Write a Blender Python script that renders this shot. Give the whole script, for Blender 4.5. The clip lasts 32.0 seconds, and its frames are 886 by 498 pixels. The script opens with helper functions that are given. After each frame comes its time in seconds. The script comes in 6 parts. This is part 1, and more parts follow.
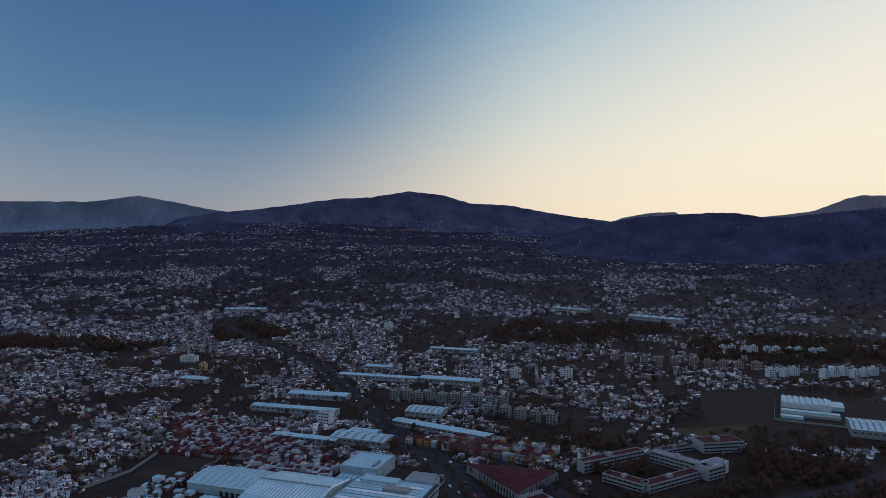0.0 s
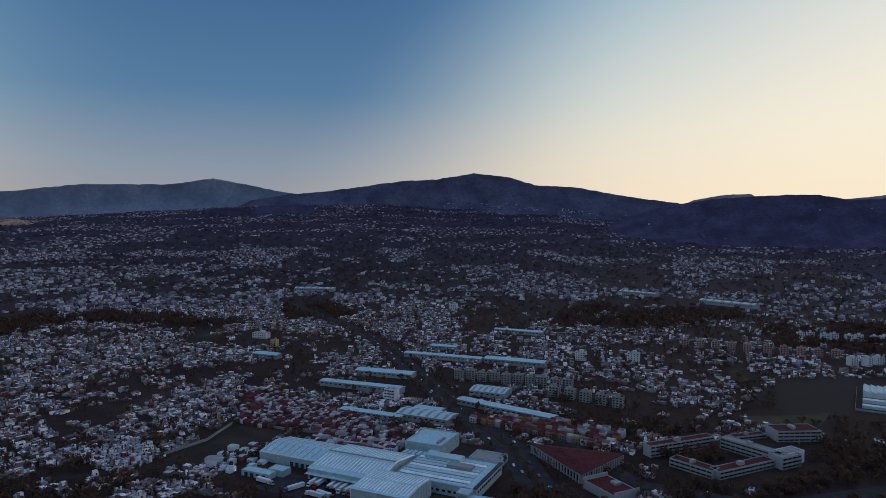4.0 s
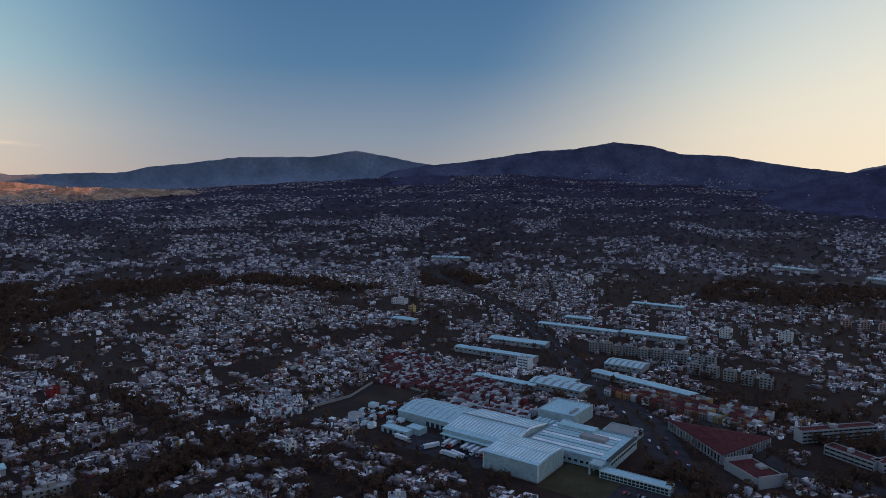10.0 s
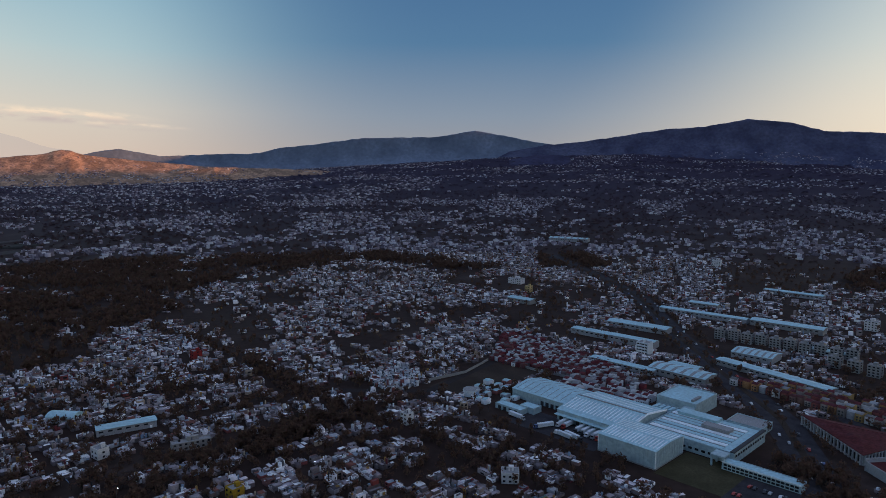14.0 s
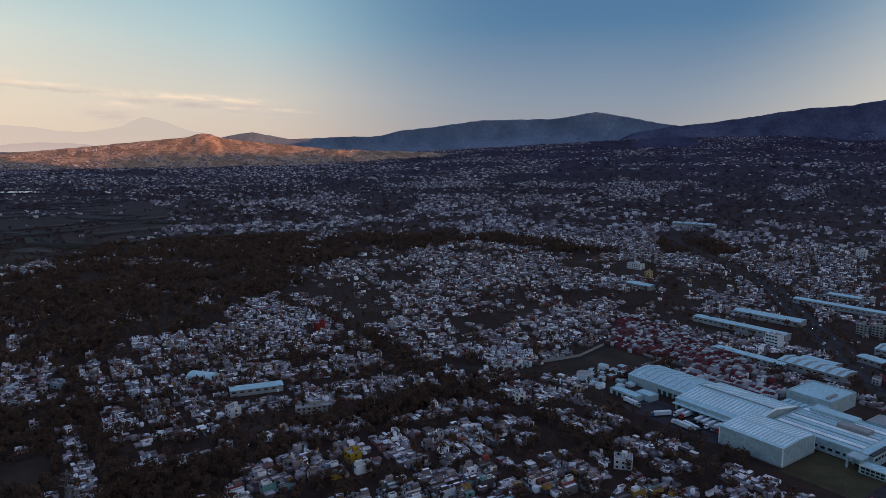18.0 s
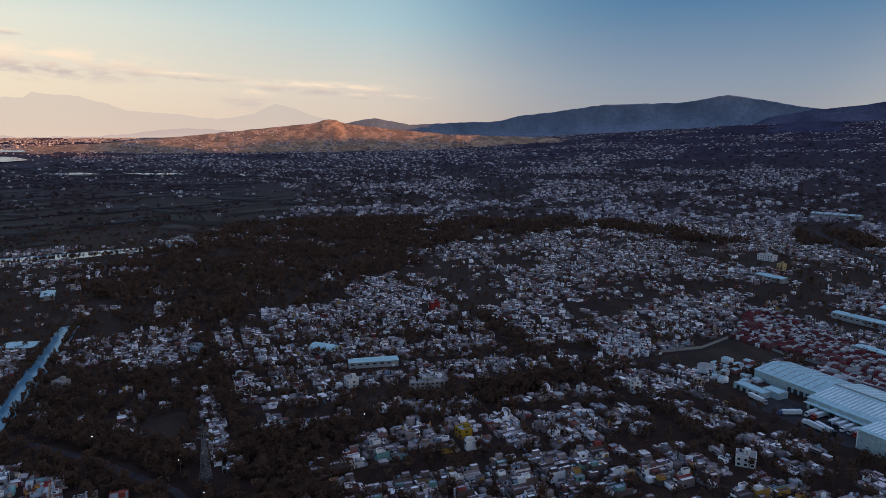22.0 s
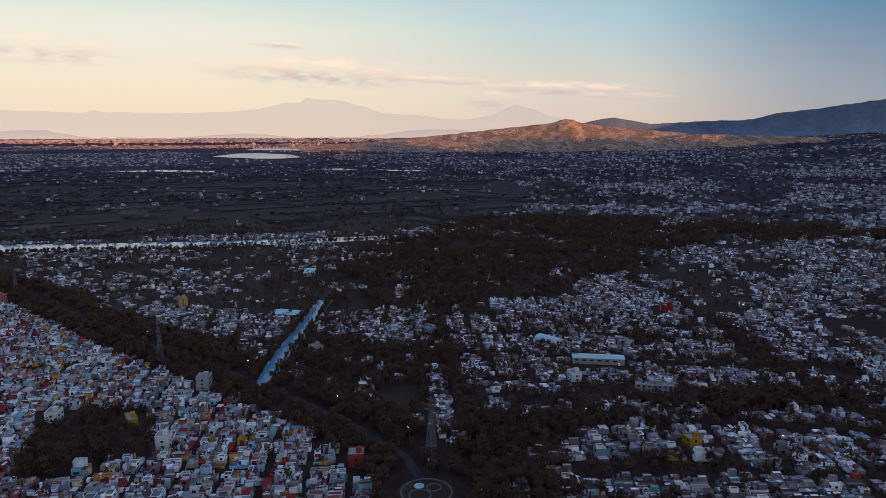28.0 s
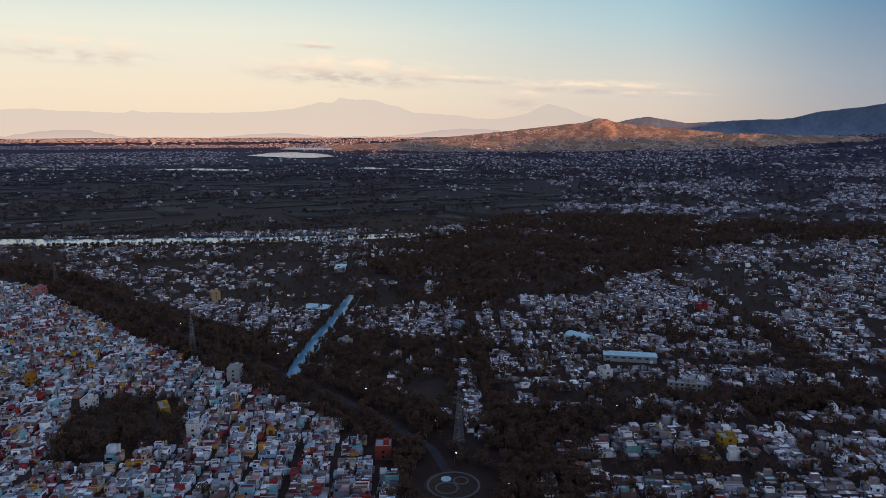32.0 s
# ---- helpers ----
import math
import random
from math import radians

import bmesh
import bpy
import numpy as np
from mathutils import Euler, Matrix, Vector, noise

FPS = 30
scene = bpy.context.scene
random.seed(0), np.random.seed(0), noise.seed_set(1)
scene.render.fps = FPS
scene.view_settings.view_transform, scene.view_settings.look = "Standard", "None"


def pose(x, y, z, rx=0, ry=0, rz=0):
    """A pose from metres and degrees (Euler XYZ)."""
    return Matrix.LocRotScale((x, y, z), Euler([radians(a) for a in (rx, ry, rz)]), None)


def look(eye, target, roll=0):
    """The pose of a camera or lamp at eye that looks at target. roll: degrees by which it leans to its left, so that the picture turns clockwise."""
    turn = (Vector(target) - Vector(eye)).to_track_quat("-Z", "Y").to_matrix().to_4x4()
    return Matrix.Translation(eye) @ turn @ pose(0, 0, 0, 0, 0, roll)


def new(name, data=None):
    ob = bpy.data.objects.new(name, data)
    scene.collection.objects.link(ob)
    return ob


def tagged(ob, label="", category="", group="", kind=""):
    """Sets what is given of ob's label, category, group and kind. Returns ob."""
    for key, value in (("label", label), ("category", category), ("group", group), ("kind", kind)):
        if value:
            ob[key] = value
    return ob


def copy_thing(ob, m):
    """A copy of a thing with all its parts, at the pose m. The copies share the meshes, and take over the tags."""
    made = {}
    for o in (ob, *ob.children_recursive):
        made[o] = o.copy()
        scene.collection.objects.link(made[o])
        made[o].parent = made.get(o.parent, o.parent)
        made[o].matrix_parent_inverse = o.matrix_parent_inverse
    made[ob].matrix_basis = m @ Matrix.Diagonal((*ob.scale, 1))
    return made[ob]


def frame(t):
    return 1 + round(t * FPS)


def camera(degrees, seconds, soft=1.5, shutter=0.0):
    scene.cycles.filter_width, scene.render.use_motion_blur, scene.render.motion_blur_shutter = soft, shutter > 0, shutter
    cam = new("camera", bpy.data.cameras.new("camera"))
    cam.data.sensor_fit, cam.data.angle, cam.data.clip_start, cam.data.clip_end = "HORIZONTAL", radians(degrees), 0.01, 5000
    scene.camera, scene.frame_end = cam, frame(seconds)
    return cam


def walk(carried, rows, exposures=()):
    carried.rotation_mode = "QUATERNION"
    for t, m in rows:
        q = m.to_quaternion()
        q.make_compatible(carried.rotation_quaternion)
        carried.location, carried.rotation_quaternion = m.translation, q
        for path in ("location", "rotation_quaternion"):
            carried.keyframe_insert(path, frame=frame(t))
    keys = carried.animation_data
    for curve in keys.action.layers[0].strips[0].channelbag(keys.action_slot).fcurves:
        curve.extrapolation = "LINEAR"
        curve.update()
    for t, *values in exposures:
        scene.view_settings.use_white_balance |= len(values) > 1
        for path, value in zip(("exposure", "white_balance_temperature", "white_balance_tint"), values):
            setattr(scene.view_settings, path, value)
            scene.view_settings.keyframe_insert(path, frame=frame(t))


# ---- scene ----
EYE = Vector((1, -4, 189))
cam = camera(66.4, 32.0, soft=0.78)
ROWS = [
    (0, 0.2, -0.2, 200.7, 88.61, -1.30, 0.19), (0.5, 0.2, -0.2, 200.3, 88.45, -0.25, 0.23), (1, 0.2, -0.3, 199.9, 88.27, 0.30, 0.24),
    (1.5, 0.2, -0.3, 199.6, 88.08, 0.73, 0.29), (2, 0.1, -0.4, 199.3, 87.90, 1.27, 0.29), (2.5, 0.1, -0.5, 199.1, 87.71, 1.96, 0.35),
    (3, 0.1, -0.5, 198.8, 87.50, 2.70, 0.39), (3.5, 0.1, -0.6, 198.6, 87.30, 3.44, 0.35), (5.5, 0.0, -1.1, 198.0, 86.51, 6.45, 0.36),
    (6, 0.0, -1.3, 197.8, 86.30, 7.19, 0.37), (6.5, 0.0, -1.4, 197.7, 86.10, 7.92, 0.35), (7, 0.0, -1.6, 197.6, 85.90, 8.71, 0.33),
    (7.5, 0.1, -1.8, 197.4, 85.67, 9.77, 0.34), (8, 0.1, -1.9, 197.3, 85.45, 10.87, 0.30), (8.5, 0.1, -2.1, 197.2, 85.24, 12.05, 0.28),
    (9, 0.1, -2.3, 197.1, 85.02, 13.21, 0.27), (9.5, 0.1, -2.5, 196.9, 84.80, 14.40, 0.27), (10, 0.2, -2.7, 196.8, 84.60, 15.58, 0.25),
    (10.5, 0.2, -2.9, 196.6, 84.40, 16.85, 0.21), (11, 0.3, -3.1, 196.5, 84.16, 18.14, 0.19), (11.5, 0.3, -3.3, 196.3, 83.95, 19.38, 0.18),
    (12, 0.4, -3.5, 196.1, 83.73, 20.64, 0.24), (12.5, 0.4, -3.6, 196.0, 83.53, 21.90, 0.19), (13, 0.5, -3.8, 195.8, 83.29, 23.13, 0.25),
    (13.5, 0.6, -4.0, 195.5, 83.10, 24.31, 0.20), (14, 0.6, -4.2, 195.3, 82.91, 25.52, 0.19), (14.5, 0.7, -4.4, 195.1, 82.69, 26.71, 0.14),
    (16.5, 1.1, -5.1, 193.9, 81.97, 31.58, 0.08), (17, 1.2, -5.3, 193.5, 81.80, 32.78, 0.08), (17.5, 1.3, -5.5, 193.2, 81.63, 34.04, 0.11),
    (18, 1.4, -5.6, 192.8, 81.45, 35.37, 0.16), (18.5, 1.5, -5.8, 192.4, 81.27, 36.51, 0.17), (19, 1.6, -5.9, 192.0, 81.07, 37.29, 0.21),
    (19.5, 1.7, -6.0, 191.6, 80.88, 38.28, 0.21), (20, 1.8, -6.1, 191.1, 80.67, 39.55, 0.21), (20.5, 1.9, -6.2, 190.6, 80.49, 40.95, 0.20),
    (21, 2.0, -6.3, 190.2, 80.31, 42.35, 0.14), (21.5, 2.1, -6.4, 189.6, 80.26, 43.77, 0.09), (22, 2.2, -6.5, 189.1, 80.27, 45.24, 0.11),
    (22.5, 2.3, -6.6, 188.6, 80.31, 46.68, 0.12), (23, 2.4, -6.6, 188.0, 80.33, 48.14, 0.09), (23.5, 2.5, -6.7, 187.5, 80.33, 49.69, 0.09),
    (24, 2.5, -6.7, 186.9, 80.34, 51.30, 0.07), (24.5, 2.6, -6.7, 186.3, 80.35, 52.96, 0.04), (25, 2.7, -6.7, 185.7, 80.34, 54.61, -0.01),
    (25.5, 2.7, -6.6, 185.1, 80.34, 56.27, -0.02), (27.5, 2.7, -6.4, 182.6, 80.32, 63.07, -0.05), (28, 2.7, -6.3, 181.9, 80.35, 64.83, -0.11),
    (28.5, 2.7, -6.1, 181.3, 80.35, 66.61, -0.11), (29, 2.6, -6.0, 180.7, 80.37, 68.25, -0.11), (29.5, 2.5, -5.8, 180.0, 80.37, 69.36, -0.12),
    (30, 2.4, -5.6, 179.4, 80.38, 69.93, -0.11), (30.5, 2.3, -5.4, 178.8, 80.36, 69.81, -0.08), (31, 2.1, -5.1, 178.2, 80.38, 68.92, -0.09),
    (31.5, 1.9, -4.8, 177.6, 80.38, 68.06, -0.12), (32, 1.7, -4.5, 177.1, 80.37, 67.51, -0.13)]
walk(cam, [(t, pose(x, y, z, rx, 0, rz) @ pose(0, 0, 0, 0, 0, roll)) for t, x, y, z, rx, rz, roll in ROWS],
     exposures=[(0, -0.06), (12, -0.06), (24, 0.06), (32, 0.09)])

# ---- light: a low sun behind the western ridges and the clear sky ----
SUN_AZ, SUN_UP = 70.0, 2.4
world = bpy.data.worlds.new("dusk_sky")
scene.world = world
world.use_nodes = True
wn, wl = world.node_tree.nodes, world.node_tree.links
sky = wn.new("ShaderNodeTexSky")
sky.sky_type, sky.sun_disc = "NISHITA", False
sky.sun_elevation, sky.sun_rotation = radians(SUN_UP), radians(SUN_AZ)
sky.air_density, sky.dust_density, sky.ozone_density, sky.altitude = 1.0, 1.0, 4.0, 2240


def ramp_node(stops):
    r = wn.new("ShaderNodeValToRGB")
    e = r.color_ramp.elements
    while len(e) < len(stops):
        e.new(0.5)
    for el, (at, c) in zip(e, stops):
        el.position, el.color = at, (*c, 1)
    return r


# clear dusk: deep blue across the sun's line, pale cream haze towards the sun and opposite it
sun_flat = (math.sin(radians(SUN_AZ)), math.cos(radians(SUN_AZ)), 0)
tc, dot, sep = wn.new("ShaderNodeTexCoord"), wn.new("ShaderNodeVectorMath"), wn.new("ShaderNodeSeparateXYZ")
dot.operation, dot.inputs[1].default_value = "DOT_PRODUCT", sun_flat
wl.new(tc.outputs["Generated"], dot.inputs[0])
wl.new(tc.outputs["Generated"], sep.inputs[0])
sq = wn.new("ShaderNodeMath")
sq.operation = "MULTIPLY"
wl.new(dot.outputs["Value"], sq.inputs[0])
wl.new(dot.outputs["Value"], sq.inputs[1])


def wn_range(src, lo, hi):
    k = wn.new("ShaderNodeMapRange")
    k.interpolation_type = "SMOOTHSTEP"
    k.inputs[1].default_value, k.inputs[2].default_value = lo, hi
    wl.new(src, k.inputs[0])
    return k.outputs[0]


def wn_mix(fac, a, b):
    k = wn.new("ShaderNodeMix")
    k.data_type = "RGBA"
    wl.new(fac, k.inputs[0])
    wl.new(a, k.inputs[6])
    wl.new(b, k.inputs[7])
    return k.outputs[2]


ZENITH = [(0.62, (0.215, 0.3, 0.52)), (1.0, (0.43, 0.54, 0.9))]
across = ramp_node([(0.0, (0.4, 0.37, 0.39)), (0.07, (0.28, 0.335, 0.42)), (0.17, (0.105, 0.222, 0.375)), (0.36, (0.047, 0.128, 0.305))] + ZENITH)
between = ramp_node([(0.0, (0.74, 0.58, 0.49)), (0.07, (0.7, 0.65, 0.58)), (0.15, (0.42, 0.6, 0.66)), (0.3, (0.18, 0.41, 0.58))] + ZENITH)
sunward = ramp_node([(0.0, (1.1, 0.9, 0.66)), (0.12, (1.1, 0.98, 0.76)), (0.3, (0.98, 0.95, 0.85))] + ZENITH)
opposite = ramp_node([(0.0, (0.95, 0.72, 0.56)), (0.06, (0.98, 0.81, 0.6)), (0.14, (0.9, 0.87, 0.71)), (0.22, (0.55, 0.73, 0.75)), (0.4, (0.16, 0.33, 0.49))] + ZENITH)
for r in (across, between, sunward, opposite):
    wl.new(sep.outputs[2], r.inputs[0])
side = wn_range(dot.outputs["Value"], -0.1, 0.1)
warm = wn_mix(side, opposite.outputs[0], sunward.outputs[0])
mid_sky = wn_mix(wn_range(sq.outputs[0], 0.0, 0.28), across.outputs[0], between.outputs[0])
reach = wn.new("ShaderNodeMix")
wl.new(side, reach.inputs[0])
wl.new(wn_range(sq.outputs[0], 0.08, 0.84), reach.inputs[2])
lower = wn.new("ShaderNodeMath")
lower.operation, lower.inputs[1].default_value = "MULTIPLY_ADD", -0.9
wl.new(sep.outputs[2], lower.inputs[0])
wl.new(dot.outputs["Value"], lower.inputs[2])
wl.new(wn_range(lower.outputs[0], -0.06, 0.7), reach.inputs[3])
haze_out = wn_mix(reach.outputs[0], mid_sky, warm)
both = wn.new("ShaderNodeMix")
both.data_type = "RGBA"
gain = wn.new("ShaderNodeVectorMath")
gain.operation, gain.inputs[3].default_value = "SCALE", 0.16
wl.new(sky.outputs[0], gain.inputs[0])
both.inputs[0].default_value = 0.12
wl.new(haze_out, both.inputs[6])
wl.new(gain.outputs[0], both.inputs[7])
wl.new(both.outputs[2], wn["Background"].inputs[0])
wn["Background"].inputs[1].default_value = 1.0
sun = new("sun", bpy.data.lights.new("sun", "SUN"))
sun.data.energy, sun.data.angle, sun.data.color = 6.5, radians(0.3), (1.0, 0.42, 0.17)
sun_dir = Vector((math.sin(radians(SUN_AZ)) * math.cos(radians(SUN_UP)), math.cos(radians(SUN_AZ)) * math.cos(radians(SUN_UP)), math.sin(radians(SUN_UP))))
sun.matrix_world = look(sun_dir * 3000, (0, 0, 0))

rng = np.random.default_rng(7)


# ---- materials ----
def nodes_of(m):
    m.use_nodes = True
    return m.node_tree.nodes, m.node_tree.links, m.node_tree.nodes["Principled BSDF"]


def surface(name, cols, rough=0.8, pick="", grain=1.2, vary=0.35, bump=0.15, metal=0.0, big=0.12, shine=0.08, far_haze=None):
    """A worn surface. cols: one colour or several; pick: 'island' or 'object' takes one of them for each piece, '' blends them by stains."""
    m = bpy.data.materials.new(name)
    n, l, b = nodes_of(m)
    cols = cols if isinstance(cols, list) else [cols]
    ramp = n.new("ShaderNodeValToRGB")
    e = ramp.color_ramp.elements
    while len(e) < max(2, len(cols)):
        e.new(0.5)
    for i, el in enumerate(e):
        el.position = i / len(cols) if pick else i / max(1, len(cols) - 1)
        el.color = (*cols[min(i, len(cols) - 1)], 1)
    co = n.new("ShaderNodeNewGeometry")
    fine, coarse = n.new("ShaderNodeTexNoise"), n.new("ShaderNodeTexNoise")
    for t, s in ((fine, grain), (coarse, big)):
        l.new(co.outputs["Position"], t.inputs["Vector"])
        t.inputs["Scale"].default_value, t.inputs["Detail"].default_value = s, 5
    if pick:
        ramp.color_ramp.interpolation = "CONSTANT"
        src = co.outputs["Random Per Island"] if pick == "island" else n.new("ShaderNodeObjectInfo").outputs["Random"]
        l.new(src, ramp.inputs[0])
    else:
        st = n.new("ShaderNodeMapRange")
        st.inputs[1].default_value, st.inputs[2].default_value = 0.3, 0.7
        l.new(coarse.outputs[0], st.inputs[0])
        l.new(st.outputs[0], ramp.inputs[0])
    mul = n.new("ShaderNodeMath")
    mul.operation = "MULTIPLY"
    l.new(fine.outputs[0], mul.inputs[0])
    l.new(coarse.outputs[0], mul.inputs[1])
    rg = n.new("ShaderNodeMapRange")
    rg.inputs[1].default_value, rg.inputs[2].default_value = 0.1, 0.45
    rg.inputs[3].default_value, rg.inputs[4].default_value = 1 - vary, 1 + vary * 0.6
    l.new(mul.outputs[0], rg.inputs[0])
    mix = n.new("ShaderNodeMix")
    mix.data_type, mix.blend_type = "RGBA", "MULTIPLY"
    mix.inputs[0].default_value = 1
    l.new(ramp.outputs[0], mix.inputs[6])
    l.new(rg.outputs[0], mix.inputs[7])
    out = mix.outputs[2]
    # painted air haze: the base colour moves to a haze tint with distance
    if far_haze:
        colour, r0, r1 = far_haze
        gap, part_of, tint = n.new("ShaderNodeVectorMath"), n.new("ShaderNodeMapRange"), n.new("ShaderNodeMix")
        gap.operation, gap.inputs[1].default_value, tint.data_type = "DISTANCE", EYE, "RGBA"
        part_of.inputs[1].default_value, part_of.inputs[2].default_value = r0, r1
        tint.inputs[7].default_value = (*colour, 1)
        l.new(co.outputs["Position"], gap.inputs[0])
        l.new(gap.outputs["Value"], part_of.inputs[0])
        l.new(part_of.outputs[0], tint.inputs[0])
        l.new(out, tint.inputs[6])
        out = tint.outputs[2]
    l.new(out, b.inputs["Base Color"])
    b.inputs["Roughness"].default_value, b.inputs["Metallic"].default_value = rough, metal
    b.inputs["Specular IOR Level"].default_value = shine
    if bump:
        bp = n.new("ShaderNodeBump")
        bp.inputs["Strength"].default_value, bp.inputs["Distance"].default_value = bump, 0.3
        l.new(fine.outputs[0], bp.inputs["Height"])
        l.new(bp.outputs[0], b.inputs["Normal"])
    return m


GREYS = [(0.2, 0.2, 0.21), (0.33, 0.33, 0.34), (0.13, 0.125, 0.13), (0.52, 0.53, 0.54), (0.24, 0.225, 0.22), (0.12, 0.115, 0.115), (0.78, 0.79, 0.8), (0.22, 0.22, 0.225), (0.08, 0.075, 0.08), (0.3, 0.29, 0.28), (0.8, 0.81, 0.82), (0.17, 0.165, 0.17)]
# wall greys painted darker than the roof greys, as tops catch more sky
DULL = [(0.11, 0.105, 0.105), (0.18, 0.175, 0.175), (0.09, 0.08, 0.078), (0.24, 0.235, 0.23), (0.14, 0.128, 0.12), (0.1, 0.097, 0.1), (0.66, 0.66, 0.66), (0.16, 0.152, 0.15), (0.07, 0.066, 0.066), (0.2, 0.18, 0.165), (0.74, 0.74, 0.74), (0.12, 0.112, 0.11)]
COOL = (1.12, 0.985, 1.0)
GREYS, DULL = [[tuple(min(0.86, k * q * 1.26) for k, q in zip(c, COOL)) for c in s] for s in (GREYS, DULL)]
# greys flattened towards blue, so distance haze is in the far house colours
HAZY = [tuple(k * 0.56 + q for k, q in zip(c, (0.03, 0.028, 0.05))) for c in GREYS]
DULL += [(0.16, 0.08, 0.075), (0.2, 0.13, 0.115)]
TOWN_ROOFS = [(0.3, 0.31, 0.33), (0.15, 0.06, 0.055), (0.22, 0.19, 0.18), (0.5, 0.53, 0.56), (0.16, 0.04, 0.042), (0.3, 0.31, 0.33), (0.2, 0.1, 0.085), (0.26, 0.32, 0.35), (0.7, 0.72, 0.74), (0.17, 0.16, 0.17), (0.24, 0.09, 0.075), (0.4, 0.42, 0.44)]
TOWN_PAINTS = [(0.86, 0.88, 0.9), (0.3, 0.31, 0.33), (0.26, 0.05, 0.05), (0.66, 0.69, 0.72), (0.19, 0.19, 0.2), (0.52, 0.4, 0.28), (0.86, 0.88, 0.9), (0.2, 0.13, 0.12), (0.5, 0.53, 0.56), (0.38, 0.05, 0.045), (0.24, 0.25, 0.27), (0.2, 0.44, 0.46),
               (0.84, 0.86, 0.88), (0.13, 0.12, 0.13), (0.4, 0.42, 0.44), (0.46, 0.22, 0.13), (0.7, 0.73, 0.76), (0.2, 0.2, 0.22), (0.18, 0.04, 0.05), (0.3, 0.44, 0.58), (0.86, 0.88, 0.9), (0.17, 0.15, 0.15), (0.5, 0.26, 0.05), (0.58, 0.61, 0.64), (0.5, 0.3, 0.3), (0.24, 0.06, 0.07)]
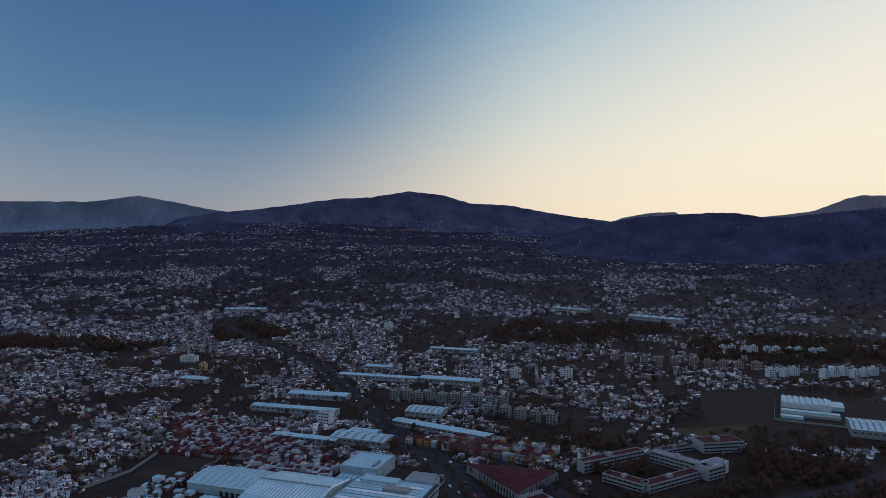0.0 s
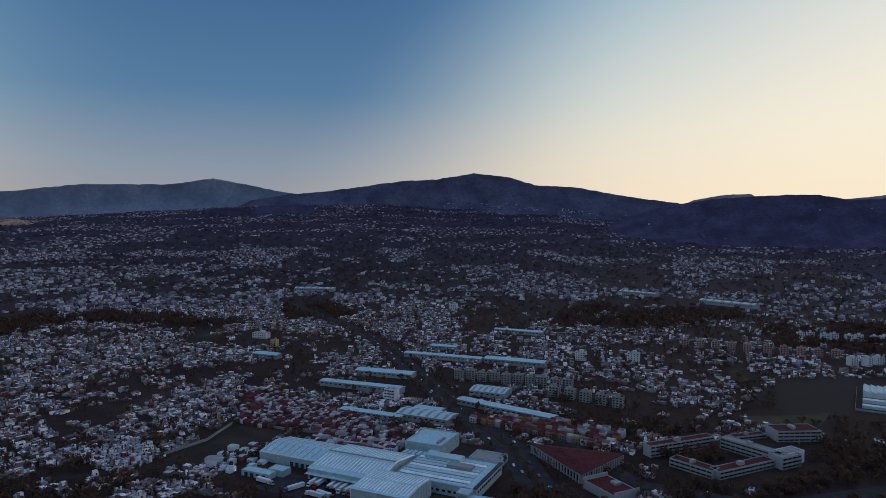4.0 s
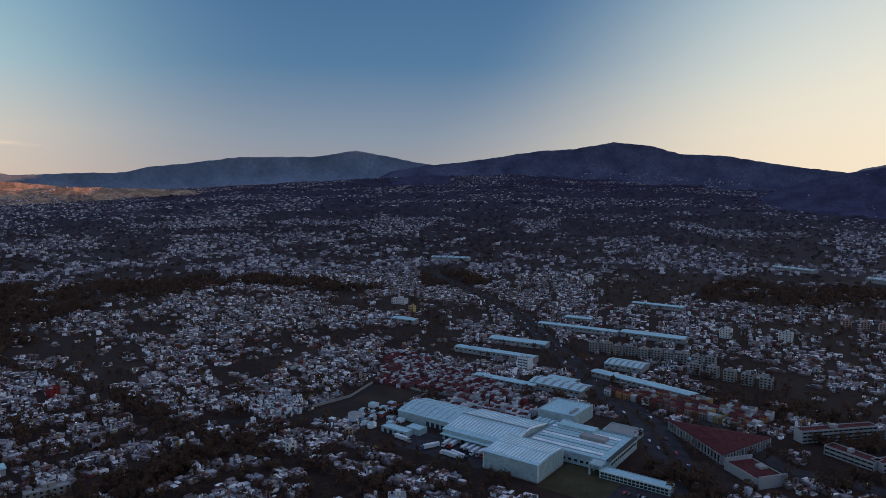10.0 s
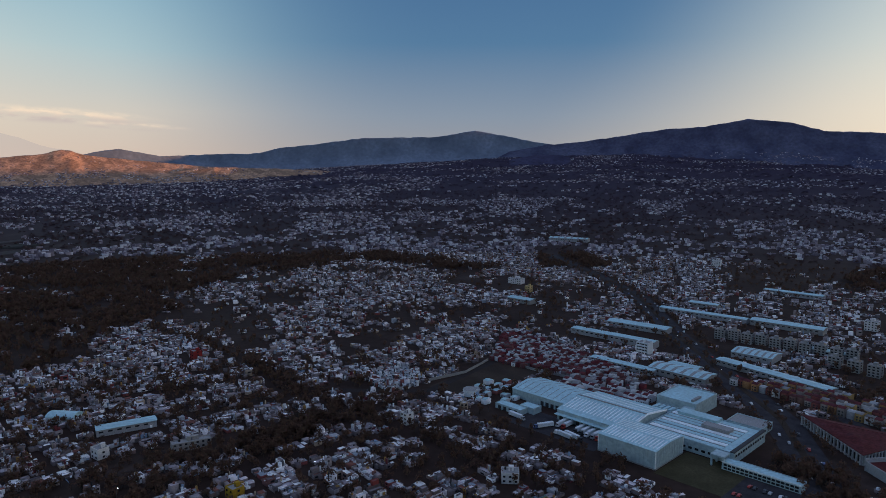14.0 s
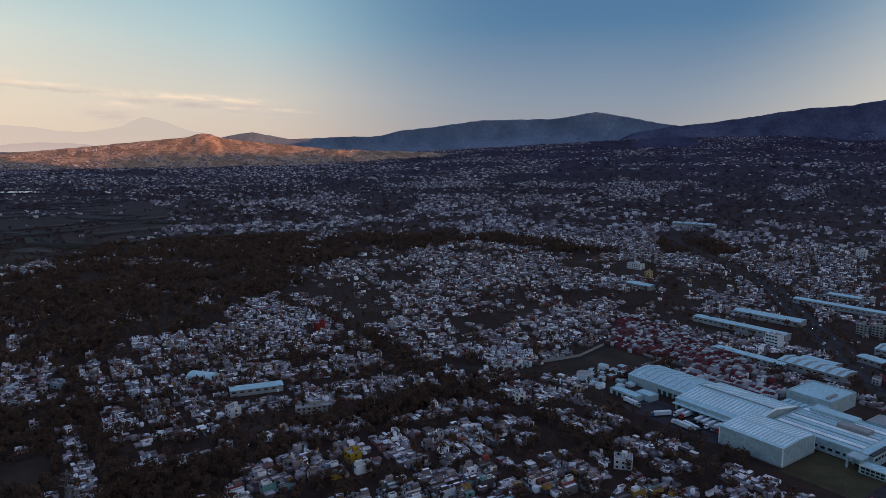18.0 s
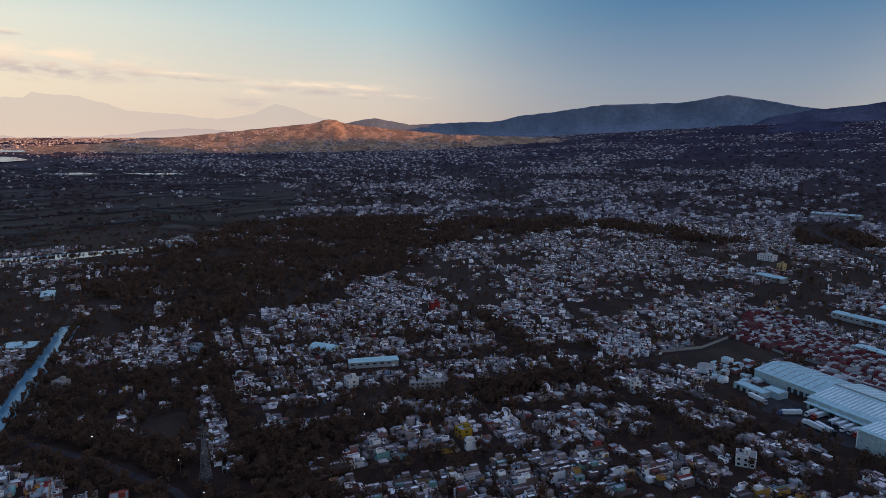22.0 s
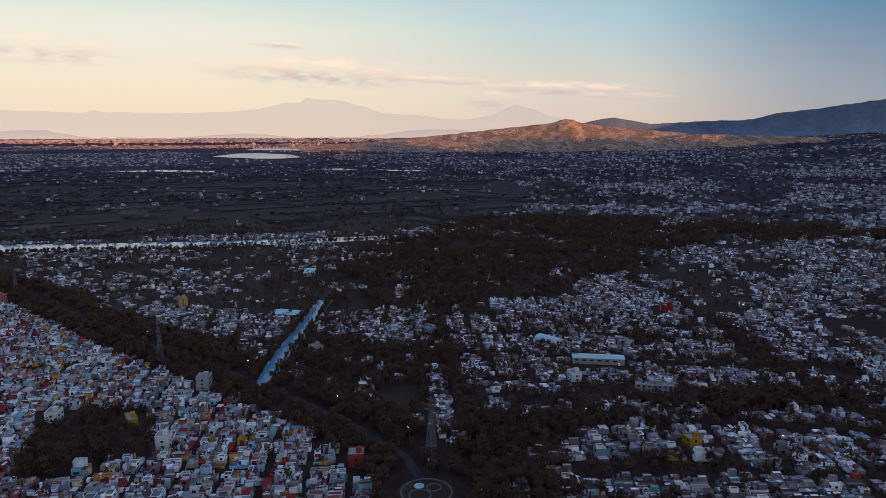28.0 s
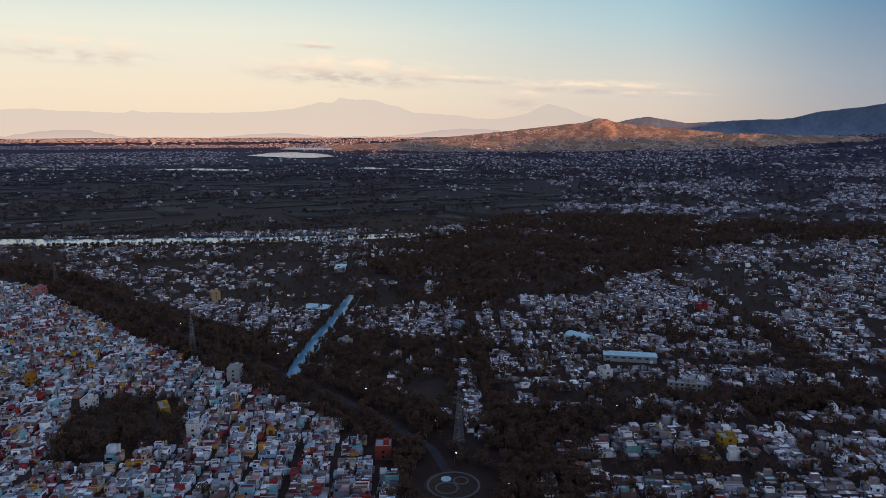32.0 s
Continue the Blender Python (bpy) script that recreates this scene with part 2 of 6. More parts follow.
M = {
    "wall": surface("render_wall", DULL * 2 + [(0.2, 0.06, 0.055), (0.34, 0.26, 0.19), (0.3, 0.32, 0.35)], pick="island"),
    "roof": surface("flat_roof", GREYS + [(0.22, 0.09, 0.07), (0.26, 0.3, 0.34), (0.45, 0.46, 0.48)], pick="island", grain=0.6),
    "town_wall": surface("painted_wall", TOWN_PAINTS, pick="object"),
    "town_wall_i": surface("painted_wall_rows", TOWN_PAINTS, pick="island"),
    "town_roof": surface("sealed_roof", TOWN_ROOFS, pick="object", grain=0.6),
    "town_roof_i": surface("sealed_roof_rows", TOWN_ROOFS, pick="island", grain=0.6),
    "near_wall": surface("plain_render_wall", DULL + [(0.42, 0.25, 0.06), (0.26, 0.06, 0.055), (0.16, 0.32, 0.3), (0.7, 0.69, 0.68)], pick="object"),
    "near_roof": surface("concrete_roof", GREYS + [(0.2, 0.08, 0.07), (0.3, 0.36, 0.42), (0.6, 0.61, 0.62)], pick="object", grain=0.6),
    "glass": surface("window_glass", (0.02, 0.022, 0.026), shine=0.5, rough=0.12, bump=0, vary=0.2),
    "door": surface("metal_door", [(0.12, 0.1, 0.1), (0.3, 0.3, 0.31), (0.08, 0.1, 0.14)], shine=0.5, pick="object", rough=0.5),
    "tank": surface("water_tank", [(0.03, 0.03, 0.032), (0.45, 0.36, 0.25), (0.03, 0.03, 0.03)], pick="object", rough=0.5),
    "tank_i": surface("water_tanks", [(0.03, 0.03, 0.032), (0.45, 0.36, 0.25), (0.03, 0.03, 0.03)], pick="island", rough=0.5),
    "red_roof": surface("red_tile_roof", [(0.125, 0.028, 0.03), (0.07, 0.022, 0.025)], grain=0.5, vary=0.6),
    "white": surface("white_wall", [(0.68, 0.73, 0.76), (0.57, 0.62, 0.66)]),
    "metal": surface("sheet_metal_roof", [(0.41, 0.63, 0.68), (0.32, 0.51, 0.56)], rough=0.45, grain=0.4, big=0.05, shine=0.4),
    "skylight": surface("skylight_strip", (0.78, 0.86, 0.88), shine=0.5, rough=0.35, bump=0),
    # white cladding painted darker, so walls read as less lit than roofs
    "clad": surface("dimmed_cladding", [(0.4, 0.52, 0.55), (0.32, 0.42, 0.45)], rough=0.6, grain=0.4),
    "town_trim": surface("patched_walls", [(0.6, 0.64, 0.67), (0.12, 0.03, 0.035), (0.28, 0.29, 0.3), (0.07, 0.07, 0.075), (0.5, 0.52, 0.54), (0.18, 0.09, 0.075), (0.4, 0.42, 0.44), (0.8, 0.83, 0.86), (0.16, 0.16, 0.17), (0.2, 0.28, 0.38), (0.26, 0.2, 0.19), (0.3, 0.18, 0.06), (0.1, 0.1, 0.11)], pick="island"),
    "school": surface("weathered_white_wall", [(0.38, 0.39, 0.41), (0.28, 0.29, 0.31)]),
    "grey": surface("grey_concrete", [(0.33, 0.33, 0.33), (0.25, 0.25, 0.25)]),
    "dark": surface("dark_trim", (0.05, 0.05, 0.055), rough=0.5),
    "asphalt": surface("asphalt", [(0.036, 0.033, 0.037), (0.05, 0.046, 0.05)], grain=0.8, rough=0.85),
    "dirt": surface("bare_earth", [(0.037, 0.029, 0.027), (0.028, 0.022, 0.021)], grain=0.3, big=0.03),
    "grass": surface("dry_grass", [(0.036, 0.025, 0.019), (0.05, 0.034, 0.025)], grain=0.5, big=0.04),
    "lawn": surface("lawn", [(0.052, 0.047, 0.024), (0.066, 0.056, 0.03)], grain=0.6, big=0.06),
    "far_wall": surface("haze_tinted_far_wall", HAZY, pick="island", vary=0.2),
    "far_roof": surface("haze_tinted_far_roof", HAZY[3:] + HAZY[:3], pick="island", vary=0.2),
    "plain_houses": surface("distant_pale_walls", [(0.36, 0.33, 0.33), (0.27, 0.25, 0.27), (0.42, 0.39, 0.38)], pick="island"),
    # leaf colour takes on a violet haze tint that grows with distance
    "far_leaf": surface("haze_tinted_foliage", [(0.09, 0.06, 0.06), (0.098, 0.064, 0.062), (0.086, 0.06, 0.06)], pick="island", bump=0, grain=0.3, far_haze=((0.075, 0.062, 0.1), 1800, 4300)),
    "leaf": surface("foliage", [(0.12, 0.07, 0.052), (0.13, 0.073, 0.054), (0.138, 0.077, 0.056), (0.112, 0.068, 0.052), (0.115, 0.078, 0.052)], pick="island", bump=0, grain=0.7, vary=0.2),
    "bark": surface("bark", [(0.09, 0.07, 0.055), (0.06, 0.05, 0.04)], grain=4),
    "pink": surface("pink_render", [(0.42, 0.27, 0.24), (0.36, 0.24, 0.22)]),
    "steel": surface("galvanised_steel", (0.2, 0.205, 0.215), rough=0.5, metal=0.6, bump=0),
    "tyre": surface("rubber", (0.02, 0.02, 0.02), bump=0),
    "car": surface("car_paint", [(0.6, 0.6, 0.61), (0.03, 0.03, 0.035), (0.3, 0.31, 0.33), (0.35, 0.04, 0.03), (0.72, 0.72, 0.72), (0.06, 0.09, 0.2)], pick="object", rough=0.3, bump=0, vary=0.1, shine=0.5),
    # air haze is put into the slope colours: navy nearer, paler blue-grey farther
    "mountain": surface("haze_tinted_wooded_slope", [(0.043, 0.041, 0.084), (0.056, 0.053, 0.098)], grain=0.06, big=0.008, vary=0.45),
    "peak": surface("haze_tinted_high_slope", [(0.055, 0.06, 0.112), (0.078, 0.085, 0.135)], grain=0.06, big=0.007, vary=0.4),
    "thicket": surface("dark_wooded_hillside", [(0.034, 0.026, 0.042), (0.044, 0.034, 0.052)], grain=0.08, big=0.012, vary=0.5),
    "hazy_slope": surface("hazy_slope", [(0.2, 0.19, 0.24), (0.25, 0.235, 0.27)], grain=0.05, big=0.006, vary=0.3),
    "far_mountain": surface("haze_tinted_far_slope", [(0.13, 0.17, 0.24), (0.16, 0.2, 0.27)], grain=0.05, big=0.006, vary=0.3),
    "hill": surface("dry_hillside", [(0.5, 0.32, 0.2), (0.26, 0.17, 0.12), (0.44, 0.28, 0.18), (0.2, 0.135, 0.105)], grain=0.09, big=0.014, vary=0.6),
    # ground colour shifts to painted violet haze beyond 1300 m
    "ground": surface("city_ground", [(0.034, 0.019, 0.015), (0.041, 0.023, 0.018), (0.036, 0.022, 0.017), (0.047, 0.031, 0.026)], grain=0.12, big=0.012, vary=0.5, far_haze=((0.032, 0.025, 0.045), 1300, 4300)),
}


def water_material():
    m = bpy.data.materials.new("still_water")
    n, l, b = nodes_of(m)
    b.inputs["Base Color"].default_value = (0.1, 0.22, 0.31, 1)
    b.inputs["Roughness"].default_value = 0.14
    b.inputs["IOR"].default_value = 1.33
    t, bp, co = n.new("ShaderNodeTexNoise"), n.new("ShaderNodeBump"), n.new("ShaderNodeNewGeometry")
    l.new(co.outputs["Position"], t.inputs["Vector"])
    t.inputs["Scale"].default_value = 0.8
    bp.inputs["Strength"].default_value, bp.inputs["Distance"].default_value = 0.3, 0.1
    l.new(t.outputs[0], bp.inputs["Height"])
    l.new(bp.outputs[0], b.inputs["Normal"])
    return m


def let_light_through(m, share=0.5):
    """Leaves: part of the light passes through the blade."""
    n, l, b = nodes_of(m)
    tr, mx = n.new("ShaderNodeBsdfTranslucent"), n.new("ShaderNodeMixShader")
    mx.inputs[0].default_value = share
    l.new(b.inputs["Base Color"].links[0].from_socket, tr.inputs[0])
    l.new(b.outputs[0], mx.inputs[1])
    l.new(tr.outputs[0], mx.inputs[2])
    l.new(mx.outputs[0], n["Material Output"].inputs[0])


for key in ("leaf", "far_leaf"):
    let_light_through(M[key])
M["water"] = water_material()


# ---- mesh helpers ----
def vnoise(x, y, seed=0):
    """Smooth value noise on arrays, 0 to 1."""
    xi, yi = np.floor(x), np.floor(y)
    fx, fy = x - xi, y - yi
    fx, fy = fx * fx * (3 - 2 * fx), fy * fy * (3 - 2 * fy)

    def h(a, b):
        v = np.sin(a * 127.1 + b * 311.7 + seed * 74.7) * 43758.5453
        return v - np.floor(v)
    return (h(xi, yi) * (1 - fx) + h(xi + 1, yi) * fx) * (1 - fy) + (h(xi, yi + 1) * (1 - fx) + h(xi + 1, yi + 1) * fx) * fy


def fbm(x, y, seed=0, octaves=4):
    out, a = 0, 0.5
    for o in range(octaves):
        out, x, y, a = out + a * vnoise(x, y, seed + o), x * 2.03, y * 2.03, a * 0.5
    return out


NEAR_R, REACH = 1500.0, 3250.0


def fold(v):
    """Draws places beyond 1.5 km closer along the line of sight, so that far country fits within five kilometres."""
    d = np.asarray(v, float) - np.array(EYE)
    r = np.maximum(np.hypot(d[..., 0], d[..., 1]), 1e-6)
    k = np.where(r < NEAR_R, 1.0, (NEAR_R + REACH * (1 - np.exp(-(r - NEAR_R) / REACH))) / r)
    return d * k[..., None] + np.array(EYE)


def mesh_of(name, verts, faces, mats, index=None):
    """faces: an (n, 4) or (n, 3) array or a list of loops."""
    me = bpy.data.meshes.new(name)
    if isinstance(faces, np.ndarray):
        k = faces.shape[1]
        me.vertices.add(len(verts))
        me.vertices.foreach_set("co", np.ascontiguousarray(verts, dtype=np.float32).ravel())
        me.loops.add(faces.size)
        me.loops.foreach_set("vertex_index", np.ascontiguousarray(faces, dtype=np.int32).ravel())
        me.polygons.add(len(faces))
        me.polygons.foreach_set("loop_start", np.arange(0, faces.size, k, dtype=np.int32))
    else:
        me.from_pydata([tuple(v) for v in verts], [], [tuple(int(i) for i in f) for f in faces])
    for m in mats:
        me.materials.append(m)
    if index is not None:
        me.polygons.foreach_set("material_index", np.ascontiguousarray(index, dtype=np.int32))
    me.update()
    me.validate()
    return me


def part(name, me, parent=None, label=""):
    ob = new(name, me)
    if parent is not None:
        ob.parent = parent
    return tagged(ob, label)


class Shape:
    """Collects boxes, prisms and slabs into one mesh."""

    def __init__(self):
        self.v, self.f, self.m = [], [], []

    def add(self, verts, faces, mat=0):
        o = len(self.v)
        self.v += [tuple(p) for p in verts]
        self.f += [tuple(o + i for i in f) for f in faces]
        self.m += [mat] * len(faces)
        return self

    def box(self, x0, x1, y0, y1, z0, z1, mat=0, bottom=True):
        v = [(x, y, z) for z in (z0, z1) for x, y in ((x0, y0), (x1, y0), (x1, y1), (x0, y1))]
        f = [(0, 1, 5, 4), (1, 2, 6, 5), (2, 3, 7, 6), (3, 0, 4, 7), (4, 5, 6, 7)] + ([(3, 2, 1, 0)] if bottom else [])
        return self.add(v, f, mat)

    def tub(self, x0, x1, y0, y1, z0, z1, rim, drop, wall=0, top=1):
        """A walled body with a parapet round a sunk flat roof."""
        a = ((x0, y0), (x1, y0), (x1, y1), (x0, y1))
        b = ((x0 + rim, y0 + rim), (x1 - rim, y0 + rim), (x1 - rim, y1 - rim), (x0 + rim, y1 - rim))
        o = [(*p, z0) for p in a] + [(*p, z1) for p in a] + [(*p, z1) for p in b] + [(*p, z1 - drop) for p in b]
        f = [(k + i, k + (i + 1) % 4, k + 4 + (i + 1) % 4, k + 4 + i) for k in (0, 4, 8) for i in range(4)]
        self.add(o, f, wall)
        self.f.append(tuple(len(self.v) - 4 + i for i in range(4)))
        self.m.append(top)
        return self

    def gable(self, x0, x1, y0, y1, z0, z1, z2, wall=0, top=1):
        """A shed with its ridge along x."""
        ym = (y0 + y1) / 2
        v = [(x0, y0, z0), (x1, y0, z0), (x1, y1, z0), (x0, y1, z0), (x0, y0, z1), (x1, y0, z1), (x1, y1, z1), (x0, y1, z1), (x0, ym, z2), (x1, ym, z2)]
        self.add(v, [(0, 1, 5, 4), (2, 3, 7, 6)], wall)
        o = len(self.v) - 10
        for f, m in (((1, 2, 6, 9, 5), wall), ((3, 0, 4, 8, 7), wall), ((4, 5, 9, 8), top), ((6, 7, 8, 9), top)):
            self.f.append(tuple(o + i for i in f))
            self.m.append(m)
        return self

    def tube(self, x, y, z0, z1, r0, r1, n=8, mat=0, cap=True):
        v = [(x + r * math.cos(6.2832 * i / n), y + r * math.sin(6.2832 * i / n), z) for z, r in ((z0, r0), (z1, r1)) for i in range(n)]
        f = [(i, (i + 1) % n, n + (i + 1) % n, n + i) for i in range(n)] + ([tuple(range(n, 2 * n))] if cap else [])
        return self.add(v, f, mat)

    def beam(self, p, q, r=0.1, mat=0):
        p, q = Vector(p), Vector(q)
        d = (q - p).normalized()
        s = d.orthogonal().normalized() * r
        t = d.cross(s).normalized() * r
        v = [e + k for e in (p, q) for k in (s + t, t - s, -s - t, s - t)]
        return self.add(v, [(0, 1, 5, 4), (1, 2, 6, 5), (2, 3, 7, 6), (3, 0, 4, 7), (0, 3, 2, 1), (4, 5, 6, 7)], mat)

    def mesh(self, name, *mats):
        return mesh_of(name, self.v, self.f, mats, self.m)


def one(name, fill, mat, parent, label=""):
    s = Shape()
    fill(s)
    return part(name, s.mesh(name, *(mat if isinstance(mat, tuple) else (mat,))), parent, label)


def scatter(name, protos, kinds, x, y, z, size, turn, mats, folded=True):
    """Sets down many copies of small prototype shapes as one joined mesh. size: (n, 3)."""
    vs, fs, ms, o = [], [], [], 0
    for k, s in enumerate(protos):
        sel = np.nonzero(kinds == k)[0]
        if not len(sel):
            continue
        v, tri, mi = [np.array(s.v)], [], []
        for f, m in zip(s.f, s.m):
            for i in range(1, len(f) - 1):
                tri.append((f[0], f[i], f[i + 1]))
                mi.append(m)
        tri, mi, v = np.array(tri), np.array(mi), v[0]
        p = v[None] * size[sel][:, None]
        c, sn = np.cos(turn[sel])[:, None], np.sin(turn[sel])[:, None]
        w = np.stack([p[..., 0] * c - p[..., 1] * sn + x[sel][:, None], p[..., 0] * sn + p[..., 1] * c + y[sel][:, None], p[..., 2] + z[sel][:, None]], -1)
        vs.append(w.reshape(-1, 3))
        fs.append((tri[None] + (o + np.arange(len(sel)) * len(v))[:, None, None]).reshape(-1, 3))
        ms.append(np.tile(mi, len(sel)))
        o += len(sel) * len(v)
    v = np.concatenate(vs)
    return new(name, mesh_of(name, fold(v) if folded else v, np.concatenate(fs), mats, np.concatenate(ms)))


def polar(x, y):
    dx, dy = np.asarray(x, float) - EYE.x, np.asarray(y, float) - EYE.y
    return np.degrees(np.arctan2(-dx, dy)), np.hypot(dx, dy)


def inside(x, y, poly):
    hit = np.zeros(np.shape(x), bool)
    for (x0, y0), (x1, y1) in zip(poly, poly[1:] + poly[:1]):
        hit ^= ((y0 > y) != (y1 > y)) & (x < (x1 - x0) * (y - y0) / (y1 - y0 + 1e-9) + x0)
    return hit


def line_gap(x, y, pts):
    best = np.full(np.shape(x), 1e9)
    for (x0, y0), (x1, y1) in zip(pts, pts[1:]):
        dx, dy = x1 - x0, y1 - y0
        t = np.clip(((x - x0) * dx + (y - y0) * dy) / (dx * dx + dy * dy), 0, 1)
        best = np.minimum(best, np.hypot(x - x0 - t * dx, y - y0 - t * dy))
    return best


# ---- the land: a flat basin, foothills and ranges; bearings in degrees to the left of north, heights as degrees over the eye ----
def plain(az, r):
    """Height of the basin floor and of the foothills that climb from it."""
    top = np.interp(az, [-80, -36, -20, -11, -2, 10, 21, 32, 45, 55, 70], [1.2, -0.6, -1.2, -0.2, 0.4, 1.0, 0.6, 0.0, -0.9, -1.1, -1.3])
    rise = np.maximum(EYE.z + np.tan(np.radians(top)) * 9000, 0)
    s = np.clip((r - 2300) / 6700, 0, 1)
    return rise * s ** 1.5 + 6 * s * (fbm(az * 0.5, r / 500, 3) - 0.5) * 6


RANGES = {
    "dark_peak": dict(az=[-19, -17, -13.3, -9.6, -6.8, -3.5, -1.1, 1.7, 4.6, 7.9, 12, 14.8, 17, 20, 24], el=[-2, 0.9, 1.35, 1.92, 2.44, 2.63, 3.34, 3.61, 3.11, 2.89, 2.28, 1.9, 1.75, 1.2, -1], r=11500, foot=7600, p=1.5),
    "west_ridge": dict(az=[-90, -80, -60, -46, -40, -34.5, -31.2, -28.5, -26.6, -24.6, -22.9, -20.4, -17.4, -16.1, -13.3, -10, -7], el=[1.5, 4.4, 4.4, 3.2, 2.6, 2.06, 1.75, 1.44, 1.41, 1.74, 1.79, 1.68, 1.47, 1.24, 0.8, -0.4, -2], r=6800, foot=4600, p=1.3),
    "dome": dict(az=[-46, -40, -36, -34.4, -33, -31.8, -30.8, -29.7, -28.5, -26.6, -24, -21, -20.5, -20.2, -18.3, -16.9, -16.1, -15, -14], el=[-1, 1.8, 2.6, 2.87, 2.92, 2.62, 2.14, 1.78, 1.63, 1.43, 1.2, 1.3, 1.62, 1.84, 1.8, 1.54, 1.4, 0.9, -1], r=15000, foot=10500, p=1.4),
    "wooded_hill": dict(az=[-60, -44, -34.5, -30, -24.7, -19.9, -17], el=[-0.6, -1.1, -1.38, -2.2, -3.35, -4.9, -6], r=3300, foot=2100, p=1.1),
    "summit_range": dict(az=[12, 14, 17.5, 21.5, 22.9, 24.7, 26.5, 32.2, 36.6, 39.1, 40.5, 41.5, 42.8, 46.3, 50, 54], el=[0.5, 1.5, 1.9, 2.68, 2.9, 2.58, 2.36, 2.26, 1.65, 1.4, 0.98, 0.88, 0.9, 0.75, 0.6, -1], r=17000, foot=10500, p=1.6, gully=0.16),
    "mesa": dict(az=[24, 28, 32, 36, 40, 44, 47, 50], el=[-2.2, -0.75, -0.55, -0.4, -0.25, -0.15, -0.5, -2], r=8000, foot=7150, p=0.75),
    "mound": dict(az=[12, 14, 16, 18, 20, 21.5], el=[-0.6, 0.45, 0.95, 0.9, 0.5, -0.6], r=8600, foot=7200, p=0.8),
    "sunlit_hill": dict(az=[82, 77, 71.5, 66.7, 62, 57.6, 55.9, 55.2, 54.7, 54.1, 53.3, 52, 48.6, 44.5, 40, 36], el=[-1.6, -1.0, -0.8, -0.36, 0.1, 0.6, 0.74, 1.0, 1.06, 1.0, 0.74, 0.55, 0.25, -0.12, -0.6, -1.6], r=9500, foot=6500, p=1.05, gully=0.3),
    "low_cone": dict(az=[57, 54, 52.5, 50.9, 49.6, 47.8, 45], el=[-0.5, 0.6, 0.95, 1.2, 0.95, 0.6, -0.5], r=14500, foot=10500, p=1.4),
}


def range_height(name, az, r):
    d = RANGES[name]
    el = np.interp(az, sorted(d["az"]), [e for _, e in sorted(zip(d["az"], d["el"]))])
    el = el + 0.11 * (fbm(az * 1.9, az * 0 + d["r"], 5, 6) - 0.48)
    zr, zf = EYE.z + np.tan(np.radians(el)) * d["r"], plain(az, np.full_like(r, d["foot"])) - 12
    s = (r - d["foot"]) / (d["r"] - d["foot"])
    c = np.clip(s, 0, 1)
    z = zf + (zr - zf) * c ** d["p"]
    gully = np.abs(fbm(az * 1.1 + fbm(az * 0.7, r / 900, 9) * 1.5, r / 1400, 11, 5) - 0.47)
    z -= (np.maximum(zr - zf, 0) * 0.55) * gully * np.sin(np.pi * c) ** 0.8 * d.get("gully", 0.6)
    return np.where(s > 1, zr - (s - 1) * (d["r"] - d["foot"]) * 0.3, np.where(s < 0, zf + s * 300, z))


def land(x, y):
    az, r = polar(x, y)
    z = plain(az, r)
    for n in RANGES:
        z = np.maximum(z, range_height(n, az, r))
    return z


def polar_sheet(name, azs, rs, height, mat):
    az, r = np.meshgrid(np.radians(azs), rs)
    x, y = EYE.x - np.sin(az) * r, EYE.y + np.cos(az) * r
    v = fold(np.stack([x, y, height(np.degrees(az), r)], -1).reshape(-1, 3))
    n, k = len(azs), len(rs)
    i = (np.arange(k - 1)[:, None] * n + np.arange(n - 1)).ravel()
    me = mesh_of(name, v, np.stack([i, i + n, i + n + 1, i + 1], -1), [mat])
    me.polygons.foreach_set("use_smooth", np.ones(len(me.polygons), bool))
    return new(name, me)


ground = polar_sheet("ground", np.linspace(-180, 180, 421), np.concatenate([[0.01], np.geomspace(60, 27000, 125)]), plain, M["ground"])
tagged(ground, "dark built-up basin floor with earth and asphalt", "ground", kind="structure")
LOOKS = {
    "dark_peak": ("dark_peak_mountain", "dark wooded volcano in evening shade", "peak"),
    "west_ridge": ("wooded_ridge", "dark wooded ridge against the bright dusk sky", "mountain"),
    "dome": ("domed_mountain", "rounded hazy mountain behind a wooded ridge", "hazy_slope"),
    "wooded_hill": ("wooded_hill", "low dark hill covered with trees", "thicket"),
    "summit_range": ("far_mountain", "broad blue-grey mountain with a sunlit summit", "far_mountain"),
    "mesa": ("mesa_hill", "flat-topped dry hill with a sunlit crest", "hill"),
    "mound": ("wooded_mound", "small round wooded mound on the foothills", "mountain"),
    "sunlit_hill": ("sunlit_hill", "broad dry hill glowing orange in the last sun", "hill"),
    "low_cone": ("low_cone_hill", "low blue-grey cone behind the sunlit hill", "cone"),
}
# the cone's blue colour holds both painted haze and the look of shade
M["cone"] = surface("painted_shade_and_haze_slope", [(0.12, 0.17, 0.25), (0.15, 0.2, 0.27)], grain=0.05, big=0.006, vary=0.3)
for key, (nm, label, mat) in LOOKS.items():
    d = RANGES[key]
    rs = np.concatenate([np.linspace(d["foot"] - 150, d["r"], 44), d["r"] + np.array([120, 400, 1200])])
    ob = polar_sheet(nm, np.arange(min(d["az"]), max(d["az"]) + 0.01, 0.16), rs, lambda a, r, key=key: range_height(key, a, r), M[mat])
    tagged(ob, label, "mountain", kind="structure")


# added ranges in the west, outside the view, shaped to hide the sun from chosen slopes
s_dir, s_side = np.array([math.sin(radians(SUN_AZ)), math.cos(radians(SUN_AZ))]), np.array([-math.cos(radians(SUN_AZ)), math.sin(radians(SUN_AZ))])


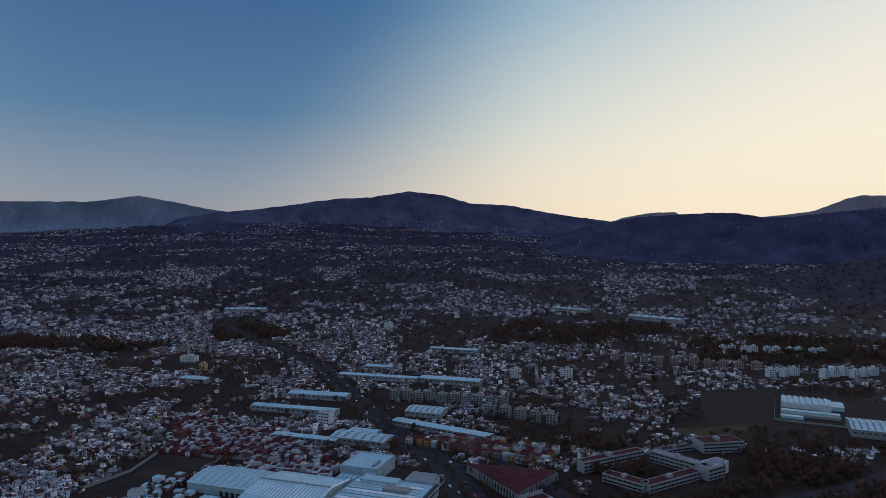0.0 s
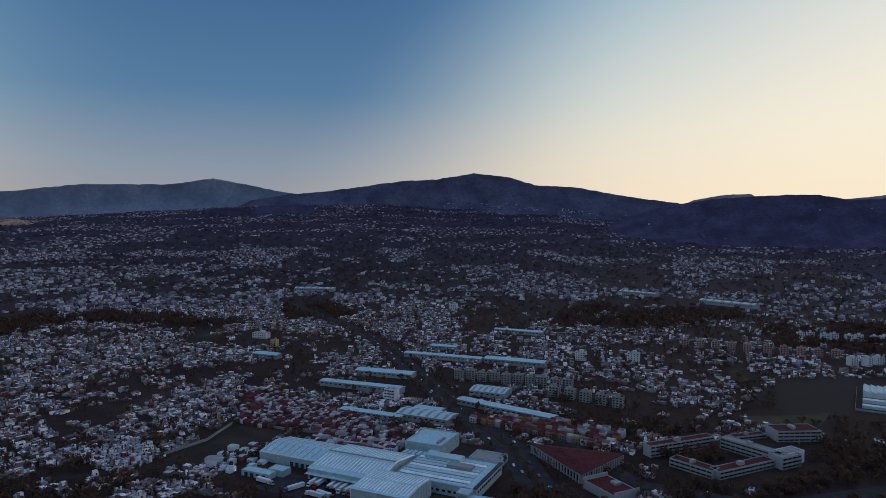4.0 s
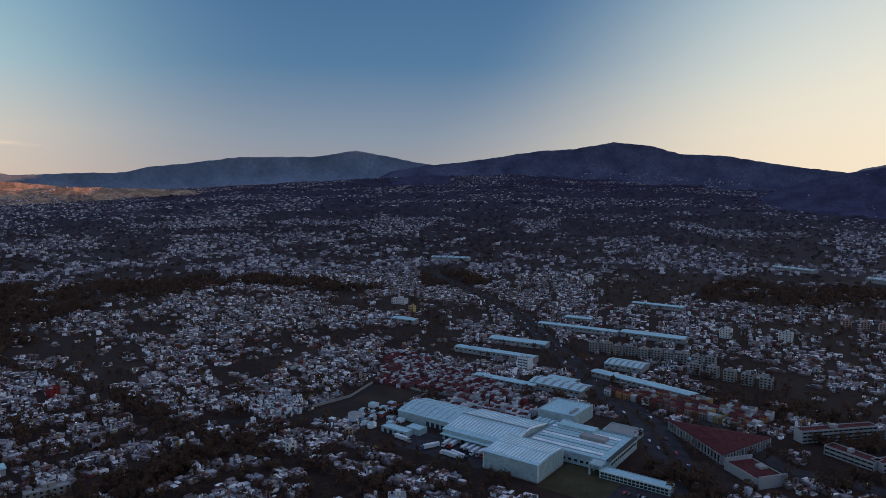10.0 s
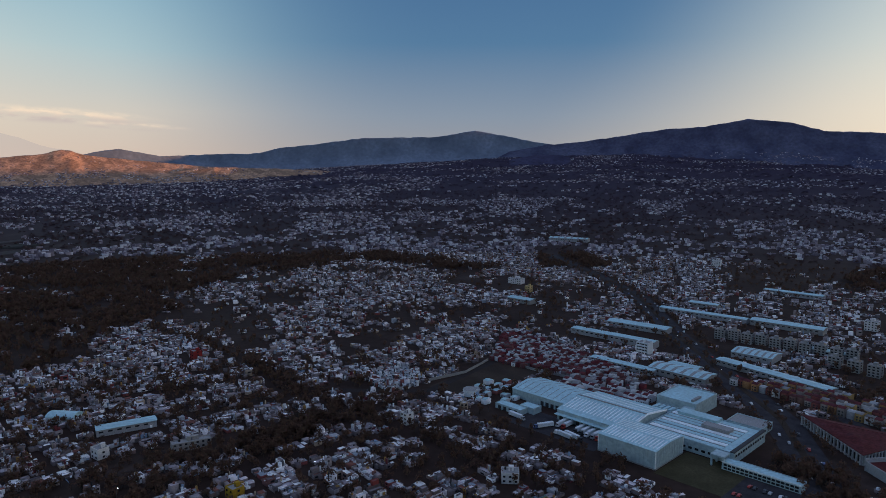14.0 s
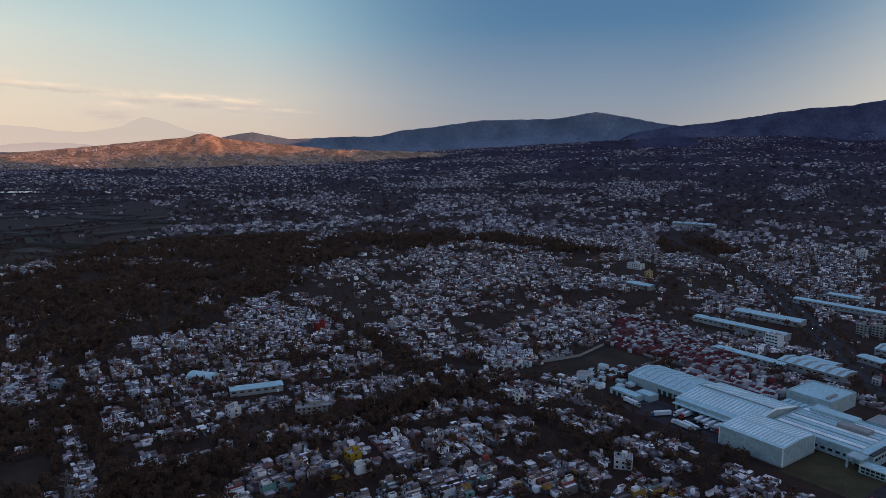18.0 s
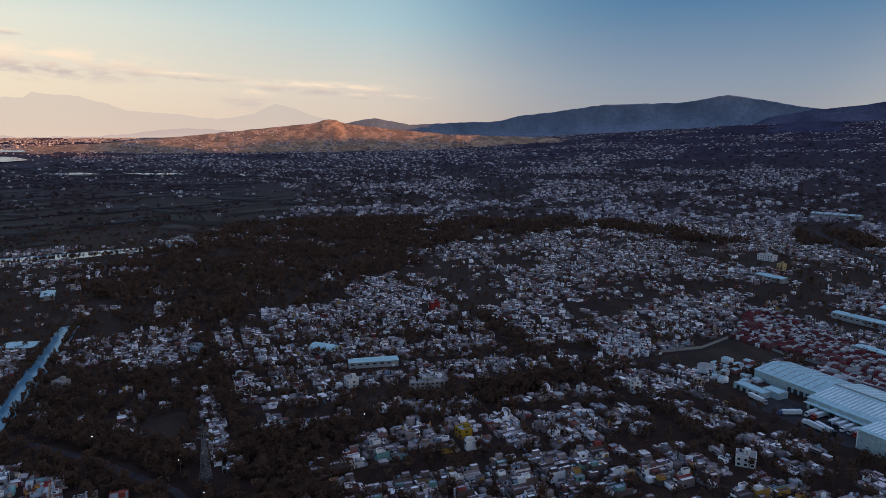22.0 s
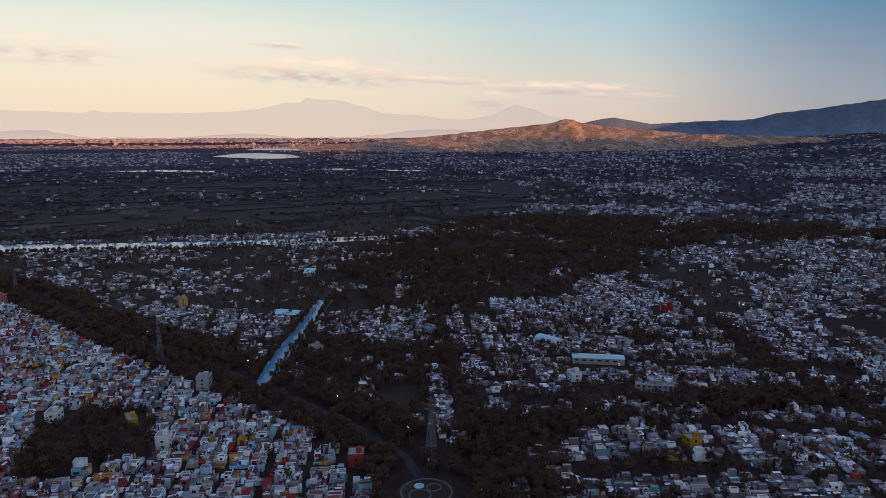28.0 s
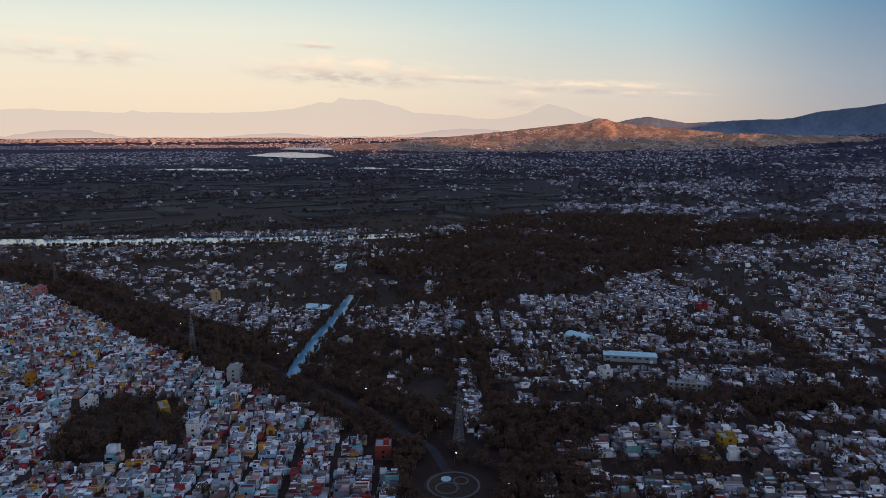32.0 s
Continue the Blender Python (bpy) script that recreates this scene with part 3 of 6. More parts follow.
def sun_blocking_range(name, u0, u1, crest, label):
    gu, gv = np.meshgrid(np.linspace(u0, u1, 60), np.linspace(-900, 900, 21))
    top = crest(gu) * (1 - (np.abs(gv) / 900) ** 1.6) + 40 * (fbm(gu / 160, gv / 160, 61) - 0.5) - 30
    pts = np.array([EYE.x, EYE.y]) + (8000 + gv)[..., None] * s_dir + gu[..., None] * s_side
    v = np.concatenate([pts, top[..., None]], -1).reshape(-1, 3)
    i = (np.arange(20)[:, None] * 60 + np.arange(59)).ravel()
    tagged(new(name, mesh_of(name, v, np.stack([i, i + 1, i + 61, i + 60], -1), [M["mountain"]])), label, "mountain", kind="structure")


sun_blocking_range("high_western_mountain", 4230, 5300, lambda u: 792 * np.clip((u - 4230) / 240, 0, 1) ** 0.7, "added unseen mountain that keeps the sun off the far range")
sun_blocking_range("long_western_ridge", 2550, 4450, lambda u: np.interp(u, [2550, 2950, 3150, 3474, 3662, 3877, 4034, 4160, 4300, 4450], [0, 510, 614, 624, 628, 582, 573, 574, 622, 640]), "added unseen ridge that limits the sunlight on hill and mesa")


# ---- far air: hazy volcanoes and evening clouds, tens of kilometres off, as glowing see-through sheets ----
def curtain(name, az0, az1, low, top, r, mat, n=160, rows=10):
    """An upright curved sheet between two heights over the eye, with UVs."""
    az = np.linspace(az0, az1, n)
    lo, hi = low(az), top(az)
    v, uv = [], []
    for j in range(rows):
        el = np.radians(lo + (hi - lo) * j / (rows - 1))
        v.append(np.stack([EYE.x - np.sin(np.radians(az)) * r, EYE.y + np.cos(np.radians(az)) * r, EYE.z + np.tan(el) * r], -1))
        uv.append(np.stack([np.linspace(0, 1, n), np.full(n, j / (rows - 1))], -1))
    v, uv = np.concatenate(v), np.concatenate(uv)
    i = (np.arange(rows - 1)[:, None] * n + np.arange(n - 1)).ravel()
    f = np.stack([i, i + 1, i + n + 1, i + n], -1)
    me = mesh_of(name, v, f, [mat])
    layer = me.uv_layers.new(name="UVMap")
    layer.data.foreach_set("uv", uv[f.ravel()].astype(np.float32).ravel())
    ob = new(name, me)
    ob.visible_shadow = False
    return ob


# self-lit, part-clear sheet: haze comes from its emission colour and alpha
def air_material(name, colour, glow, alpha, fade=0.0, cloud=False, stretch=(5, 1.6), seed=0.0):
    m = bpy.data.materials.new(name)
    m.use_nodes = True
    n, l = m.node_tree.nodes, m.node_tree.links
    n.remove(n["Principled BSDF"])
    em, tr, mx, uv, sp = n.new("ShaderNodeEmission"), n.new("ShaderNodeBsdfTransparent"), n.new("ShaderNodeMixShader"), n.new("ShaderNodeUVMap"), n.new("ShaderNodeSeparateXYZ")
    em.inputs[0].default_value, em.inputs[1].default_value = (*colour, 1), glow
    l.new(uv.outputs[0], sp.inputs[0])

    def rng_node(src, a, b, c, d):
        k = n.new("ShaderNodeMapRange")
        k.interpolation_type = "SMOOTHSTEP"
        for i, val in enumerate((a, b, c, d)):
            k.inputs[i + 1].default_value = val
        l.new(src, k.inputs[0])
        return k.outputs[0]

    def times(a, b):
        k = n.new("ShaderNodeMath")
        k.operation = "MULTIPLY"
        l.new(a, k.inputs[0])
        l.new(b, k.inputs[1])
        return k.outputs[0]
    if cloud:
        mp, ns, d = n.new("ShaderNodeMapping"), n.new("ShaderNodeTexNoise"), n.new("ShaderNodeVectorMath")
        mp.inputs["Scale"].default_value, mp.inputs["Location"].default_value = (*stretch, 1), (seed, seed * 1.7, 0)
        l.new(uv.outputs[0], mp.inputs["Vector"])
        l.new(mp.outputs[0], ns.inputs["Vector"])
        ns.inputs["Scale"].default_value, ns.inputs["Detail"].default_value, ns.inputs["Roughness"].default_value = 1.6, 7, 0.55
        d.operation = "DISTANCE"
        d.inputs[1].default_value = (0.5, 0.5, 0)
        l.new(uv.outputs[0], d.inputs[0])
        # sunset light put into the emission colour: mauve underside, peach top
        sunset_tone = n.new("ShaderNodeMix")
        sunset_tone.data_type = "RGBA"
        sunset_tone.inputs[6].default_value, sunset_tone.inputs[7].default_value = (0.58, 0.49, 0.47, 1), (1.0, 0.8, 0.6, 1)
        l.new(rng_node(sp.outputs[1], 0.25, 0.75, 0, 1), sunset_tone.inputs[0])
        l.new(sunset_tone.outputs[2], em.inputs[0])
        a = times(rng_node(d.outputs["Value"], 0.12, 0.5, 1, 0), rng_node(ns.outputs[0], 0.36, 0.62, 0, alpha))
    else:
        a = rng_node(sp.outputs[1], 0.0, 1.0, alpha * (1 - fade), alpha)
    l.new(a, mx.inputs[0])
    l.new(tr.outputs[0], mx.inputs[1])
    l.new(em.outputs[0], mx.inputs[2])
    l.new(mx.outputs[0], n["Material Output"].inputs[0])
    return m


def ridge(az, el, rough=0.05):
    return lambda a: np.interp(a, az, el) + rough * (fbm(a * 1.7, a * 0 + 3.3, 21, 5) - 0.48)


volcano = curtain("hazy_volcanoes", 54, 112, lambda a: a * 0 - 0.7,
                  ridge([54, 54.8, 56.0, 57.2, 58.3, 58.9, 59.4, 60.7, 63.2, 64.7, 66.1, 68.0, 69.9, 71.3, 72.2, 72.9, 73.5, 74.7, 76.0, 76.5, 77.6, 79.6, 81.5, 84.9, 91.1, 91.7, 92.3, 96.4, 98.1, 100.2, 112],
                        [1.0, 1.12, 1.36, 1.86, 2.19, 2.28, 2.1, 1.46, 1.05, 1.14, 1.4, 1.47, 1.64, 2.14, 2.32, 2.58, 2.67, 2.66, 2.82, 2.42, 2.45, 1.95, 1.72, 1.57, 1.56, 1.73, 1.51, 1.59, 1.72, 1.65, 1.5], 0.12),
                  4890, air_material("volcano_haze_glow", (0.47, 0.425, 0.43), 1.0, 0.4, 0.3), n=500)
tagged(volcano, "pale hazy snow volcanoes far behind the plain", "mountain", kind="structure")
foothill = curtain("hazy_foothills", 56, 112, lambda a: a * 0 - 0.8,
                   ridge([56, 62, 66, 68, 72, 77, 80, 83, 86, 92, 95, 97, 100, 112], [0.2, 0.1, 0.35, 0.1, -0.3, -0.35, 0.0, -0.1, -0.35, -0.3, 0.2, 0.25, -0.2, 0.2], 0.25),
                   4860, air_material("foothill_haze_glow", (0.4, 0.31, 0.34), 1.0, 0.45, 0.5), n=400)
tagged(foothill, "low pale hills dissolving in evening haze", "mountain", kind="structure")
CLOUDS = [(75, 22, 4.9, 2.5, 0.9, 1.0), (55, 17, 3.55, 1.1, 0.6, 2.3), (66, 14, 4.3, 0.7, 0.5, 3.1), (78, 6, 6.9, 0.6, 0.45, 4.7), (95, 16, 6.0, 2.2, 0.35, 5.9), (61, 6, 2.9, 2.4, 0.42, 7.3), (50, 10, 2.9, 0.6, 0.4, 8.8)]
for i, (caz, wid, cel, tall, alpha, seed) in enumerate(CLOUDS):
    tall *= 1.3
    slope = 0.035
    c = curtain("cloud", caz + wid / 2, caz - wid / 2, lambda a, cel=cel, caz=caz, tall=tall: cel + (a - caz) * slope - tall / 2, lambda a, cel=cel, caz=caz, tall=tall: cel + (a - caz) * slope + tall / 2,
                4820 + 8 * i, air_material("glowing_cloud", (0.78, 0.58, 0.46), 1.0, min(1, alpha * 1.7), cloud=True, stretch=(wid / 3.5, max(1.0, tall)), seed=seed), n=40, rows=8)
    tagged(c, "thin streak of peach evening cloud", "cloud", "evening clouds", "structure")

# ---- roads, water, open land ----
AVENUE = [(62, 360), (45, 440), (20, 564), (-26, 668), (-87, 809), (-161, 1014), (-261, 1183), (-420, 1420)]
BAND_ROAD = [(-1010, -185), (-900, -118), (-655, -12), (-500, 68), (-400, 110), (-335, 128), (-262, 122), (-200, 100)]
SIDE_ROAD = [(-330, 470), (-255, 505), (-238, 612), (-265, 722)]
CANAL = [(-480, 72), (-492, 78), (-562, 110), (-636, 148), (-716, 186)]
CROSS_ROAD = [(60, 600), (110, 500), (190, 470), (330, 520), (470, 600)]
TREE_LANE = [(-589, 267), (-499, 234), (-404, 199), (-332, 180)]
TREE_LANE_B = [(-657, 560), (-564, 543), (-471, 511), (-355, 459), (-277, 429), (-226, 423), (-160, 390), (-124, 373)]
TREE_LANE_C = [(-401, 215), (-367, 249), (-337, 306), (-314, 365), (-294, 424)]


def ribbon(name, pts, width, z, mat, label, cat, kind="structure"):
    v = []
    for i, p in enumerate(pts):
        a, b = Vector(pts[max(0, i - 1)]), Vector(pts[min(len(pts) - 1, i + 1)])
        t = (b - a).normalized()
        n = Vector((-t.y, t.x)) * width / 2
        v += [(p[0] + n.x, p[1] + n.y, z), (p[0] - n.x, p[1] - n.y, z)]
    v = np.array(v)
    base = v.copy()
    base[:, 2] = z - 0.5
    n = len(pts)
    f = [(2 * i + 1, 2 * i + 3, 2 * i + 2, 2 * i) for i in range(n - 1)]
    f += [(2 * i, 2 * i + 2, 2 * n + 2 * i + 2, 2 * n + 2 * i) for i in range(n - 1)]
    f += [(2 * i + 3, 2 * i + 1, 2 * n + 2 * i + 1, 2 * n + 2 * i + 3) for i in range(n - 1)]
    return tagged(new(name, mesh_of(name, fold(np.concatenate([v, base])), f, [mat])), label, cat, kind=kind)


def patch(name, poly, z, mat, label, cat, kind="structure"):
    n = len(poly)
    v = np.array([(x, y, z) for x, y in poly] + [(x, y, z - 0.6) for x, y in poly])
    f = [tuple(range(n))] + [(i, n + i, n + (i + 1) % n, (i + 1) % n) for i in range(n)]
    ob = tagged(new(name, mesh_of(name, fold(v), f, [mat])), label, cat, kind=kind)
    bm = bmesh.new()
    bm.from_mesh(ob.data)
    bmesh.ops.recalc_face_normals(bm, faces=bm.faces)
    bm.to_mesh(ob.data)
    bm.free()
    return ob


ribbon("avenue", AVENUE, 28, 0.12, M["asphalt"], "wide asphalt avenue with a planted median", "road")
ribbon("median", AVENUE, 5, 0.25, M["grass"], "narrow planted strip along the avenue", "median")
ribbon("canal_road", BAND_ROAD, 5, 0.12, M["asphalt"], "dusty road through a belt of trees", "road")
ribbon("side_road", SIDE_ROAD, 9, 0.12, M["dirt"], "pale unpaved road beside a field", "road")
ribbon("cross_road", CROSS_ROAD, 14, 0.14, M["asphalt"], "asphalt road past a school", "road")
canal_t = np.linspace(0, 1, 40)
canal_x, canal_y = np.interp(canal_t, [0, 0.05, 0.33, 0.65, 1], [p[0] for p in CANAL]), np.interp(canal_t, [0, 0.05, 0.33, 0.65, 1], [p[1] for p in CANAL])
canal_w = np.interp(canal_t, [0, 0.1, 0.3, 1], [3.0, 5.6, 8.0, 9.4])
canal_banks = [[(x - 0.43 * e * w, y - 0.9 * e * w) for x, y, w in zip(canal_x, canal_y, canal_w * (0.72 + 0.6 * fbm(canal_t * 22, canal_t * 0 + 3 * e, 27)))] for e in (1, -1)]
patch("canal", canal_banks[0] + canal_banks[1][::-1], 0.2, M["water"], "narrow canal reflecting the evening sky", "canal")
CHANNEL = [(-1400, -470), (-1262, -252), (-1208, -85), (-1150, 120), (-1108, 300), (-1100, 480), (-1128, 480), (-1160, 320), (-1208, 139), (-1279, -88), (-1357, -268), (-1490, -480)]
patch("rowing_channel", CHANNEL, 0.2, M["water"], "long straight water channel reflecting the sky", "water")
patch("towpath", [(-1490, -480), (-1357, -268), (-1279, -88), (-1208, 139), (-1160, 320), (-1170, 324), (-1222, 145), (-1294, -86), (-1374, -266), (-1510, -480)], 0.3, M["dirt"], "bare bank along the water channel", "path")
patch("lake", [(-5620, 634), (-5060, 872), (-4980, 1048), (-5180, 1237), (-5829, 1310), (-6482, 1162), (-6395, 930)], 5.0, M["water"], "bright shallow lake on the plain", "lake")
patch("far_lake", [(-7600, 1200), (-7200, 1700), (-8100, 1900), (-8600, 1500)], 7.0, M["water"], "narrow bright pond on the plain", "lake")
for poly in ([(-3685, -95), (-3748, 159), (-3514, 400), (-3400, 390), (-3560, 150)], [(-3488, 854), (-3470, 1033), (-3268, 1060), (-3330, 930)], [(-3284, 1157), (-3136, 1344), (-2953, 1369), (-3120, 1184)], [(-3155, 1569), (-2837, 1505), (-2661, 1454), (-2850, 1540)], [(-4000, -620), (-3900, -420), (-3960, -400), (-4070, -600)]):
    patch("pond", poly, 2.5, M["water"], "narrow pond on the wetland", "pond")
FIELD = [(-261, 515), (-238, 614), (-187, 599), (-190, 560), (-198, 538), (-228, 509)]
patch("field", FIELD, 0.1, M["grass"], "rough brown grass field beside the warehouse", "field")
LAWN_O, E1, E2 = Vector((-95, 445)), Vector((0.94, -0.342)), Vector((0.342, 0.94))


def site(a, b):
    p = LAWN_O + E1 * a + E2 * b
    return (p.x, p.y)


def site_box(a0, a1, b0, b1):
    return [site(a0, b0), site(a1, b0), site(a1, b1), site(a0, b1)]


patch("lawn", site_box(44, 88, -4, 42), 0.12, M["lawn"], "mown lawn beside the white warehouse", "lawn")
patch("yard", site_box(-80, -1, -4, 30), 0.14, M["asphalt"], "asphalt loading yard with parked trucks", "yard")
patch("parking_lot", site_box(88, 130, -18, 33), 0.14, M["asphalt"], "asphalt car park beside the offices", "car park")
patch("dirt_lot", [(339, 828), (447, 857), (400, 770), (356, 693), (300, 690), (290, 760)], 0.1, M["dirt"], "bare earth sports ground", "field")
patch("pitch", [(246, 684), (300, 690), (345, 705), (300, 640), (270, 628)], 0.16, M["lawn"], "worn green playing field", "field")
PARK = [(-500, -62), (-462, 0), (-392, -2), (-398, -74)]
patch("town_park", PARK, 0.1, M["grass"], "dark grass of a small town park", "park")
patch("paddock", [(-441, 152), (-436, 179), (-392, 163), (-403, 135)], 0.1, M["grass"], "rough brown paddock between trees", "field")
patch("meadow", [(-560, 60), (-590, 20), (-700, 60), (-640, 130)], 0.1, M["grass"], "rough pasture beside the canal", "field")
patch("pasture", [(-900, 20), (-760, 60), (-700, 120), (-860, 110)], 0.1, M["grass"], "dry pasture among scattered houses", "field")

FORESTS = [
    [(-973, 303), (-1102, 450), (-1104, 678), (-1039, 851), (-945, 997), (-842, 1101), (-829, 967), (-834, 810), (-793, 722), (-695, 641), (-682, 557), (-672, 476), (-668, 407), (-680, 326), (-684, 261), (-673, 204), (-718, 189), (-840, 238)],
    [(-1133, 726), (-981, 875), (-962, 1036), (-894, 1319), (-752, 1114), (-815, 968), (-825, 841), (-787, 714), (-722, 617), (-749, 553), (-809, 520)],
    [(-1805, 2897), (-1499, 2852), (-1202, 2812), (-1060, 2480), (-1313, 2423), (-1504, 2413)],
    [(-1046, 2273), (-865, 2446), (-576, 2504), (-386, 2381), (-280, 1800), (-372, 1617), (-534, 1708), (-680, 1797), (-897, 2021)],
    [(-804, 1288), (-608, 1275), (-454, 1198), (-521, 1131), (-720, 1153)],
    [(-512, 1595), (-367, 1596), (-272, 1274), (-386, 1235)],
    [(142, 1392), (285, 1665), (454, 1666), (561, 1498), (476, 1330), (296, 1196), (149, 1234)],
    [(457, 1220), (592, 1286), (851, 1232), (707, 1023), (548, 1002), (445, 1066)],
    [(200, 420), (330, 500), (460, 590), (360, 660), (250, 600), (190, 480)],
    [(-3075, 1680), (-2744, 2022), (-2193, 2128), (-1911, 1853), (-2017, 1482), (-2310, 1296)],
    [(-2143, 2363), (-1580, 2645), (-1049, 2678), (-970, 2478), (-1405, 2352), (-1883, 2075)],
    [(-732, 2295), (-401, 2631), (-303, 2107), (-389, 1718), (-580, 1874)],
    [(-1154, 1182), (-967, 1337), (-761, 1207), (-741, 1038), (-847, 930), (-921, 940)],
    [(-1150, 499), (-1349, 791), (-1138, 1092), (-1000, 900), (-1104, 678)],
    [(-1500, 900), (-1250, 1250), (-1700, 1500), (-1950, 1150)],
    [(-1000, 267), (-927, 380), (-789, 411), (-737, 502), (-649, 456), (-631, 371), (-616, 300), (-638, 256), (-738, 191)],
    [(-381, 309), (-330, 325), (-303, 308), (-345, 284)],
    [(-516, 190), (-478, 224), (-442, 186), (-452, 171)],
    PARK,
    [(-345, 128), (-336, 147), (-373, 183), (-345, 242), (-308, 232), (-294, 210), (-254, 179), (-240, 150), (-268, 145), (-290, 142)],
    [(-353, 247), (-331, 289), (-312, 268), (-322, 230)],
    [(-326, 350), (-300, 436), (-280, 409), (-299, 322)],
]
SMALL_WOODS = FORESTS[-4:]
WETLAND = [(-1400, -500), (-1180, 520), (-1380, 850), (-1800, 1150), (-2600, 1500), (-3300, 1350), (-4200, 900), (-4200, -900), (-2800, -1400)]
SPARSE = [(-1258, -251), (-1228, 93), (-1018, 279), (-721, 195), (-657, 279), (-534, 242), (-469, 198), (-386, 162), (-353, 112), (-465, 81), (-640, -7), (-851, -111), (-991, -202)]
# groups of houses among the pastures on both sides of the canal
HAMLETS = [
    [(-775, 0), (-758, 40), (-667, 132), (-628, 141), (-569, 116), (-617, 55), (-667, 13)], [(-1003, -141), (-979, -65), (-895, -45), (-909, -111)], [(-993, -38), (-928, 157), (-837, 158), (-880, -4)],
    [(-589, 78), (-569, 104), (-537, 91), (-552, 68)], [(-1209, -166), (-1126, 84), (-1018, 91), (-1080, -136)], [(-664, 167), (-634, 269), (-550, 250), (-519, 214), (-568, 152), (-616, 143)],
    [(-502, 93), (-491, 118), (-470, 112), (-480, 88)], [(-466, 195), (-469, 222), (-405, 218), (-327, 182), (-332, 161), (-375, 161)], [(-468, 135), (-460, 154), (-417, 140), (-426, 120)]]
TOWN = [(-951, -197), (-880, -147), (-653, -46), (-528, 17), (-463, 50), (-393, 80), (-345, 104), (-300, 100), (-262, 80), (-200, 40), (-300, -260), (-900, -520), (-1200, -420)]
RED_ROWS = [(-270, 735), (-262, 745), (-121, 645), (-84, 590), (-100, 580), (-186, 602), (-240, 610)]
WHITE_ROWS = [(-332, 512), (-322, 566), (-278, 540), (-268, 512), (-284, 484)]
ORANGE_ROWS = [(-20, 640), (30, 655), (125, 610), (100, 570), (50, 590)]
PLAZA = (-293, 123)
# landmark houses: x, y, width, depth, height, turn, colour, what it is
LANDMARKS = [(-542, -101, 6, 6, 8.5, -20, (0.42, 0.19, 0.035), "tall orange house"), (-841, -137, 12, 11, 13, -20, (0.5, 0.2, 0.2), "tall pink house"), (-757, 41, 10, 9, 10, 10, (0.5, 0.36, 0.2), "beige three-storey house"),
             (-511, 489, 9, 9, 9, -20, (0.28, 0.035, 0.035), "red house"), (-274, 286, 8, 8, 6.5, -15, (0.4, 0.25, 0.03), "yellow house"), (-496, 36, 11, 9, 10, -20, (0.4, 0.4, 0.4), "grey concrete block of flats"),
             (-477, -58, 9, 8, 7.5, -20, (0.72, 0.71, 0.7), "white two-storey house"), (-452, -13, 14, 6, 5, 8, (0.46, 0.27, 0.035), "long yellow house"), (-407, 4, 8, 8, 8.5, -20, (0.74, 0.73, 0.72), "white three-storey house"),
             (-393, 288, 9, 8, 7.5, -10, (0.74, 0.73, 0.72), "white house with terraces"), (-350, 326, 26, 7, 6, 55, (0.36, 0.34, 0.32), "long grey workshop"), (-237, 431, 7, 7, 9, -20, (0.7, 0.7, 0.7), "narrow white house"),
             (-553, 243, 14, 7, 4.5, 15, (0.3, 0.36, 0.42), "low blue-roofed shed"), (-134, 376, 11, 9, 7, 20, (0.72, 0.71, 0.7), "white villa"), (-338, 100, 10, 9, 8, -20, (0.3, 0.06, 0.05), "red corner house"),
             (-80, 1400, 16, 14, 14, -10, (0.74, 0.74, 0.74), "white office block"), (123, 934, 14, 12, 12, -20, (0.72, 0.72, 0.72), "white block of flats"), (194, 934, 16, 12, 12, -20, (0.7, 0.7, 0.7), "white block of flats with stairs"),
             (-368, 1052, 24, 14, 9, -10, (0.7, 0.7, 0.72), "white school building"), (-325, 987, 9, 9, 10, -10, (0.6, 0.45, 0.22), "cream house"), (-540, 130, 10, 8, 7, 30, (0.32, 0.3, 0.29), "grey farmhouse")]
BLOCKED = [[(-438, 152), (-434, 176), (-394, 161), (-405, 138)], site_box(-118, 132, -22, 150), FIELD, [(20, 580), (60, 480), (90, 450), (120, 500), (115, 560)],
           [(120, 570), (130, 500), (190, 495), (270, 540), (300, 600), (250, 630), (190, 600)], [(240, 690), (339, 828), (447, 870), (530, 800), (500, 640), (420, 620), (300, 610)],
           [(-160, 670), (-60, 690), (-20, 640), (-90, 620)], [(-135, 950), (80, 905), (80, 870), (-20, 890), (-135, 915)], [(-45, 830), (140, 775), (135, 745), (-45, 800)],
           [(280, 1065), (490, 1000), (480, 965), (280, 1030)], [(465, 950), (650, 950), (650, 905), (465, 905)], [(-45, 760), (25, 745), (70, 650), (40, 630), (-45, 700)],
           [(-430, 305), (-400, 350), (-385, 340), (-410, 298)], [(0, 1150), (90, 1130), (90, 1100), (0, 1120)], [(-515, 1720), (-400, 1720), (-400, 1680), (-515, 1680)],
           [(310, 1770), (420, 1710), (580, 1510), (560, 1460), (400, 1600)], [(-330, 135), (-312, 152), (-345, 160), (-358, 140)], [(-5262, 560), (-4700, 1128), (-6004, 1424), (-6900, 1240), (-6581, 900)], [(-3805, -228), (-3629, 440), (-3780, 440), (-3960, -228)], [(-1400, -470), (-1240, -252), (-1185, -85), (-1130, 120), (-1150, 120), (-1262, -252)]]


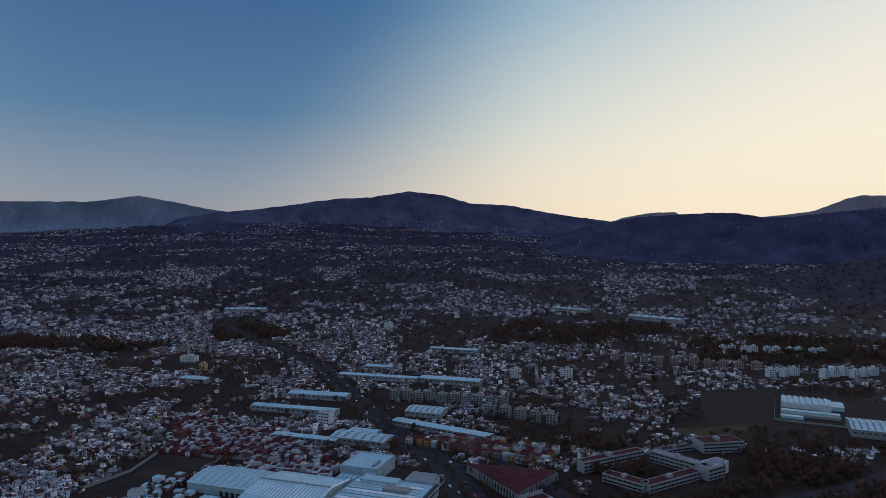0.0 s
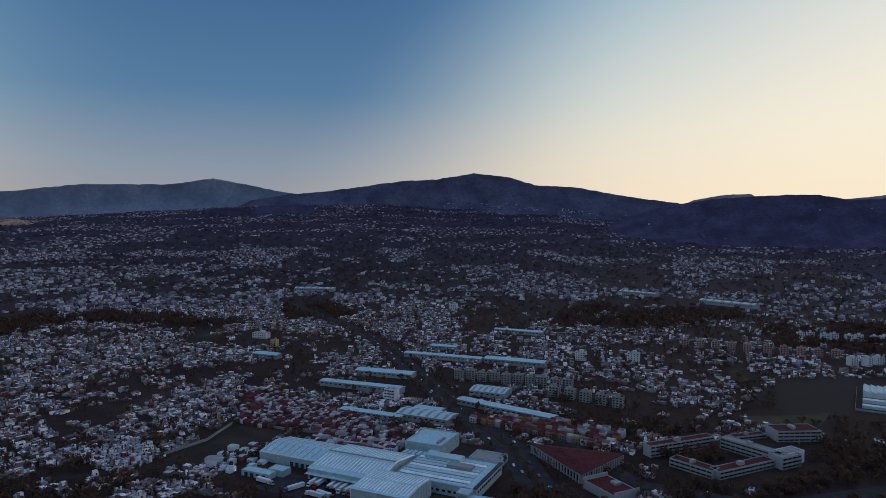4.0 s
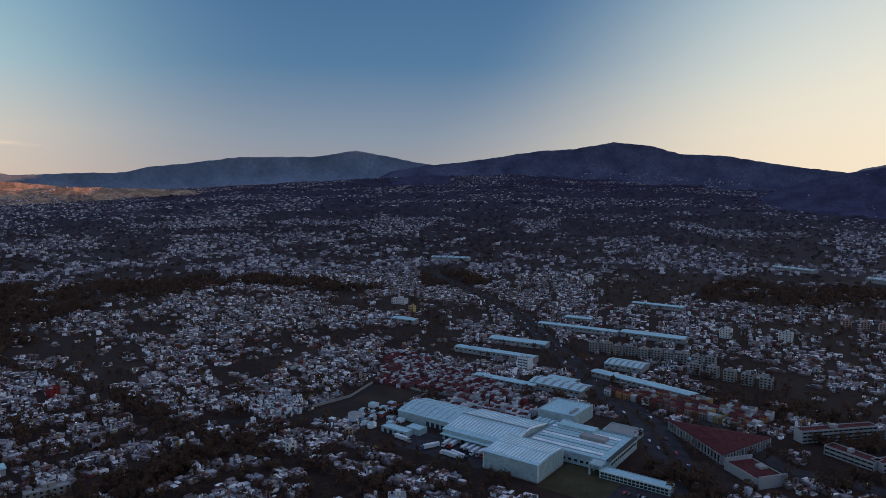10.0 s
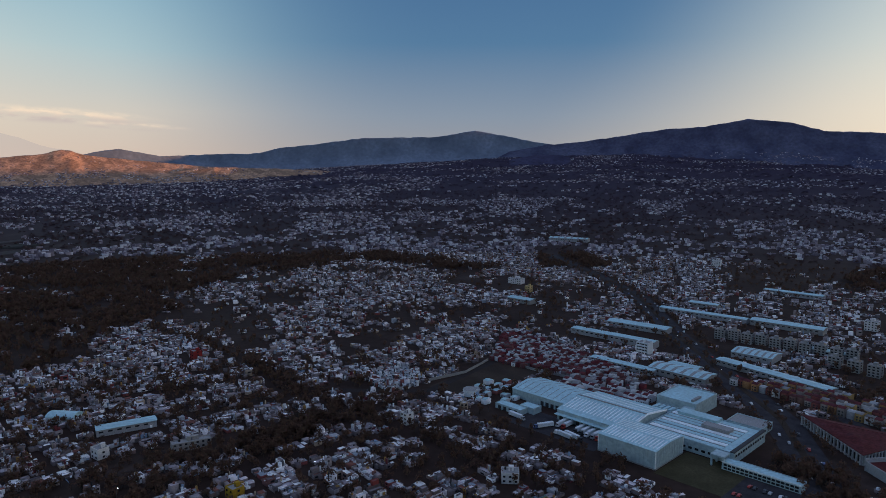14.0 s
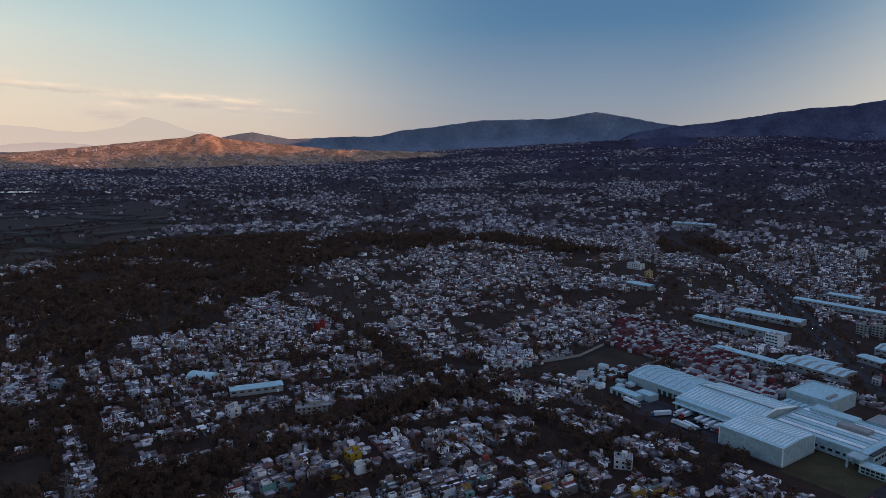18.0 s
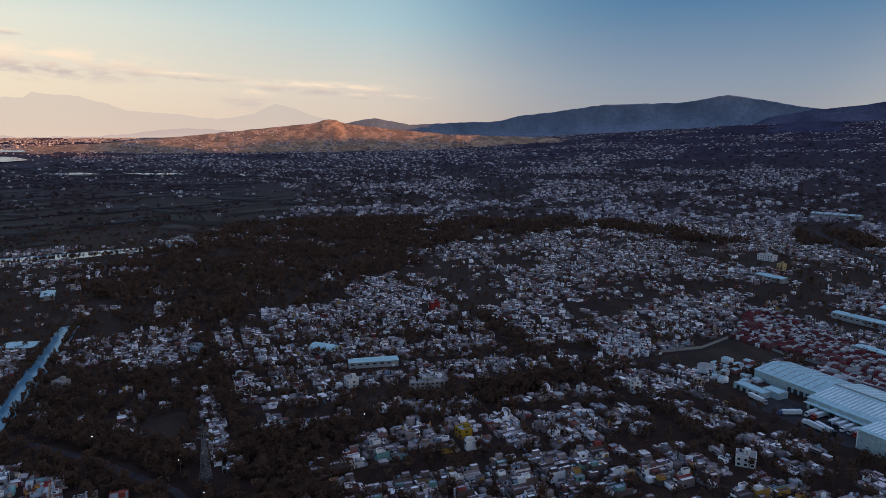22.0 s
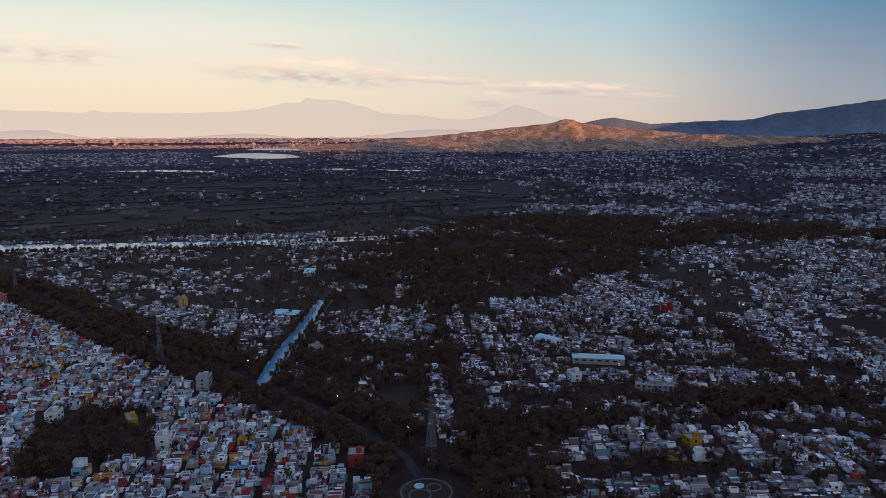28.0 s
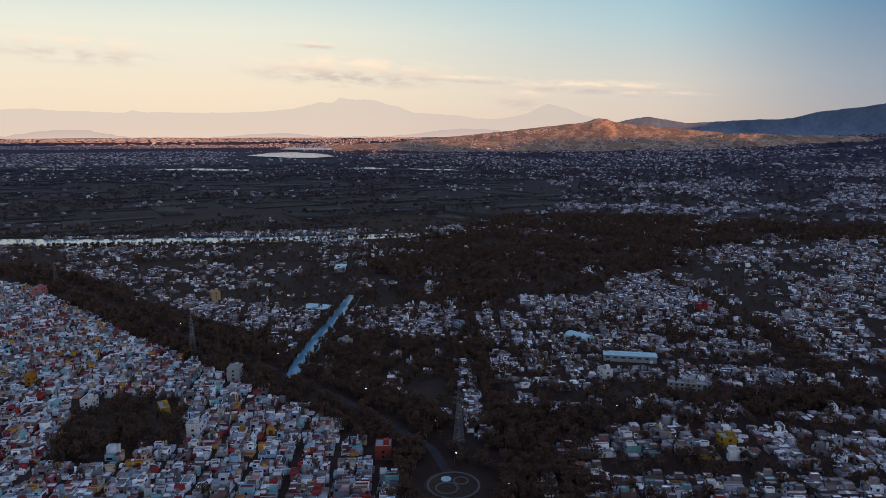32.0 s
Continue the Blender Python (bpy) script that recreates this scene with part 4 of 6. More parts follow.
def house_share(x, y):
    """How built-up the land is, 0 to 1; below that stand trees."""
    az, r = polar(x, y)
    n = fbm(x / 130, y / 130, 1)
    wx, wy = x + 110 * (fbm(x / 70, y / 70, 41) - 0.47), y + 110 * (fbm(x / 70, y / 70, 43) - 0.47)
    p = np.clip((n - 0.36) * 6, 0.05, 0.85)
    belt = np.abs(np.mod(x * 0.85 - y * 0.53 + 26 * fbm(x / 90, y / 90, 4), 62) - 31) + 16 * (fbm(x / 60, y / 60, 6) - 0.47)
    p = np.where((az > 16) & (r < 660), np.where(belt < 7, 0.04, np.clip((n - 0.27) * 7, 0.3, 0.95)), p)
    p = np.where((az > -5) & (az < 48) & (r > 640) & (r < 1900), np.clip((n - 0.355) * 6, 0.1, 0.88), p)
    far = fbm(az * 0.25, r / 420, 2)
    p = np.where((az < 14) & (r < 1900), p * np.interp(az, [-14, 4], [0.6, 0.86]), p)
    p = np.where(r > 1900, np.clip((far - np.where((az > 40) & (az < 75) & (r > 3500), 0.3, np.where(az < 32, 0.465, 0.395))) * 4.5, 0.02, 0.52), p)
    p = np.where((az > 14) & (az < 38) & (r < 900), p * 0.84, p)
    p = np.where((az > 42) & (r < 700), np.minimum(p * 1.2, 0.96), p)
    p = np.where(inside(x, y, SPARSE), np.where(n > 0.54, 0.34, 0.07), p)
    p = np.where(inside(x, y, WETLAND), np.where(fbm(x / 300, y / 300, 8) > 0.6, 0.12, 0.012), p)
    p = np.where((az > 74) & (r > 3000), np.where((az > 85) & (r > 4300), 0.45, 0.06), p)
    p = np.where((az > 76) & (r > 9000), 0.5, p)
    p = np.where(inside(x, y, TOWN), 0.985, p)
    for poly in FORESTS:
        p = np.where(inside(x, y, poly) if poly in SMALL_WOODS else inside(wx, wy, poly), np.where(poly is PARK, 0.0, np.where(fbm(x / 55, y / 55, 91) > 0.585, 0.55, 0.02)), p)
    for k, poly in enumerate(HAMLETS):
        p = np.where(inside(x, y, poly), 0.45 if k in (2, 4) else 0.85, p)
    for key, keep in (("wooded_hill", 0.03), ("west_ridge", 0.012), ("dark_peak", 0.3), ("mound", 0.0), ("mesa", 0.12), ("sunlit_hill", 0.14), ("dome", 0.0), ("summit_range", 0.02), ("low_cone", 0.0)):
        over = range_height(key, az, r) > plain(az, r) + 4
        if key == "sunlit_hill":
            keep = np.where(az > 58.5, 0.8, np.where(range_height(key, az, r) < 130, 0.75, 0.07))
        p = np.where(over, keep * (fbm(az * 0.8, r / 350, 15) > 0.5) * (r < 9400), p)
    for road, w in ((BAND_ROAD, 30), (TREE_LANE, 7), (TREE_LANE_B, 9), (TREE_LANE_C, 8), (CANAL, 12)):
        p = np.where(line_gap(wx * 0.25 + x * 0.75, wy * 0.25 + y * 0.75, road) < w, 0.0, p)
    return p


def free(x, y):
    ok = (line_gap(x, y, AVENUE) > 19) & (line_gap(x, y, SIDE_ROAD) > 9) & (line_gap(x, y, CROSS_ROAD) > 13) & (line_gap(x, y, CANAL) > 11) & (np.hypot(x - PLAZA[0], y - PLAZA[1]) > 24)
    for lx, ly, lw, ld, *_ in LANDMARKS:
        ok &= np.hypot(x - lx, y - ly) > max(lw, ld) * 0.5 + 5
    for poly in BLOCKED + [RED_ROWS, WHITE_ROWS, ORANGE_ROWS, CHANNEL]:
        ok &= ~inside(x, y, poly)
    return ok


def lots(r0, r1, cell, pitch, depth, street, run, az0, az1, town=False):
    """Building lots in blocks; each quarter has its own turn of the streets."""
    span = np.arange(-r1, r1 + cell, cell)
    sx, sy = [a.ravel() for a in np.meshgrid(span, span)]
    sx, sy = sx + rng.uniform(-0.4, 0.4, sx.size) * cell, sy + rng.uniform(-0.4, 0.4, sy.size) * cell
    az, r = polar(sx, sy)
    keep = (r > r0 - cell) & (r < r1 + cell) & (az > az0 - 25) & (az < az1 + 25)
    sx, sy = sx[keep], sy[keep]
    turn = np.radians(-20 + rng.choice([0, 0, 0, 14, -16, 30, -35], sx.size) + rng.uniform(-5, 5, sx.size))
    if town:
        sx, sy, turn = np.array([-400.0]), np.array([0.0]), np.radians([-20.0])
        cell = 900
    gx, gy, gt = [], [], []
    half = cell * 1.1
    us = np.arange(-half, half, pitch)
    us = us[(np.arange(len(us)) % run) != 0]
    ks = np.arange(-int(half / (2 * depth + street)), int(half / (2 * depth + street)) + 1)
    vs = (ks[:, None] * (2 * depth + street) + np.array([depth * 0.5, depth * 1.5])).ravel()
    u, v = [a.ravel() for a in np.meshgrid(us, vs)]
    for k in range(len(sx)):
        x, y = sx[k] + u * np.cos(turn[k]) - v * np.sin(turn[k]), sy[k] + u * np.sin(turn[k]) + v * np.cos(turn[k])
        az, r = polar(x, y)
        ok = (r > r0) & (r < r1) & (az > az0) & (az < az1)
        x, y = x[ok], y[ok]
        if not len(x):
            continue
        if not town:
            near = np.argsort((sx - sx[k]) ** 2 + (sy - sy[k]) ** 2)[:14]
            own = near[np.argmin((x[:, None] - sx[near]) ** 2 + (y[:, None] - sy[near]) ** 2, 1)] == k
            x, y = x[own], y[own]
        gx.append(x), gy.append(y), gt.append(np.full(len(x), turn[k]))
    return np.concatenate(gx), np.concatenate(gy), np.concatenate(gt)


# ---- prototype shapes of houses and trees ----
def pane(s, c, side, w, z, mat, along):
    """A window or door slab set just proud of a wall of the unit box."""
    y = side * 0.506
    v = [(c - w * side, y, z[0]), (c + w * side, y, z[0]), (c + w * side, y, z[1]), (c - w * side, y, z[1])]
    v = [(-p[0], p[1], p[2]) for p in v] if side > 0 else [(-p[0], p[1], p[2]) for p in v]
    s.add(v if along else [(p[1], p[0], p[2]) for p in v], [(0, 1, 2, 3)], mat)


def cells_of(q, x0, x1, y0, y1, n):
    """Cuts a lot into n uneven cells."""
    if n < 2:
        return [(x0, x1, y0, y1)]
    k, c = n // 2, q.uniform(0.34, 0.66)
    if (x1 - x0) * q.uniform(0.8, 1.25) > y1 - y0:
        m = x0 + (x1 - x0) * c
        return cells_of(q, x0, m, y0, y1, k) + cells_of(q, m, x1, y0, y1, n - k)
    m = y0 + (y1 - y0) * c
    return cells_of(q, x0, x1, y0, m, k) + cells_of(q, x0, x1, m, y1, n - k)


def openings(s, q, cell, z0, z1, glass, chance=0.75):
    """Window panes on the outer faces of a cell of the unit lot."""
    x0, x1, y0, y1 = cell
    for along, at, lo, hi, side in ((True, y0, x0, x1, -1), (True, y1, x0, x1, 1), (False, x0, y0, y1, -1), (False, x1, y0, y1, 1)):
        if abs(at) > 0.49 and q.random() < chance:
            c, w = lo + (hi - lo) * q.uniform(0.35, 0.65), (hi - lo) * q.uniform(0.12, 0.26)
            pane(s, -c, side, w, (z0, z1), glass, along)


def house_shape(seed, windows=True, wall=0, roof=1, glass=2, tank=3):
    """A lot in a unit box, crowded with rooms of different heights round a small yard."""
    q, s = random.Random(seed), Shape()
    cells = cells_of(q, -0.5, 0.5, -0.5, 0.5, q.choice([2, 3, 4, 5]))
    tall = q.choice([0.62, 1.0, 1.0])
    yard = q.randrange(len(cells)) if len(cells) > 3 else -1
    for i, (x0, x1, y0, y1) in enumerate(cells):
        if i == yard:
            s.box(x0, x1, y0, y0 + 0.02, 0, 0.3, 4, False)
            continue
        h = q.choice([0.42, 0.5, 0.55, 0.62, tall, tall])
        e = q.uniform(0.002, 0.012)
        if i < 3:
            s.tub(x0 + e, x1 - e, y0 + e, y1 - e, 0, h, 0.022, q.choice([0.05, 0.09, 0.12]), wall, roof)
        else:
            s.box(x0 + e, x1 - e, y0 + e, y1 - e, 0, h, wall, False)
            s.m[-1] = roof
        if windows:
            openings(s, q, (x0, x1, y0, y1), 0.08, 0.27, glass)
            if h > 0.6:
                openings(s, q, (x0, x1, y0, y1), 0.5, 0.5 + 0.5 * (h - 0.45), glass, 0.9)
    if windows:
        for _ in range(3):
            x0, x1, y0, y1 = q.choice(cells)
            cx, cy, e = q.uniform(x0, x1) * 0.86, q.uniform(y0, y1) * 0.86, q.uniform(0.04, 0.1)
            s.box(cx - e, cx + e, cy - e * 1.2, cy + e * 1.2, 0.3, q.uniform(0.5, 1.18), 4, False)
    tx, ty = q.uniform(-0.3, 0.3), q.uniform(-0.3, 0.3)
    s.tube(tx, ty, 0.4, tall + 0.16, 0.06, 0.05, 5, tank)
    return s


def plain_shape(seed, windows=False):
    q, s = random.Random(seed), Shape()
    for x0, x1, y0, y1 in cells_of(q, -0.5, 0.5, -0.5, 0.5, 4 if windows else 3):
        if q.random() < 0.14:
            continue
        h = q.choice([0.5, 0.55, 0.66, 1.0])
        s.box(x0, x1 - 0.02, y0, y1 - 0.02, -0.2, h, 0, False)
        s.m[-1] = 1
        if windows:
            openings(s, q, (x0, x1, y0, y1), 0.12, 0.34, 2, 0.6)
            if h > 0.6:
                openings(s, q, (x0, x1, y0, y1), 0.55, 0.78, 2, 0.6)
    if windows:
        e = q.uniform(-0.3, 0.3)
        s.box(e - 0.08, e + 0.08, e - 0.1, e + 0.06, 0.4, q.uniform(0.8, 1.2), 4, False)
    return s


def far_shape(seed):
    s = Shape().box(-0.5, 0.5, -0.5, 0.5, -0.6, 1.0, 0, False)
    s.m[-1] = 1
    return s


def crown(s, q, n, size, mat=0, z0=0.25):
    """Leaf clumps spread through an uneven crown."""
    lobes = [(q.uniform(-0.22, 0.22), q.uniform(-0.22, 0.22), q.uniform(0.45, 0.8), q.uniform(0.2, 0.34)) for _ in range(5)]
    for _ in range(n):
        lx, ly, lz, lr = q.choice(lobes)
        d = Vector((q.gauss(0, 1), q.gauss(0, 1), q.gauss(0, 1))).normalized() * lr * q.uniform(0.5, 1.0)
        c = Vector((lx, ly, max(z0, lz))) + d
        a = Vector((q.gauss(0, 1), q.gauss(0, 1), q.gauss(0, 1))).normalized()
        b = a.orthogonal().normalized()
        e = size * q.uniform(0.6, 1.3)
        p, w = a * e, b * e * q.uniform(0.6, 1.0)
        s.add([c - p - w, c + p - w * 0.6, c + p * 0.7 + w, c - p * 0.8 + w * 0.8], [(0, 1, 2, 3)], mat)
    return s


def tree_shape(seed, n, size):
    q, s = random.Random(seed), Shape()
    s.tube(0, 0, 0, 0.5, 0.035, 0.02, 4, 1, False)
    return crown(s, q, n, size)


HOUSES = [house_shape(i) for i in range(14)]
PLAIN = [plain_shape(i) for i in range(5)]
MIDDLE = [plain_shape(i + 5, True) for i in range(8)]
FAR = [far_shape(0)]
TREES = [tree_shape(i, 70, 0.074) for i in range(7)]
LANE_TREES = [tree_shape(i + 50, 24, 0.12) for i in range(6)]
FAR_TREES = [crown(Shape(), random.Random(i + 70), 8, 0.25) for i in range(5)]
MID_TREES = [crown(Shape(), random.Random(i + 20), 22, 0.148) for i in range(6)]


def set_houses(name, protos, x, y, t, wide, deep, high, mats, label, group=""):
    n = len(x)
    size = np.stack([rng.uniform(*wide, n), rng.uniform(*deep, n), rng.choice(high, n) * rng.uniform(0.9, 1.1, n)], -1)
    turn = t + rng.choice([0, 0, np.pi / 2, np.pi], n) * (len(protos) > 3) + rng.normal(0, 0.02, n)
    z = land(x, y)
    ob = scatter(name, protos, rng.integers(0, len(protos), n), x, y, z, size, turn, mats)
    return tagged(ob, label, "houses", kind="stuff")


def keep_some(x, y, t, shake=0.8):
    x, y = x + rng.normal(0, shake, len(x)), y + rng.normal(0, shake, len(x))
    ok = (rng.random(len(x)) < house_share(x, y)) & free(x, y)
    return x[ok], y[ok], t[ok]


# near quarters, the coloured town, then the city to the foot of the mountains
X1, Y1, T1 = lots(290, 860, 230, 7.7, 10.6, 5.5, 12, -37, 103)
out = ~inside(X1, Y1, TOWN)
X1, Y1, T1 = keep_some(X1[out], Y1[out], T1[out], 1.2)
X0, Y0, T0 = lots(250, 1300, 900, 6.6, 9.2, 4.6, 14, 60, 106, town=True)
inn = inside(X0, Y0, TOWN)
X0, Y0, T0 = keep_some(X0[inn], Y0[inn], T0[inn], 0.6)
XM, YM, TM = lots(860, 1500, 280, 9.0, 11, 6, 12, -37, 103)
out = ~inside(XM, YM, TOWN)
XM, YM, TM = keep_some(XM[out], YM[out], TM[out], 1.6)
X2, Y2, T2 = keep_some(*lots(1500, 3600, 520, 14.5, 15, 8, 12, -37, 104), 5)
X3, Y3, T3 = keep_some(*lots(3600, 11500, 1500, 29, 29, 14, 14, -37, 106), 20)
X4, Y4, T4 = keep_some(*lots(11500, 24000, 4000, 130, 130, 60, 14, 66, 106), 60)
near1, near0 = np.argsort(polar(X1, Y1)[1] + 400 * (polar(X1, Y1)[0] < 15))[:140], np.argsort(polar(X0, Y0)[1])[:165]
far1, far0 = np.setdiff1d(np.arange(len(X1)), near1), np.setdiff1d(np.arange(len(X0)), near0)
CITY = (M["wall"], M["roof"], M["glass"], M["tank_i"], M["town_trim"])
set_houses("quarter_houses", HOUSES, X1[far1], Y1[far1], T1[far1], (5, 9.8), (6.5, 11.5), [2.8, 3.0, 3.2, 3.4, 5.2, 5.6], CITY, "crowded grey and white flat-roofed concrete houses")
set_houses("middle_quarter_houses", MIDDLE, XM, YM, TM, (5, 10.5), (6, 12), [2.8, 3.2, 3.4, 5.4, 5.8], CITY, "crowded grey and white flat-roofed concrete houses farther off")
set_houses("town_houses", HOUSES, X0[far0], Y0[far0], T0[far0], (6, 8.6), (7, 10.8), [3.0, 3.4, 4.6, 5.2, 5.4, 6.4], (M["town_wall_i"], M["town_roof_i"], M["glass"], M["tank_i"], M["town_trim"]), "crowded bright-painted terraced houses with flat roofs")
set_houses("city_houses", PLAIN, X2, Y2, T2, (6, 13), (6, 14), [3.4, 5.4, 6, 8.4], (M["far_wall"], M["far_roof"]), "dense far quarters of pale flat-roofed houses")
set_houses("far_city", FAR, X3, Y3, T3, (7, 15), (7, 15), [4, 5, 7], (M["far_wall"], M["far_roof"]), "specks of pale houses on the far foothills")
set_houses("distant_city", FAR, X4, Y4, T4, (30, 80), (30, 80), [9, 12, 18], (M["plain_houses"], M["plain_houses"]), "pale city blocks at the edge of the plain in sunlight")


# lean-tos, sheds and walled yards squeezed between the houses
lean = Shape().box(-0.5, 0.5, -0.5, 0.5, -0.2, 1.0, 0, False)
lean.m[-1] = 1
SX, SY, ST = np.tile(X1, 4), np.tile(Y1, 4), np.tile(T1, 4)
SX, SY = SX + rng.uniform(-6.5, 6.5, len(SX)), SY + rng.uniform(-6.5, 6.5, len(SX))
ok = free(SX, SY) & (house_share(SX, SY) > 0.2) & (rng.random(len(SX)) < 0.75)
set_houses("yard_sheds", [lean], SX[ok], SY[ok], ST[ok], (1.8, 6.5), (1.8, 6), [2.2, 2.4, 2.6, 2.9], CITY, "low sheds and lean-tos in the yards between houses")
SX, SY, ST = np.tile(X0, 2), np.tile(Y0, 2), np.tile(T0, 2)
SX, SY = SX + rng.uniform(-5, 5, len(SX)), SY + rng.uniform(-5, 5, len(SX))
ok = inside(SX, SY, TOWN) & ~inside(SX, SY, PARK) & free(SX, SY)
set_houses("town_sheds", [lean], SX[ok], SY[ok], ST[ok], (2, 5.5), (2, 5.5), [2.4, 2.8, 3.2, 4.2], (M["town_wall_i"], M["town_roof_i"]), "low painted rooms and sheds filling the town's yards")
SX, SY, ST = np.tile(XM, 1), np.tile(YM, 1), np.tile(TM, 1)
SX, SY = SX + rng.uniform(-7, 7, len(SX)), SY + rng.uniform(-7, 7, len(SX))
ok = free(SX, SY) & (house_share(SX, SY) > 0.2)
set_houses("back_sheds", [lean], SX[ok], SY[ok], ST[ok], (2, 6), (2, 6), [2.4, 2.8, 4.8], CITY, "low sheds crowded behind the farther houses")


# strips of farmland on the wetland
n_f = 420
fx, fy = rng.uniform(-4200, -1180, n_f), rng.uniform(-900, 1500, n_f)
ok = inside(fx, fy, WETLAND) & ~inside(fx, fy, CHANNEL)
fx, fy = fx[ok], fy[ok]
strip = Shape().box(-0.5, 0.5, -0.5, 0.5, -1, 0, 0, False)
# farther strips are tinted violet-grey as haze
M["crop"] = surface("farm_strips", [(0.03, 0.026, 0.026), (0.04, 0.033, 0.032), (0.034, 0.034, 0.028), (0.052, 0.042, 0.038), (0.026, 0.023, 0.026)], pick="island", grain=0.05, far_haze=((0.036, 0.034, 0.05), 1500, 3600))
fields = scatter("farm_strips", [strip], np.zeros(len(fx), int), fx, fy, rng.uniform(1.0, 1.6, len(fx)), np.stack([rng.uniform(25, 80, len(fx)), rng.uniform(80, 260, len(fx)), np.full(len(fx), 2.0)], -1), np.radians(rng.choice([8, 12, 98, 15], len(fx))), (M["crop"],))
tagged(fields, "narrow strips of brown and green farmland", "fields", kind="stuff")


# trees between the houses, in the woods and along the lanes
def tree_spots(n, r0, r1, az0=-37, az1=104):
    r, az = np.sqrt(rng.uniform(r0 * r0, r1 * r1, n)), np.radians(rng.uniform(az0, az1, n))
    x, y = EYE.x - np.sin(az) * r, EYE.y + np.cos(az) * r
    p = house_share(x, y)
    wood = np.zeros(n, bool)
    for poly in FORESTS:
        wood |= inside(x, y, poly)
    wood |= (line_gap(x, y, BAND_ROAD) < 32) | (inside(x, y, SPARSE) & (p < 0.2))
    ok = (rng.random(n) < np.where(wood, 1.0, np.clip(1.0 - p, 0.3, 0.8) * 0.75)) & free(x, y) & (line_gap(x, y, BAND_ROAD) > 7)
    if r1 > 5000:
        az, r = polar(x, y)
        for key in RANGES:
            ok &= range_height(key, az, r) < plain(az, r) + 4
    ok &= ~inside(x, y, TOWN) | inside(x, y, PARK) | (rng.random(n) < 0.06)
    ok &= ~inside(x, y, WETLAND) | (fbm(x / 90, y / 260, 31) > 0.44)
    return x[ok], y[ok]


def set_trees(name, protos, x, y, wide, high, label, leaf="leaf"):
    n = len(x)
    w = rng.uniform(*wide, n)
    size = np.stack([w, w * rng.uniform(0.85, 1.15, n), rng.uniform(*high, n)], -1)
    ob = scatter(name, protos, rng.integers(0, len(protos), n), x, y, land(x, y) - 0.3, size, rng.uniform(0, 6.28, n), (M[leaf], M["bark"]))
    return tagged(ob, label, "trees", kind="stuff")


def woods(n, r1):
    """Close-standing trees inside the woods and the belt along the canal road."""
    r, az = np.sqrt(rng.uniform(290 ** 2, r1 * r1, n)), np.radians(rng.uniform(-37, 104, n))
    x, y = EYE.x - np.sin(az) * r, EYE.y + np.cos(az) * r
    wx, wy = x + 110 * (fbm(x / 70, y / 70, 41) - 0.47), y + 110 * (fbm(x / 70, y / 70, 43) - 0.47)
    ok = line_gap(x, y, BAND_ROAD) < 30
    for poly in FORESTS:
        ok |= inside(x, y, poly) if poly in SMALL_WOODS else inside(wx, wy, poly)
    ok &= (fbm(x / 45, y / 45, 47) > 0.4) | (line_gap(x, y, BAND_ROAD) < 30)
    ok &= free(x, y) & (line_gap(x, y, BAND_ROAD) > 5)
    return x[ok], y[ok]


TX, TY = tree_spots(12000, 290, 1500)
AX, AY = tree_spots(12500, 290, 680)
row_t = rng.uniform(0, 1, 330)
q_t = random.Random(3)
LX, LY = [], []
for road, side, step in ((AVENUE, 16.5, 9), (AVENUE, -16.5, 9), (AVENUE, 0, 14), (CANAL, 8.5, 13), (CANAL, -9, 16), (TREE_LANE, 3, 6), (TREE_LANE, -4, 6), (TREE_LANE_B, 5, 6), (TREE_LANE_B, -5, 6), (TREE_LANE_C, 4, 7), (TREE_LANE_C, -4, 7), (CROSS_ROAD, 10, 10), (CROSS_ROAD, -10, 10)):
    for (x0, y0), (x1, y1) in zip(road, road[1:]):
        L = math.hypot(x1 - x0, y1 - y0)
        for k in range(int(L / step)):
            if q_t.random() < 0.7:
                t, o = (k + q_t.random()) * step / L, side + q_t.uniform(-1.5, 1.5)
                LX.append(x0 + (x1 - x0) * t - (y1 - y0) / L * o), LY.append(y0 + (y1 - y0) * t + (x1 - x0) / L * o)
RX, RY = np.interp(row_t, [0, .3, .6, 1], [-1250, -1196, -1138, -1090]) + rng.uniform(0, 9, 330), np.interp(row_t, [0, .3, .6, 1], [-252, -85, 120, 480])
TX, TY = np.concatenate([TX, AX, RX, LX]), np.concatenate([TY, AY, RY, LY])
near_t = np.argsort(polar(TX, TY)[1])[:280]
far_t = np.setdiff1d(np.arange(len(TX)), near_t)
close = polar(TX[far_t], TY[far_t])[1] < 560
set_trees("garden_trees", TREES, TX[far_t][close], TY[far_t][close], (5, 9), (5, 10), "dark trees in lanes, gardens and yards")
set_trees("lane_trees", LANE_TREES, TX[far_t][~close], TY[far_t][~close], (5, 9), (5, 10), "dark trees between the farther houses")
WDX, WDY = woods(42000, 1500)
nigh = polar(WDX, WDY)[1] < 560
set_trees("belt_trees", TREES, WDX[nigh], WDY[nigh], (6, 10.5), (6, 12), "dark trees of the belt along the canal road")
set_trees("forest_trees", MID_TREES, WDX[~nigh], WDY[~nigh], (6, 11), (6, 13), "close-standing dark trees of the woods")
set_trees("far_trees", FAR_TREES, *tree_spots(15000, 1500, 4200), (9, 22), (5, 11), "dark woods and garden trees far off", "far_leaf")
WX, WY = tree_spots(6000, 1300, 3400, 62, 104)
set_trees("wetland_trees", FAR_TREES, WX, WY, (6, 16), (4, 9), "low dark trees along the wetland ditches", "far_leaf")
